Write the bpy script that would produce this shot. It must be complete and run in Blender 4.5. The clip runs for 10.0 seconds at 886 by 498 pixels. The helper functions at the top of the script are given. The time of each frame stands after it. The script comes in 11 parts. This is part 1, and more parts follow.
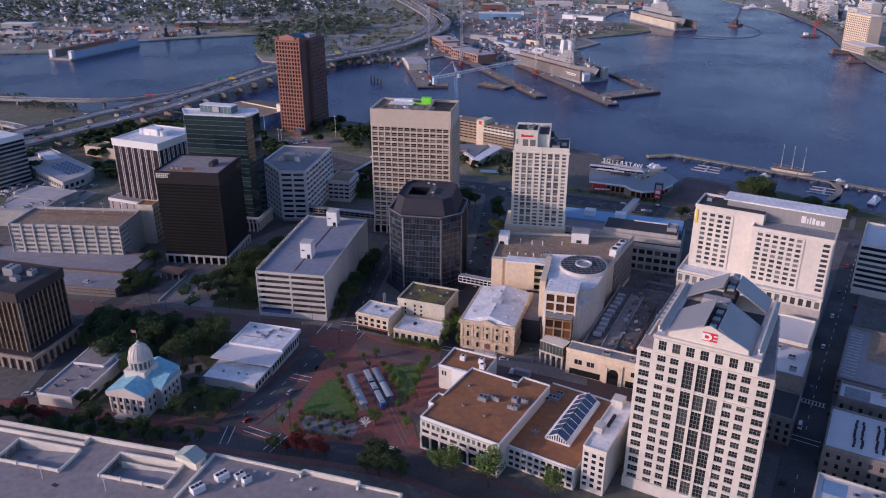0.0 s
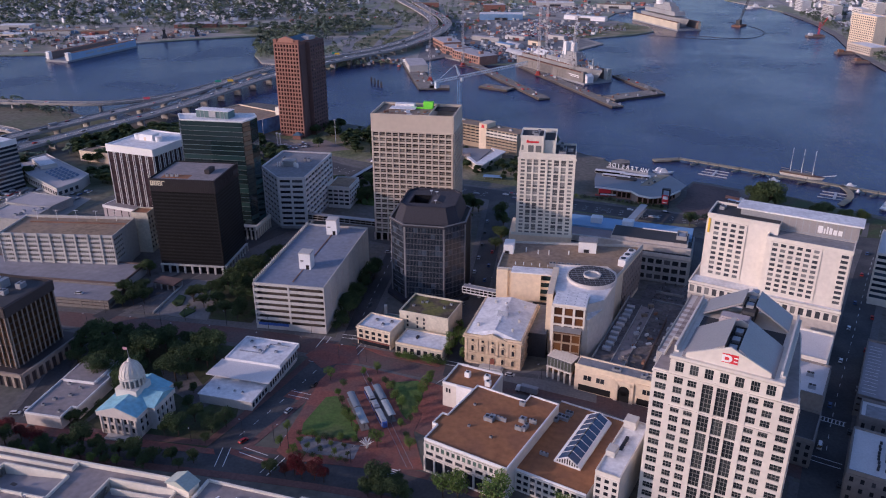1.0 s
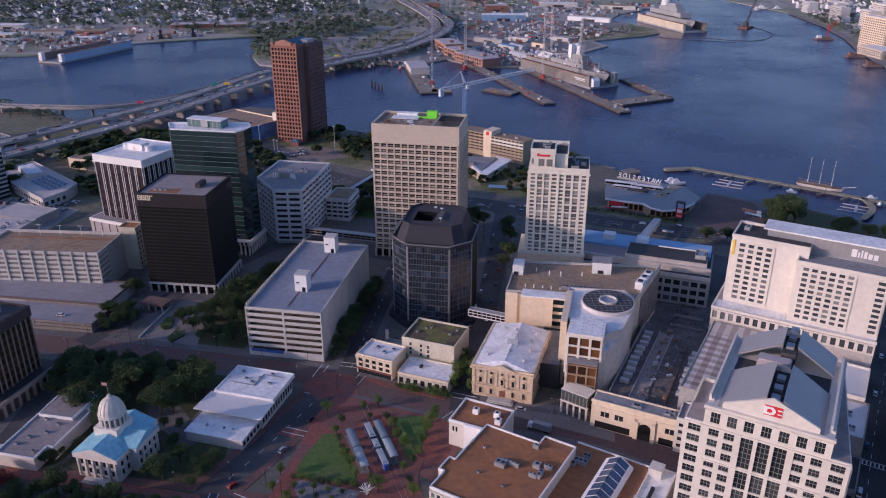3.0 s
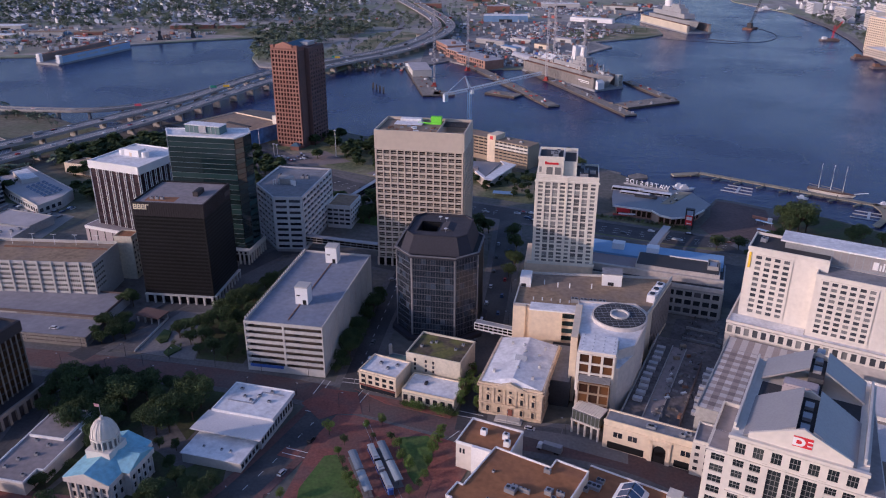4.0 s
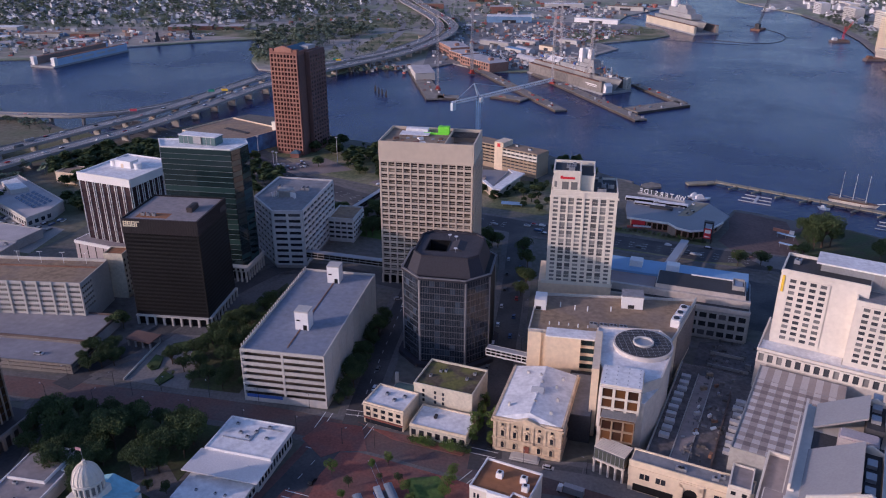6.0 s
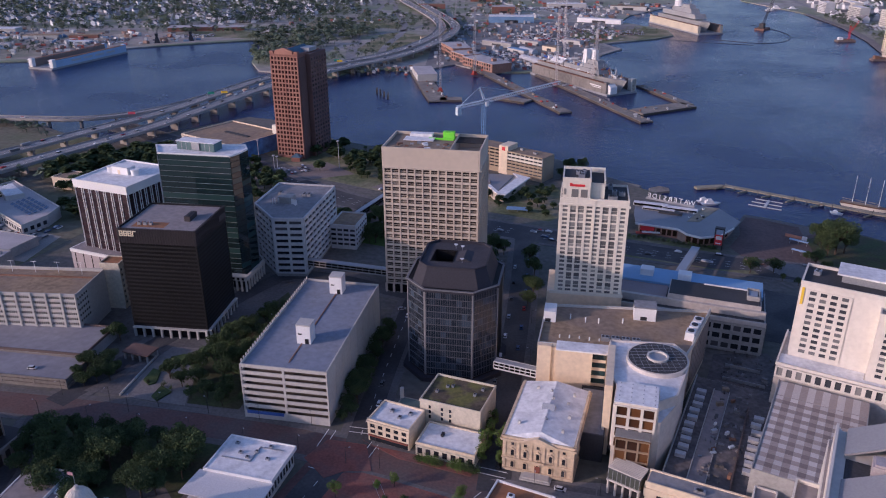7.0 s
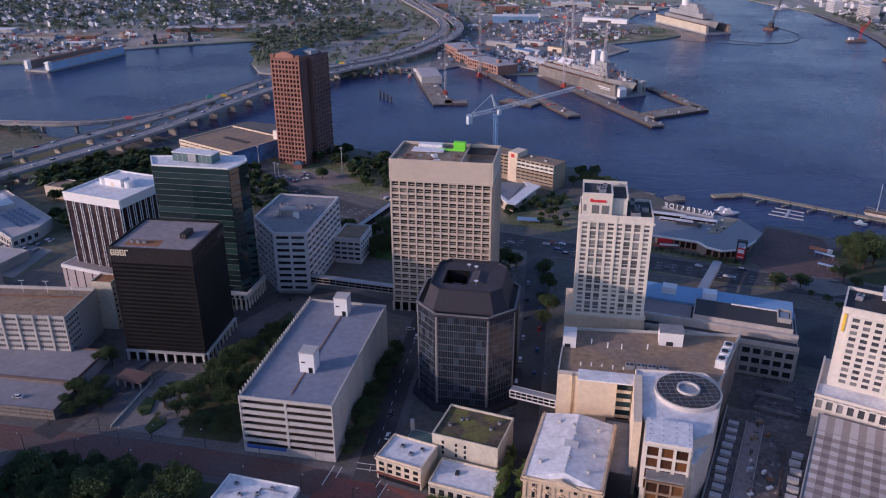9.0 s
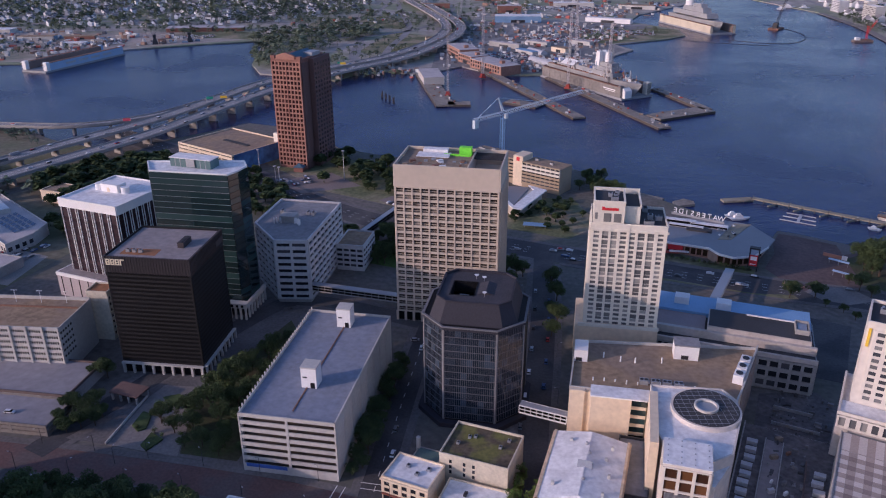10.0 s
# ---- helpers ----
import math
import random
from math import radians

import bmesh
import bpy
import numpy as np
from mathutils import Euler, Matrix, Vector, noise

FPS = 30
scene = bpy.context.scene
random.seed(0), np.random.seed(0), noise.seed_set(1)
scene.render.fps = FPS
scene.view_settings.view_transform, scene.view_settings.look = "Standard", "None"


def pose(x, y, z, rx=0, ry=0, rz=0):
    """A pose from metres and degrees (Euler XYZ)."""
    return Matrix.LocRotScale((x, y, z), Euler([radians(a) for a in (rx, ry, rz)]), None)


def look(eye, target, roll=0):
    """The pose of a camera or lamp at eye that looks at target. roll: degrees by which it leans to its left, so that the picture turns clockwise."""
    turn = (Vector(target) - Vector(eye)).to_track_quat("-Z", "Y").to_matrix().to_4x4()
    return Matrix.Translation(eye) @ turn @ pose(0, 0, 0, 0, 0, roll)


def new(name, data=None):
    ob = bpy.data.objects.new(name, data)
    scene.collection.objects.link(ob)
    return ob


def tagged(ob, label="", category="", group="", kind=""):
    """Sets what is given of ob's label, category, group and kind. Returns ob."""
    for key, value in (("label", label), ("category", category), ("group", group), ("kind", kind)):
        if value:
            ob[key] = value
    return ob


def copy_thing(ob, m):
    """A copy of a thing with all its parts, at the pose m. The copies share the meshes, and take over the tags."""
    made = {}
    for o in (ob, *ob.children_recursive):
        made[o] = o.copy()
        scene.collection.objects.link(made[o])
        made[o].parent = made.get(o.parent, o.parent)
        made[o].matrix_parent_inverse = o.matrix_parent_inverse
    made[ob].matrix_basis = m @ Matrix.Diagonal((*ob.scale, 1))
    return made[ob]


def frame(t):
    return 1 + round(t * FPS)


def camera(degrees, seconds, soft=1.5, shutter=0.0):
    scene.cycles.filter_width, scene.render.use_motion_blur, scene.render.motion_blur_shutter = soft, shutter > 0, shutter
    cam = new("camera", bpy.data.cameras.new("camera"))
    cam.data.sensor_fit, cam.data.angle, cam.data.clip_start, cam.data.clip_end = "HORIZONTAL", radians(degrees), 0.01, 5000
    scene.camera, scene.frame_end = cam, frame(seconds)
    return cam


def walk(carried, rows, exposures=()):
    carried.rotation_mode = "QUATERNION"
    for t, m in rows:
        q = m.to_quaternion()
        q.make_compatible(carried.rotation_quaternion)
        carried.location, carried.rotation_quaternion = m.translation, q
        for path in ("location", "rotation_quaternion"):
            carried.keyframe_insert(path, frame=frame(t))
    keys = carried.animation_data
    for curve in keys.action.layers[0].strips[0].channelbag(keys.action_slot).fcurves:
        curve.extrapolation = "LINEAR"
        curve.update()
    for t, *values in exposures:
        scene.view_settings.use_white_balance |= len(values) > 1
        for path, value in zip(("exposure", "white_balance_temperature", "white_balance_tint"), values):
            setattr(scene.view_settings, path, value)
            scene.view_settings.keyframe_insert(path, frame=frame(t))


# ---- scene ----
cam = camera(59.4, 10.0, 1.1)
PATH = [
    (0, (0.174, -0.562, 203.115), (-0.184, 1.239, 202.324), -0.0),
    (0.5, (-2.024, 6.52, 202.891), (-2.383, 8.322, 202.099), -0.1),
    (1, (-4.23, 13.658, 202.723), (-4.589, 15.459, 201.932), -0.1),
    (1.5, (-6.051, 20.265, 202.66), (-6.41, 22.066, 201.868), -0.0),
    (2, (-7.999, 27.282, 202.626), (-8.359, 29.083, 201.834), -0.0),
    (3.5, (-15.385, 47.71, 202.933), (-15.742, 49.511, 202.139), 0.1),
    (4, (-17.998, 54.22, 203.082), (-18.356, 56.021, 202.288), 0.1),
    (4.5, (-20.154, 60.353, 203.24), (-20.513, 62.153, 202.445), 0.1),
    (5, (-22.478, 66.804, 203.076), (-22.838, 68.603, 202.281), 0.1),
    (5.5, (-24.921, 73.124, 202.875), (-25.28, 74.923, 202.08), 0.1),
    (7, (-32.328, 91.514, 202.669), (-32.689, 93.312, 201.873), -0.1),
    (7.5, (-34.754, 97.205, 202.763), (-35.116, 99.003, 201.965), -0.1),
    (8, (-37.207, 103.125, 202.749), (-37.57, 104.923, 201.951), -0.1),
    (8.5, (-39.638, 109.281, 202.624), (-40.002, 111.078, 201.825), -0.2),
    (9, (-42.19, 114.866, 202.585), (-42.553, 116.663, 201.785), -0.2),
    (9.5, (-44.631, 121.037, 202.005), (-44.996, 122.833, 201.204), -0.2),
    (10, (-47.34, 126.87, 201.885), (-47.704, 128.666, 201.084), -0.2),
]
walk(cam, [(t, look(eye, target, roll)) for t, eye, target, roll in PATH], exposures=((0.0, -0.16, 5120, 31), (10.0, -0.16, 5120, 31)))

# ---- world and sun ----
SUN_AZ, SUN_EL = 31.0, 16.0  # the way the light travels: degrees from +x towards +y, and its height
world = bpy.data.worlds.new("world")
scene.world = world
world.use_nodes = True
wn, wl = world.node_tree.nodes, world.node_tree.links
sky = wn.new("ShaderNodeTexSky")
sky.sky_type, sky.sun_disc = "NISHITA", False
sky.sun_elevation, sky.sun_rotation = radians(SUN_EL), radians(270 - SUN_AZ)
sky.air_density, sky.dust_density, sky.ozone_density = 1.0, 1.6, 1.5
wl.new(sky.outputs[0], wn["Background"].inputs[0])
wn["Background"].inputs[1].default_value = 0.148
sun = new("sun", bpy.data.lights.new("sun", "SUN"))
sun.data.energy, sun.data.angle, sun.data.color = 2.75, radians(0.6), (1.0, 0.69, 0.43)
_a, _e = radians(SUN_AZ), radians(SUN_EL)
sun.matrix_world = look((0, 0, 300), (100 * math.cos(_a) * math.cos(_e), 100 * math.sin(_a) * math.cos(_e), 300 - 100 * math.sin(_e)))


# ---- materials ----
def mat(name, base, rough=0.8, metal=0.0, vary=0.12, big=0.05, fine=1.5, bump=0.0, piece=0.0, island=0.0, second=None, amount=0.5, spec=0.5):
    """A surface with blotches at two scales (cycles per metre), relief, and tone by piece or by island."""
    m = bpy.data.materials.new(name)
    m.use_nodes = True
    n, l = m.node_tree.nodes, m.node_tree.links
    b = n["Principled BSDF"]
    b.inputs["Roughness"].default_value, b.inputs["Metallic"].default_value = rough, metal
    b.inputs["Specular IOR Level"].default_value = spec
    geo = n.new("ShaderNodeNewGeometry")
    tex = []
    for scale, detail in ((big, 4.0), (fine, 6.0)):
        t = n.new("ShaderNodeTexNoise")
        t.inputs["Scale"].default_value, t.inputs["Detail"].default_value = scale, detail
        l.new(geo.outputs["Position"], t.inputs["Vector"])
        tex.append(t)
    add = n.new("ShaderNodeMath")
    add.operation = "ADD"
    l.new(tex[0].outputs[0], add.inputs[0]), l.new(tex[1].outputs[0], add.inputs[1])
    tone = n.new("ShaderNodeMapRange")
    tone.inputs["From Min"].default_value, tone.inputs["From Max"].default_value = 0.6, 1.4
    tone.inputs["To Min"].default_value, tone.inputs["To Max"].default_value = 1 - vary * 2, 1 + vary * 2
    l.new(add.outputs[0], tone.inputs["Value"])
    last = tone.outputs[0]
    for size, source in ((piece, "obj"), (island, "isl")):
        if size:
            r = n.new("ShaderNodeObjectInfo").outputs["Random"] if source == "obj" else geo.outputs["Random Per Island"]
            k = n.new("ShaderNodeMapRange")
            k.inputs["To Min"].default_value, k.inputs["To Max"].default_value = 1 - size, 1 + size
            l.new(r, k.inputs["Value"])
            mul = n.new("ShaderNodeMath")
            mul.operation = "MULTIPLY"
            l.new(last, mul.inputs[0]), l.new(k.outputs[0], mul.inputs[1])
            last = mul.outputs[0]
    mix = n.new("ShaderNodeMix")
    mix.data_type, mix.blend_type = "RGBA", "MULTIPLY"
    mix.inputs["Factor"].default_value = 1.0
    if second:
        blend = n.new("ShaderNodeMix")
        blend.data_type = "RGBA"
        blend.inputs["A"].default_value, blend.inputs["B"].default_value = (*base, 1), (*second, 1)
        edge = n.new("ShaderNodeMapRange")
        edge.inputs["From Min"].default_value, edge.inputs["From Max"].default_value = amount - 0.08, amount + 0.08
        l.new(tex[0].outputs[0], edge.inputs["Value"]), l.new(edge.outputs[0], blend.inputs["Factor"])
        l.new(blend.outputs["Result"], mix.inputs["A"])
    else:
        mix.inputs["A"].default_value = (*base, 1)
    l.new(last, mix.inputs["B"]), l.new(mix.outputs["Result"], b.inputs["Base Color"])
    if bump:
        bp = n.new("ShaderNodeBump")
        bp.inputs["Strength"].default_value, bp.inputs["Distance"].default_value = bump, 0.3
        l.new(tex[1].outputs[0], bp.inputs["Height"]), l.new(bp.outputs[0], b.inputs["Normal"])
    return m


def tint_glass(name, dark, light, share=0.3, rough=0.12, spec=0.5):
    """Window panes: dark glass, some with pale blinds behind, chosen pane by pane."""
    m = mat(name, dark, rough, vary=0.15, big=0.03, fine=0.6, spec=spec)
    n, l = m.node_tree.nodes, m.node_tree.links
    info = n.new("ShaderNodeObjectInfo")
    pick = n.new("ShaderNodeMapRange")
    pick.inputs["From Min"].default_value, pick.inputs["From Max"].default_value = 1 - share, 1.0
    l.new(info.outputs["Random"], pick.inputs["Value"])
    mix = n.new("ShaderNodeMix")
    mix.data_type = "RGBA"
    mix.inputs["A"].default_value, mix.inputs["B"].default_value = (*dark, 1), (*light, 1)
    l.new(pick.outputs[0], mix.inputs["Factor"]), l.new(mix.outputs["Result"], n["Principled BSDF"].inputs["Base Color"])
    return m


M = dict(
    asphalt=mat("asphalt", (0.06, 0.06, 0.065), 0.9, vary=0.2, big=0.04, fine=0.8, second=(0.085, 0.082, 0.08), amount=0.52),
    concrete=mat("concrete", (0.36, 0.35, 0.33), 0.9, vary=0.12, fine=0.7, piece=0.05),
    pale_concrete=mat("pale_concrete", (0.52, 0.50, 0.46), 0.85, vary=0.08, fine=0.7, piece=0.04),
    beige=mat("beige_precast", (0.56, 0.48, 0.385), 0.85, vary=0.045, fine=0.3, piece=0.04),
    tan=mat("tan_stucco", (0.74, 0.61, 0.44), 0.85, vary=0.08, fine=0.5),
    limestone=mat("limestone", (0.73, 0.61, 0.44), 0.85, vary=0.1, fine=0.8, bump=0.2),
    white=mat("white_precast", (0.68, 0.63, 0.55), 0.75, vary=0.06, fine=0.5, piece=0.03),
    white_paint=mat("white_paint", (0.80, 0.79, 0.77), 0.6, vary=0.05),
    roof_white=mat("white_roof_membrane", (0.80, 0.79, 0.78), 0.8, vary=0.14, big=0.08, fine=0.5, second=(0.58, 0.57, 0.57), amount=0.58),
    roof_grey=mat("grey_roof_membrane", (0.27, 0.27, 0.28), 0.9, vary=0.16, big=0.07, fine=0.5, second=(0.2, 0.2, 0.21), amount=0.55),
    roof_brown=mat("brown_gravel_roof", (0.33, 0.145, 0.06), 0.95, vary=0.16, big=0.06, fine=0.4, second=(0.23, 0.105, 0.052), amount=0.55),
    roof_tan=mat("tan_gravel_roof", (0.35, 0.25, 0.155), 0.95, vary=0.2, big=0.05, fine=0.4, second=(0.24, 0.18, 0.13), amount=0.5),
    roof_dark=mat("dark_roof", (0.05, 0.05, 0.053), 0.85, vary=0.2, big=0.05),
    metal_roof=mat("grey_metal_roof", (0.36, 0.34, 0.33), 0.45, 0.3, vary=0.07),
    copper=mat("pale_copper_roof", (0.26, 0.50, 0.58), 0.6, vary=0.12, big=0.15, fine=0.6),
    black=mat("black_cladding", (0.012, 0.012, 0.0135), 0.6, vary=0.2, big=0.05, spec=0.25),
    black_glass=tint_glass("black_glass", (0.010, 0.010, 0.011), (0.022, 0.020, 0.02), 0.25, 0.15, 0.22),
    smoke_glass=tint_glass("smoked_blue_glass", (0.014, 0.022, 0.036), (0.06, 0.085, 0.12), 0.25, 0.05, 0.5),
    green_glass=tint_glass("green_glass", (0.014, 0.030, 0.034), (0.035, 0.075, 0.075), 0.5, 0.04, 0.9),
    amber_glass=tint_glass("amber_glass", (0.05, 0.024, 0.014), (0.19, 0.085, 0.03), 0.7, 0.1),
    bronze=mat("bronze_panel", (0.16, 0.085, 0.035), 0.35, 0.5, vary=0.15),
    brick_red=mat("red_brick", (0.25, 0.12, 0.09), 0.9, vary=0.1, fine=0.6),
    brick_paving=mat("red_brick_paving", (0.26, 0.095, 0.072), 0.9, vary=0.2, big=0.08, fine=0.9, second=(0.16, 0.082, 0.07), amount=0.52),
    grass=mat("grass", (0.085, 0.15, 0.03), 0.95, vary=0.25, big=0.05, fine=0.7, second=(0.10, 0.12, 0.04), amount=0.56),
    dry_grass=mat("dry_ground", (0.19, 0.17, 0.12), 0.95, vary=0.25, big=0.012, fine=0.2, second=(0.105, 0.12, 0.062), amount=0.5),
    sidewalk=mat("sidewalk", (0.21, 0.195, 0.185), 0.9, vary=0.15, big=0.06, fine=0.8),
    paint=mat("road_paint", (0.72, 0.72, 0.70), 0.7, vary=0.12, fine=1.2),
    wood=mat("weathered_timber", (0.28, 0.22, 0.16), 0.9, vary=0.2, big=0.1, fine=0.9),
    steel=mat("grey_steel", (0.38, 0.39, 0.41), 0.5, 0.5, vary=0.1),
    ship_grey=mat("ship_grey_paint", (0.31, 0.31, 0.31), 0.6, vary=0.12, big=0.05),
    rust=mat("rusty_steel", (0.23, 0.12, 0.075), 0.8, vary=0.25, big=0.08),
    hull_red=mat("red_hull_paint", (0.34, 0.05, 0.035), 0.6, vary=0.12),
    blue_paint=mat("blue_paint", (0.06, 0.13, 0.42), 0.6, vary=0.15),
    pale_blue=mat("pale_blue_roof", (0.20, 0.33, 0.50), 0.7, vary=0.12),
    red_paint=mat("red_paint", (0.62, 0.03, 0.035), 0.5, vary=0.05),
    lime=mat("lime_paint", (0.22, 0.78, 0.03), 0.6, vary=0.06),
    yellow=mat("yellow_paint", (0.75, 0.50, 0.03), 0.6, vary=0.08),
    dark_metal=mat("dark_metal", (0.05, 0.05, 0.055), 0.5, 0.5),
)


def leaf_material(name, a, b):
    m = mat(name, a, 0.8, vary=0.15, big=0.2, fine=1.2, piece=0.14, island=0.16, second=b, amount=0.5, spec=0.15)
    return m


M["leaf"] = leaf_material("leaves_green", (0.052, 0.078, 0.032), (0.076, 0.104, 0.04))
M["leaf_light"] = leaf_material("leaves_light_green", (0.11, 0.175, 0.035), (0.14, 0.19, 0.05))
M["leaf_red"] = leaf_material("leaves_red", (0.18, 0.035, 0.035), (0.12, 0.04, 0.032))
M["bark"] = mat("bark", (0.09, 0.065, 0.045), 0.95, vary=0.2)


def water_material():
    m = mat("river_water", (0.017, 0.028, 0.095), 0.25, vary=0.12, big=0.004, fine=0.03, spec=0.16)
    n, l = m.node_tree.nodes, m.node_tree.links
    geo = n.new("ShaderNodeNewGeometry")
    heights = []
    for scale in (0.007, 0.12, 0.6):
        t = n.new("ShaderNodeTexNoise")
        t.inputs["Scale"].default_value, t.inputs["Detail"].default_value = scale, 5.0
        l.new(geo.outputs["Position"], t.inputs["Vector"])
        heights.append(t)
    add = n.new("ShaderNodeMath")
    add.operation = "ADD"
    l.new(heights[1].outputs[0], add.inputs[0]), l.new(heights[2].outputs[0], add.inputs[1])
    bp = n.new("ShaderNodeBump")
    bp.inputs["Strength"].default_value, bp.inputs["Distance"].default_value = 0.42, 0.7
    l.new(add.outputs[0], bp.inputs["Height"]), l.new(bp.outputs[0], n["Principled BSDF"].inputs["Normal"])
    r = n.new("ShaderNodeMapRange")
    r.inputs["From Min"].default_value, r.inputs["From Max"].default_value = 0.35, 0.65
    r.inputs["To Min"].default_value, r.inputs["To Max"].default_value = 0.14, 0.3
    l.new(heights[0].outputs[0], r.inputs["Value"]), l.new(r.outputs[0], n["Principled BSDF"].inputs["Roughness"])
    return m


M["water"] = water_material()

# Soil and low green, darkened in colour for the shade under trees.
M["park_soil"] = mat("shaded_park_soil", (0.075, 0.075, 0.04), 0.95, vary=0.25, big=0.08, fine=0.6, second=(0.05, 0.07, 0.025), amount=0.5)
M["rough_grass"] = mat("rough_grass", (0.15, 0.165, 0.075), 0.95, vary=0.3, big=0.03, fine=0.3, second=(0.24, 0.205, 0.135), amount=0.52)
M["pink_lot"] = mat("faded_lot", (0.235, 0.19, 0.17), 0.95, vary=0.15, big=0.03)
M["dark_plaza"] = mat("dark_plaza", (0.12, 0.085, 0.08), 0.95, vary=0.2, big=0.04, fine=0.4)
M["pale_lot"] = mat("pale_lot", (0.30, 0.29, 0.27), 0.95, vary=0.15, big=0.03)

M["yard_grey"] = mat("yard_paving", (0.24, 0.23, 0.22), 0.95, vary=0.22, big=0.012, fine=0.1, second=(0.17, 0.165, 0.165), amount=0.5)
# Yard brown, lightened in colour for haze over the far bank.
M["yard_brown"] = mat("bare_yard", (0.41, 0.35, 0.30), 0.95, vary=0.22, big=0.01, fine=0.08, second=(0.22, 0.215, 0.16), amount=0.52)
M["pier_top"] = mat("pier_concrete", (0.25, 0.22, 0.185), 0.95, vary=0.22, big=0.06, fine=0.3)
M["pier_wood"] = mat("pale_pier_timber", (0.30, 0.265, 0.19), 0.95, vary=0.2, big=0.1, fine=0.9)
M["wood_dark"] = mat("dark_timber", (0.09, 0.075, 0.06), 0.95, vary=0.2)
M["brick_orange"] = mat("dull_orange_brick", (0.34, 0.19, 0.135), 0.9, vary=0.12, fine=0.4)
M["dock_grey"] = mat("dock_grey_paint", (0.225, 0.205, 0.185), 0.8, vary=0.18, big=0.04, fine=0.3)
M["dock_cream"] = mat("dock_cream_paint", (0.62, 0.54, 0.40), 0.7, vary=0.1)
M["dock_brown"] = mat("dock_rust_paint", (0.20, 0.155, 0.13), 0.8, vary=0.2, big=0.04)
M["dock_blue"] = mat("dock_blue_paint", (0.38, 0.50, 0.66), 0.7, vary=0.1, big=0.03)
M["crane_pale"] = mat("crane_pale_paint", (0.48, 0.45, 0.44), 0.6, vary=0.05)
M["crane_blue"] = mat("crane_blue_paint", (0.16, 0.30, 0.50), 0.5, vary=0.05)
M["crane_white"] = mat("crane_white_paint", (0.55, 0.62, 0.68), 0.5, vary=0.05)


# ---- building blocks ----
class Shape:
    """Gathers boxes, prisms and the like into one mesh."""

    def __init__(self):
        self.v, self.f = [], []

    def add(self, verts, faces, m=None):
        k = len(self.v)
        self.v += [tuple(m @ Vector(p)) for p in verts] if m else verts
        self.f += [tuple(i + k for i in f) for f in faces]
        return self

    def box(self, x0, x1, y0, y1, z0, z1, m=None):
        return self.add([(x0, y0, z0), (x1, y0, z0), (x1, y1, z0), (x0, y1, z0), (x0, y0, z1), (x1, y0, z1), (x1, y1, z1), (x0, y1, z1)],
                        [(0, 3, 2, 1), (4, 5, 6, 7), (0, 1, 5, 4), (1, 2, 6, 5), (2, 3, 7, 6), (3, 0, 4, 7)], m)

    def prism(self, outline, z0, z1, top=None, m=None):
        """An upright prism over an outline that turns left; top: another outline for a tapered one."""
        n = len(outline)
        up = top or outline
        faces = [tuple(reversed(range(n))), tuple(range(n, 2 * n))] + [(i, (i + 1) % n, n + (i + 1) % n, n + i) for i in range(n)]
        return self.add([(x, y, z0) for x, y in outline] + [(x, y, z1) for x, y in up], faces, m)

    def tube(self, x, y, z0, z1, r0, r1=None, sides=12, m=None):
        r1 = r0 if r1 is None else r1
        ring = [(math.cos(2 * math.pi * i / sides), math.sin(2 * math.pi * i / sides)) for i in range(sides)]
        return self.prism([(x + r0 * c, y + r0 * s) for c, s in ring], z0, z1, [(x + r1 * c, y + r1 * s) for c, s in ring], m)

    def gable(self, x0, x1, y0, y1, z0, z1, m=None, along="y"):
        if along == "y":
            c = (x0 + x1) / 2
            v = [(x0, y0, z0), (x1, y0, z0), (c, y0, z1), (x0, y1, z0), (x1, y1, z0), (c, y1, z1)]
            f = [(0, 1, 2), (3, 5, 4), (0, 3, 4, 1), (1, 4, 5, 2), (0, 2, 5, 3)]
        else:
            c = (y0 + y1) / 2
            v = [(x0, y0, z0), (x0, y1, z0), (x0, c, z1), (x1, y0, z0), (x1, y1, z0), (x1, c, z1)]
            f = [(0, 2, 1), (3, 4, 5), (0, 1, 4, 3), (1, 2, 5, 4), (0, 3, 5, 2)]
        return self.add(v, f, m)

    def beam(self, a, b, r):
        """A square bar from a to b."""
        a, b = Vector(a), Vector(b)
        m = Matrix.Translation(a) @ (b - a).to_track_quat("Z", "Y").to_matrix().to_4x4()
        return self.box(-r, r, -r, r, 0, (b - a).length, m)

    def mesh(self, name, material):
        me = bpy.data.meshes.new(name)
        me.from_pydata(self.v, [], self.f)
        me.materials.append(material)
        return me


def part(name, shape, material, parent=None, label="", at=None):
    ob = new(name, shape if isinstance(shape, bpy.types.Mesh) else shape.mesh(name, material))
    if parent:
        ob.parent = parent
    if at is not None:
        ob.matrix_basis = at
    if label:
        ob["label"] = label
    return ob


def thing(name, x, y, rot, label, category, z=0.0, group="", kind=""):
    ob = new(name)
    ob.matrix_basis = pose(x, y, z, 0, 0, rot)
    return tagged(ob, label, category, group, kind)


def single(name, shape, material, label, category, at=None, group="", kind=""):
    return tagged(part(name, shape, material, None, "", at), label, category, group, kind)


def side(w, d, which):
    """The frame of a face of a w x d block about its axis: x along the face, y inwards; and the face's length."""
    return {"front": (pose(-w / 2, -d / 2, 0), w), "right": (pose(w / 2, -d / 2, 0, 0, 0, 90), d),
            "back": (pose(w / 2, d / 2, 0, 0, 0, 180), w), "left": (pose(-w / 2, d / 2, 0, 0, 0, 270), d)}[which]


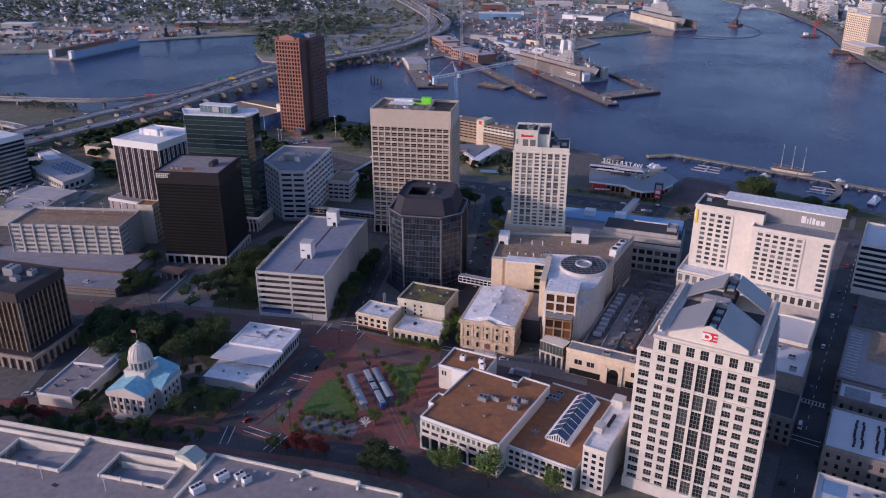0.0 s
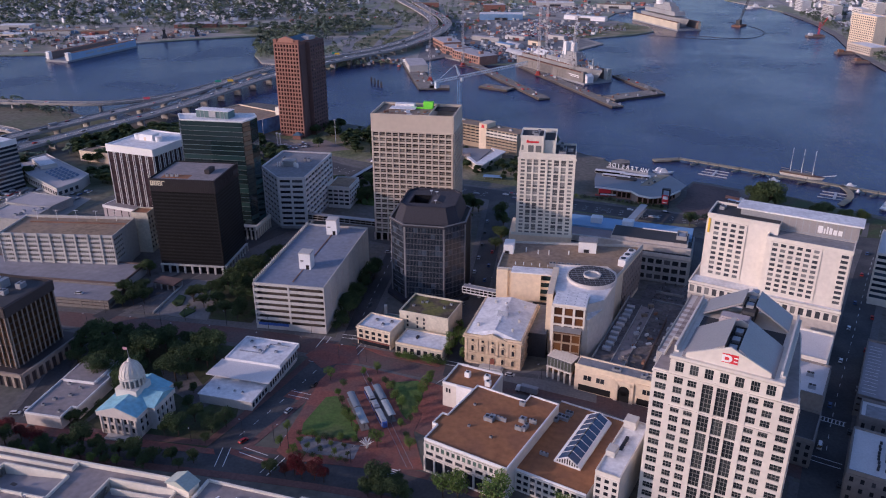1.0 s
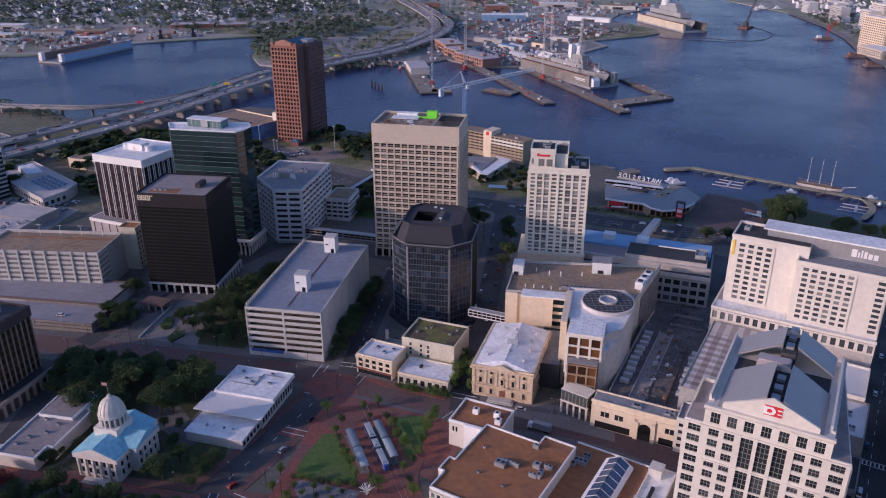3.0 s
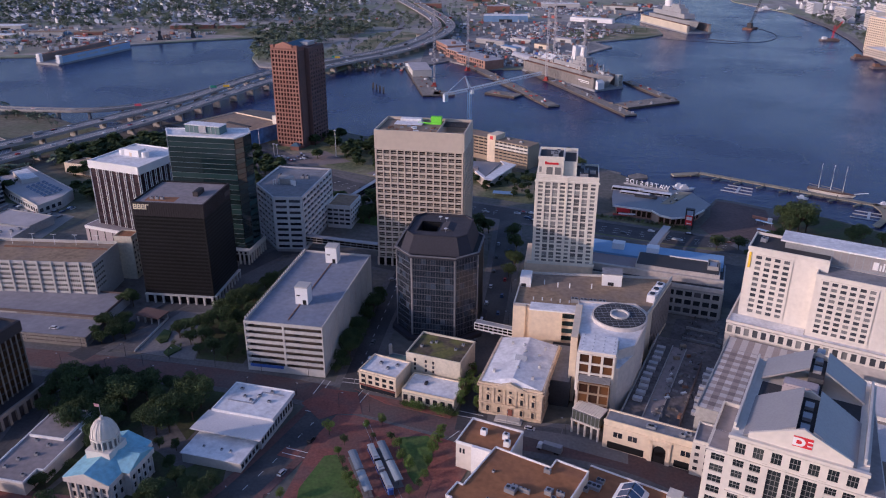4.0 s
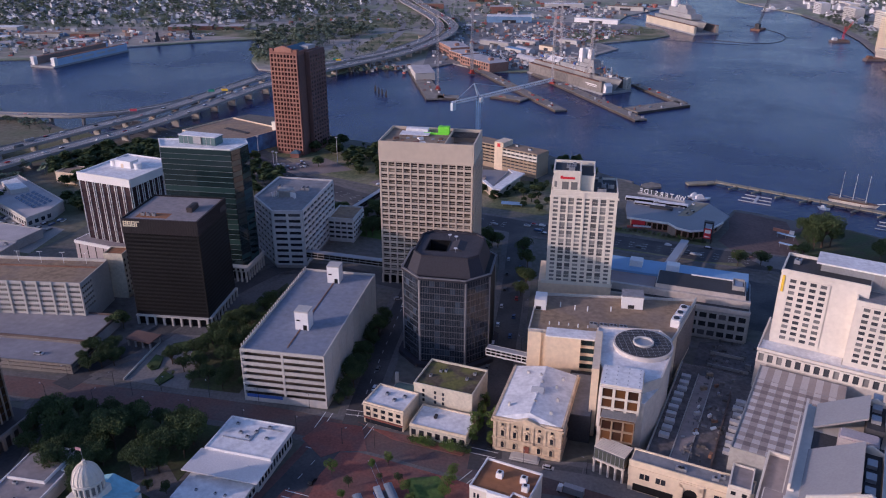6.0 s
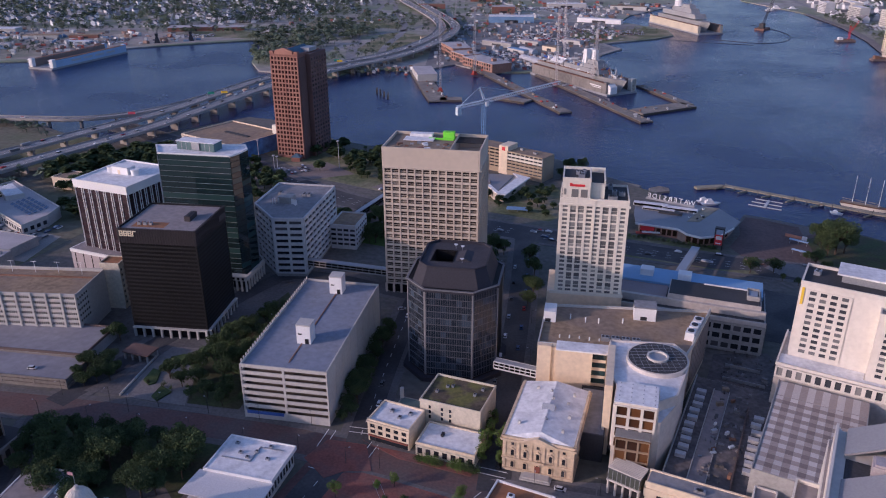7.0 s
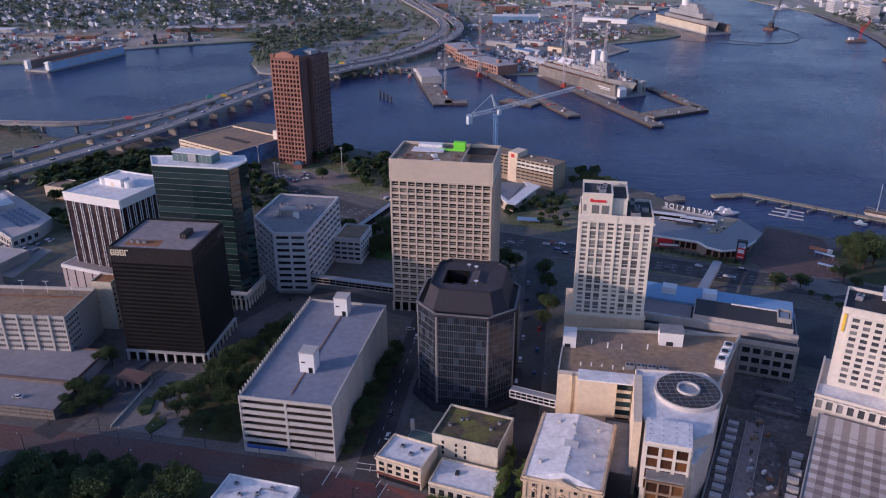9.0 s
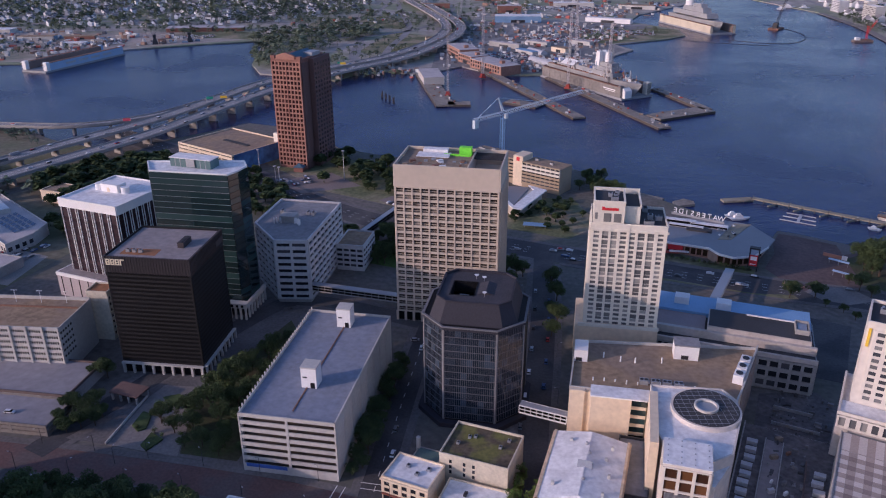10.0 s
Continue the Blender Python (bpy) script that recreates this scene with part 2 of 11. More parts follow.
def facade(root, m, length, z0, z1, cols, rows, ww, wh, wall, glass, depth=0.45, margin=0.0, sill=0.5, name="window", panes=True, hide=()):
    """A grid of piers and spandrels proud of the core, with a pane in every opening."""
    cw, ch = (length - 2 * margin) / cols, (z1 - z0) / rows
    grid = Shape()
    for i in range(cols + 1):
        a = margin + cw * (i - (1 - ww) / 2) if i else 0.0
        b = margin + cw * (i + (1 - ww) / 2) if i < cols else length
        grid.box(a, b, -depth, 0.05, z0, z1, m)
    gap = ch * (1 - wh)
    for j in range(rows + 1):
        a = z0 + ch * j - gap * (1 - sill) if j else z0
        b = z0 + ch * j + gap * sill if j < rows else z1
        for i in range(cols):
            if b > a:
                grid.box(margin + cw * (i + (1 - ww) / 2), margin + cw * (i + 1 - (1 - ww) / 2), -depth * 0.86, 0.05, a, b, m)
    if rows == 1:
        # one storey: loose piers between a sill and a head rail
        for i in range(cols + 1):
            a = margin + cw * (i - (1 - ww) / 2) if i else 0.0
            b = margin + cw * (i + (1 - ww) / 2) if i < cols else length
            part("pier", Shape().box(a, b, -depth, 0.05, z0, z1, m), wall, root)
        part("sill", Shape().box(0.02, length - 0.02, -depth * 0.86, 0.04, z0, z0 + gap * sill, m), wall, root)
        part("head", Shape().box(0.02, length - 0.02, -depth * 0.86, 0.04, z1 - gap * (1 - sill), z1, m), wall, root)
    else:
        part("wall", grid, wall, root)
    if panes:
        pane = Shape().box(-cw * ww / 2, cw * ww / 2, -0.10, -0.02, -ch * wh / 2, ch * wh / 2).mesh("window", glass)
        for j in range(rows):
            for i in range(cols):
                if (i, j) not in hide:
                    part(name, pane, None, root, "", m @ pose(margin + cw * (i + 0.5), 0, z0 + ch * (j + 0.5) + gap * (sill - 0.5)))


def bands(root, m, length, z0, z1, rows, wh, wall, glass, depth=0.5, posts=0, post_w=0.6, post_depth=0.7):
    """Ribbon windows: a spandrel and a strip of glass for each storey, and upright posts."""
    ch = (z1 - z0) / rows
    for j in range(rows):
        part("spandrel", Shape().box(0, length, -depth, 0.05, z0 + ch * j, z0 + ch * (j + 1 - wh), m), wall, root)
        part("window_band", Shape().box(0.1, length - 0.1, -0.12, -0.02, z0 + ch * (j + 1 - wh), z0 + ch * (j + 1), m), glass, root)
    for i in range(posts):
        x = length * i / (posts - 1)
        part("post", Shape().box(max(0, x - post_w / 2), min(length, x + post_w / 2), -post_depth, 0.04, z0, z1, m), wall, root)


def roof(root, w, d, h, surface, rim, height=1.0, thick=0.4, drop=0.05):
    part("roof", Shape().box(-w / 2 + 0.1, w / 2 - 0.1, -d / 2 + 0.1, d / 2 - 0.1, h - 0.4, h - drop), surface, root)
    p = Shape()
    p.box(-w / 2 - 0.1, w / 2 + 0.1, -d / 2 - 0.1, -d / 2 + thick, h - 0.4, h + height)
    p.box(-w / 2 - 0.1, w / 2 + 0.1, d / 2 - thick, d / 2 + 0.1, h - 0.4, h + height)
    p.box(-w / 2 - 0.1, -w / 2 + thick, -d / 2 + thick, d / 2 - thick, h - 0.4, h + height)
    p.box(w / 2 - thick, w / 2 + 0.1, -d / 2 + thick, d / 2 - thick, h - 0.4, h + height)
    part("parapet", p, rim, root)


def core(root, w, d, h, material, z0=-0.5):
    part("body", Shape().box(-w / 2, w / 2, -d / 2, d / 2, z0, h - 0.4), material, root)


def lift(root, x, y, z=0.0, rot=0.0):
    """A pose on a building, from its own axes to the world."""
    return root.matrix_basis @ pose(x, y, z, 0, 0, rot)


# ---- ground and water ----
M["ground"] = mat("city_ground", (0.165, 0.15, 0.135), 0.95, vary=0.25, big=0.02, fine=0.3, second=(0.105, 0.105, 0.085), amount=0.5)
# Far ground is paler than the city's: haze put into its colour.
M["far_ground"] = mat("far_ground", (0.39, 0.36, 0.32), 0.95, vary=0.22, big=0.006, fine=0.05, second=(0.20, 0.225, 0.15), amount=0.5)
single("water", Shape().box(-4000, 4000, -600, 4500, -8, -2), M["water"], "dark blue river water with small ripples", "water", kind="structure")
CITY_SHORE = [(-2500, -500), (1500, -500), (1500, 420), (240, 580), (185, 606), (150, 628), (117, 638), (91, 650), (79, 653), (71, 634), (60, 645), (40, 672), (18, 690),
              (-40, 742), (-66, 768), (-226, 772), (-280, 790), (-325, 845), (-400, 860), (-440, 800), (-490, 745), (-560, 765), (-620, 800), (-750, 840), (-900, 800), (-2500, 750)]
FAR_SHORE = [(-283, 1149), (-240, 1215), (-180, 1160), (-125, 1175), (-100, 1210), (-50, 1300), (0, 1400), (-30, 1450), (60, 1525), (92, 1570), (85, 1640),
             (0, 1740), (20, 1850), (150, 2100), (200, 4300), (-3900, 4300), (-3900, 900), (-939, 1099), (-862, 1125), (-789, 1262), (-705, 1327), (-619, 1380),
             (-590, 1330), (-540, 1180), (-500, 1115), (-384, 1088), (-360, 1165)]
EAST_SHORE = [(396, 1199), (440, 1080), (1500, 900), (3900, 900), (3900, 4300), (300, 4300), (300, 2200), (395, 1954), (418, 1728), (416, 1567), (397, 1400), (396, 1302)]
single("ground", Shape().prism(CITY_SHORE, -6, 0), M["ground"], "paved city ground with a quay edge along the river", "ground", kind="structure")
M_far = M["far_ground"]
single("ground_far_bank", Shape().prism(FAR_SHORE, -6, -0.3), M_far, "far bank of dry grass and worn paving, paled for haze", "ground", kind="structure")
single("ground_east_bank", Shape().prism(EAST_SHORE, -6, -0.3), M_far, "far bank with a promenade edge, ground paled for haze", "ground", kind="structure")

# ---- the towers in the middle ----
def block(name, x, y, rot, w, d, h, label, wall, surface, rim=None, category="building", parapet=1.0):
    root = thing(name, x, y, rot, label, category)
    core(root, w, d, h, wall)
    roof(root, w, d, h, surface, rim or wall, parapet)
    return root


def ring_frames(ring):
    """The frame and the length of each side of an outline that turns left."""
    for i in range(len(ring)):
        p, q = Vector(ring[i]), Vector(ring[(i + 1) % len(ring)])
        yield pose(p.x, p.y, 0, 0, 0, math.degrees(math.atan2(q.y - p.y, q.x - p.x))), (q - p).length


def commercial_tower():
    w, d, h = 53, 33, 86
    r = thing("office_tower", -118, 499.8, 0.9, "tall beige precast office tower with deep square windows", "building")
    part("body", Shape().box(-w / 2, w / 2, -d / 2, d / 2, -0.5, 79), M["beige"], r)
    for s, cols in (("front", 12), ("right", 8)):
        m, length = side(w, d, s)
        facade(r, m, length, 5.5, 75.5, cols, 20, 0.82, 0.64, M["beige"], M["tower_pane"], 1.0, 0.6, sill=0.62)
        ledges = Shape()
        for j in range(20):
            for i in range(cols):
                x = 0.8 + (length - 1.6) / cols * (i + 0.08)
                ledges.box(x, x + (length - 1.6) / cols * 0.84, -0.5, 0.0, 5.5 + 3.5 * j + 1.55, 5.5 + 3.5 * j + 1.77, m)
        part("ledge", ledges, M["beige"], r, "beige sun ledges across the windows")["kind"] = "stuff"
        for i in range(cols + 1):
            part("column", Shape().box(length * i / cols - 0.6, length * i / cols + 0.6, -0.9, 0.05, 0, 5.5, m), M["beige"], r)
        part("lobby_glass", Shape().box(0.5, length - 0.5, -0.15, -0.02, 0.3, 5.4, m), M["black_glass"], r)
    # blank top storey round a deck, with an open plant well at one end
    rim = Shape()
    for s in ("front", "right", "back", "left"):
        m, length = side(w, d, s)
        rim.box(-0.35, length - 0.5, -0.35, 0.4, 75.5, h + 0.9, m)
    part("frieze", rim, M["beige"], r)
    part("deck", Shape().box(-w / 2 + 0.4, 10, -d / 2 + 0.4, d / 2 - 0.4, 79, h - 0.6), M["roof_tan"], r)
    part("well_wall", Shape().box(10, 10.5, -d / 2 + 0.4, d / 2 - 0.4, 79, h + 0.6), M["beige"], r)
    for i in range(6):
        part("well_beam", Shape().box(10.5, w / 2 - 0.4, 4 + i * 2, 4.5 + i * 2, h - 1.0, h - 0.4), M["dark_metal"], r, "dark steel beam")
    t = single("tarpaulin", Shape().gable(13, 22, -12, -4, 79.02, 84, along="x"), M["blue_paint"], "crumpled blue tarpaulin over plant in a roof well", "tarpaulin", r.matrix_basis.copy())
    single("roof_sheet", Shape().box(-19, -2, 1, 9, h - 0.1, h + 0.3).box(-17, -4, 9.5, 14, h - 0.1, h + 1.6), M["roof_white"], "white sheeting laid over roof works", "sheeting", r.matrix_basis.copy())
    c = thing("site_container", 0, 0, 0, "lime green site container on the tower roof", "container")
    c.matrix_basis = lift(r, 5.5, 10, h - 0.6)
    part("box", Shape().box(-3.2, 3.2, -1.8, 1.8, 0, 4.2), M["lime"], c)
    part("barrier", Shape().box(-11, 3, -3.4, -2.9, 0, 1.1), M["lime"], c, "lime green barrier panels")
    rnd = random.Random(4)
    for i in range(16):
        x, y = rnd.uniform(-24, 8), rnd.uniform(-14, -2)
        s = rnd.uniform(0.6, 1.7)
        single("building_pallet", Shape().box(-s, s, -s * 0.6, s * 0.6, 0, rnd.uniform(0.4, 1.3)), rnd.choice([M["rust"], M["wood"], M["steel"], M["white_paint"], M["brick_red"]]),
               "load of building material on a roof deck", "building material", lift(r, x, y, h - 0.6, rnd.uniform(0, 90)), "materials on the tower deck")
    return r


def dark_octagon_tower():
    r = thing("glass_tower", -91.5, 418, 1.0, "black glass tower with cut corners and a sloped dark crown", "building")
    a, c = 21, 10
    ring = [(-a + c, -a), (a - c, -a), (a, -a + c), (a, a - c), (a - c, a), (-a + c, a), (-a, a - c), (-a, -a + c)]
    part("body", Shape().prism(ring, -0.5, 47), M["black"], r)
    b, e, k = 18.5, 5.5, 15.5
    low = [(-b + e, -b), (b - e, -b), (b, -b + e), (b, b - e), (b - e, b), (-b + e, b), (-b, b - e), (-b, -b + e)]
    high = [(x * k / b, y * k / b) for x, y in low]
    ring8 = [(x, y, 46.8) for x, y in low] + [(x, y, 55.5) for x, y in high]
    part("crown", Shape().add(ring8, [(i, (i + 1) % 8, 8 + (i + 1) % 8, 8 + i) for i in range(8)]), M["crown"], r, "dark sloped crown")
    deck = Shape().prism([(-10.9, -15.5), (10.9, -15.5), (15.5, -10.9), (15.5, -8), (-15.5, -8), (-15.5, -10.9)], 54.6, 55.45)
    deck.prism([(-15.5, 5), (15.5, 5), (15.5, 10.9), (10.9, 15.5), (-10.9, 15.5), (-15.5, 10.9)], 54.6, 55.45)
    deck.box(-15.5, -10.5, -8, 5, 54.6, 55.45).box(-0.5, 15.5, -8, 5, 54.6, 55.45)
    part("roof", deck, M["crown_roof"], r, "dark roof deck round a square pit")
    part("pit_unit", Shape().box(-8, -4, 0, 3, 47, 50.5), M["pale_concrete"], r)
    lip = Shape()
    for m, length in ring_frames(high):
        lip.box(0, length, -0.1, 0.6, 55.4, 56.4, m)
    part("roof_lip", lip, M["crown"], r)
    part("pit_wall", Shape().box(-10.9, -10.5, -8.4, 5.4, 50, 55.6).box(-0.5, -0.1, -8.4, 5.4, 50, 55.6).box(-10.5, -0.5, 5, 5.4, 50, 55.6).box(-10.5, -0.5, -8.4, -8, 50, 55.6), M["black"], r, "black walls of the roof pit")
    part("roof_ramp", Shape().gable(0.5, 8, -6, 5, 55.4, 56.6), M["crown_roof"], r)
    part("plinth", Shape().prism([(x * 1.13, y * 1.13) for x, y in ring], -0.4, 2.2), M["crown"], r)
    for i, (m, length) in enumerate(ring_frames(ring)):
        if i in (7, 0, 1):
            facade(r, m, length, 3, 46, 9 if length > 15 else 5, 13, 0.93, 0.88, M["mullion"], M["smoke_glass"], 0.16)
            n = 27 if length > 15 else 15
            for k in range(1, n):
                if k % 3:
                    part("mullion", Shape().box(length * k / n - 0.06, length * k / n + 0.06, -0.22, 0.0, 3, 46, m), M["mullion"], r)
        part("cornice", Shape().box(-0.2, length + 0.2, -0.7, 0.1, 46, 47.1, m), M["crown"], r)
        part("coping", Shape().box(-0.2, length + 0.2, -0.8, 0.2, 47.1, 47.5, m), M["coping_grey"], r)
        for x in (0.15, length - 0.15):
            part("corner_post", Shape().box(x - 0.3, x + 0.3, -0.35, 0.0, 2.5, 46, m), M["coping_grey"], r)
    for x, y in ((-1.5, 8), (2, 6.5), (4, -8)):
        d = thing("satellite_dish", 0, 0, 0, "small white satellite dish on a dark roof", "satellite dish", group="dishes on the dark tower")
        d.matrix_basis = lift(r, x, y, 55.5)
        part("mast", Shape().tube(0, 0, 0, 1.6, 0.12, sides=6), M["steel"], d)
        part("dish", Shape().tube(0, 0, 1.5, 2.1, 0.3, 1.0, 10), M["white_paint"], d)
    return r


def garage(name, x, y, rot, w, d, h, levels, label, wall, surface, posts, faces=("front", "right", "left", "back"), wh=0.5, z0=1.2, parapet=1.1):
    """An open parking garage: decks coloured dark for their shade, behind spandrel beams and posts."""
    r = thing(name, x, y, rot, label, "parking garage")
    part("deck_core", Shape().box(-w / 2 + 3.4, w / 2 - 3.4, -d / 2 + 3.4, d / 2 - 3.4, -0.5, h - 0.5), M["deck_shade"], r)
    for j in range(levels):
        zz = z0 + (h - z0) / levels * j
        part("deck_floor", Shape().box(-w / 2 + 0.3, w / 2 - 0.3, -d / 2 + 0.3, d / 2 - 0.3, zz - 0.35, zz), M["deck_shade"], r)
    part("roof_deck", Shape().box(-w / 2 + 0.1, w / 2 - 0.1, -d / 2 + 0.1, d / 2 - 0.1, h - 0.5, h - 0.05), surface, r)
    for s in faces:
        m, length = side(w, d, s)
        ch = (h - z0) / levels
        for j in range(levels + 1):
            top = z0 + ch * j + (parapet if j == levels else ch * (1 - wh))
            part("spandrel", Shape().box(0.02, length - 0.02, 0, 0.5, z0 + ch * j - (0.5 if j else z0), top, m), wall, r)
        n = posts[s] if s in posts else 2
        for i in range(n):
            p = length * i / (n - 1)
            part("post", Shape().box(max(-0.05, p - 0.5), min(length + 0.05, p + 0.5), -0.12, 0.45, -0.3, h + parapet - 0.15, m), wall, r)
    return r


def stair_box(r, x, y, z, w=6.4, d=6.4, h=9.0):
    s = thing("stair_tower", 0, 0, 0, "white stair tower on a garage roof", "stair tower", group="stair towers on the garage roof")
    s.matrix_basis = lift(r, x, y, z)
    part("body", Shape().box(-w / 2, w / 2, -d / 2, d / 2, 0, h), M["white_paint"], s)
    part("cap", Shape().box(-w / 2 - 0.15, w / 2 + 0.15, -d / 2 - 0.15, d / 2 + 0.15, h, h + 0.5), M["pale_concrete"], s)
    part("doorway", Shape().box(0.6, 2.4, -d / 2 - 0.06, -d / 2 + 0.1, 0.05, 2.6), M["black"], s, "dark doorway")
    part("window", Shape().box(-2.4, -0.6, -d / 2 - 0.06, -d / 2 + 0.1, 4.6, 5.2), M["black_glass"], s)
    return s


def garage_centre():
    w, d, h = 38.6, 85, 26
    r = garage("parking_garage", -154.2, 394.6, 0.9, w, d, h, 7, "grey concrete parking garage with open decks", M["pale_concrete"], M["deck_blue"], {"front": 3, "left": 12}, faces=("front", "left", "back"), wh=0.66, z0=2.6)
    m, length = side(w, d, "right")
    part("side_wall", Shape().box(0, length, -0.05, 0.5, -0.3, h + 1.1, m), M["pale_concrete"], r, "plain grey concrete side wall")
    for i in range(1, 8):
        part("pilaster", Shape().box(length * i / 8 - 0.3, length * i / 8 + 0.3, -0.25, 0.0, 0, h + 1.0, m), M["pale_concrete"], r)
    m, length = side(w, d, "left")
    for i in range(34):
        part("fin", Shape().box(length * i / 34, length * i / 34 + 0.5, -0.3, 0.2, h + 0.9, h + 2.2, m), M["pale_concrete"], r)
    part("lane_kerb", Shape().box(0.2, 0.7, -d / 2 + 6, d / 2 - 6, h - 0.06, h + 0.25), M["rust"], r, "rusty kerb down the roof deck")
    m, length = side(w, d, "front")
    part("banner", Shape().box(1.2, 18, -0.2, -0.06, 2.4, 4.0, m), M["blue_paint"], r, "blue banner strip")
    stair_box(r, 1.4, -17, h - 0.05)
    stair_box(r, 0.4, 33, h - 0.05)
    return r


def black_office():
    w, d, h = 40, 36.5, 59.5
    r = block("office_tower", -241, 427.8, 4, w, d, h, "black office tower with ribbed top band and white arcade", M["black"], M["roof_mauve"], M["black"], parapet=0.8)
    for s in ("front", "right"):
        m, length = side(w, d, s)
        bands(r, m, length, 5.6, 52.5, 22, 0.55, M["black_panel"], M["black_band"], 0.16, 2, 1.2, 0.3)
        part("top_band", Shape().box(-0.3, length + 0.3, -0.45, 0.05, 52.5, h + 0.9, m), M["bronze_dark"], r)
        for i in range(30):
            part("fin", Shape().box(length * (i + 0.3) / 30, length * (i + 0.6) / 30, -0.75, -0.4, 52.5, h + 0.9, m), M["bronze_dark"], r)
        for i in range(9):
            x = 0.6 + (length - 1.2) * i / 8
            part("arcade_column", Shape().box(x - 0.55, x + 0.55, -1.6, -0.6, 0, 5.0, m), M["pale_concrete"], r)
        part("arcade_beam", Shape().box(-0.2, length + 0.2, -1.7, 0.04, 5.0, 5.7, m), M["pale_concrete"], r)
    m, length = side(w, d, "front")
    x = 1.0
    for k, wide in enumerate((1.9, 1.9, 2.0, 2.0)):
        mark = Shape().box(x, x + 0.55, -0.95, -0.75, 56.3, 59.2, m).box(x + 0.55, x + wide, -0.95, -0.75, 58.7, 59.2, m)
        if k < 3:
            mark.box(x + wide - 0.5, x + wide, -0.95, -0.75, 56.3, 58.7, m).box(x + 0.55, x + wide - 0.5, -0.95, -0.75, 56.3, 56.8, m).box(x + 0.55, x + wide - 0.5, -0.95, -0.75, 57.5, 57.9, m)
        part("sign_shape", mark, M["sign_cream"], r, "cream sign shapes")
        x += wide + 0.35
    m, length = side(w, d, "right")
    part("sign_shape", Shape().box(27, 35, -0.95, -0.7, 54.6, 57.4, m), M["bronze_dark"], r)
    part("roof_pit", Shape().box(-15, 2, -14, -7, h - 0.04, h + 0.02), M["roof_brown"], r, "brown sunken roof pit")
    u = hvac(lift(r, 10, 0, h - 0.04), 3.0, 8.5, 2.6, M["bronze_dark"], "dark plant housing on a tower roof")
    for i in range(3):
        hvac(lift(r, -12 + 3 * i, -11, h + 0.02), 1.8, 1.4, 1.4, M["steel"], "small grey cooling unit on a tower roof")
    return r


def hvac(at, w, d, h, material, label="grey cooling unit on a flat roof"):
    u = tagged(new("cooling_unit"), label, "cooling unit")
    u.matrix_basis = at
    part("casing", Shape().box(-w / 2, w / 2, -d / 2, d / 2, 0, h), material, u)
    n = max(1, int(round(max(w, d) / 1.8)))
    for i in range(n):
        k = (i + 0.5) / n - 0.5
        x, y = (k * w, 0) if w > d else (0, k * d)
        part("fan", Shape().tube(x, y, h, h + 0.18, min(w, d, 2.0) * 0.36, sides=8), M["dark_metal"], u)
    return u


def striped_office():
    w, d, h = 40, 42, 57
    r = block("office_tower", -310.5, 496.5, -11, w, d, h, "dark office tower with white upright fins and white top band", M["black"], M["roof_white"], M["white_paint"], parapet=0.8)
    for s, n in (("front", 7), ("right", 9)):
        m, length = side(w, d, s)
        part("top_band", Shape().box(-0.4, length + 0.4, -0.9, 0.05, h - 4.2, h + 0.9, m), M["white_paint"], r)
        for j in range(14):
            part("window_band", Shape().box(0.1, length - 0.1, -0.12, -0.02, 14.5 + j * 2.72, 16.8 + j * 2.72, m), M["plum_glass"], r)
        for i in range(n + 1):
            for o in ((-0.75, 0.75) if 0 < i < n else (0,)):
                x = 0.35 + (length - 0.7) * i / n + o
                part("fin", Shape().box(x - 0.15, x + 0.15, -0.6, 0.0, 14, h - 3.6, m), M["white_paint"], r)
    pw, pd = 52, 50
    part("podium", Shape().box(-pw / 2, pw / 2, -pd / 2 - 3, pd / 2 - 3, -0.5, 14), M["lilac"], r, "grey lilac podium")
    part("podium_band", Shape().box(-pw / 2 - 0.3, pw / 2 + 0.3, -pd / 2 - 3.3, pd / 2 - 2.7, 12.6, 14.6), M["white_paint"], r, "white podium band")
    part("podium_roof", Shape().box(-pw / 2 + 0.5, pw / 2 - 0.5, -pd / 2 - 2.5, pd / 2 - 3.5, 14.5, 14.64), M["roof_mauve"], r)
    for i in range(8):
        x = -pw / 2 + pw * (i + 0.5) / 8
        part("slit_window", Shape().box(x - 0.3, x + 0.3, -pd / 2 - 3.1, -pd / 2 - 2.9, 1, 12.4), M["black_glass"], r)
    p = thing("roof_plant_room", 0, 0, 0, "white plant room with round tanks on a white roof", "plant room")
    p.matrix_basis = lift(r, -2, 1, h - 0.05)
    part("room", Shape().box(-6, 6, -3.5, 3.5, 0, 4.5), M["white_paint"], p)
    part("doorway", Shape().box(-1.5, 0.4, -3.6, -3.4, 0, 2.6), M["tan"], p)
    for x in (-9, 9.5):
        part("tank", Shape().tube(x, -1, 0, 3.6, 2.4, sides=14), M["white_paint"], p)
    return r


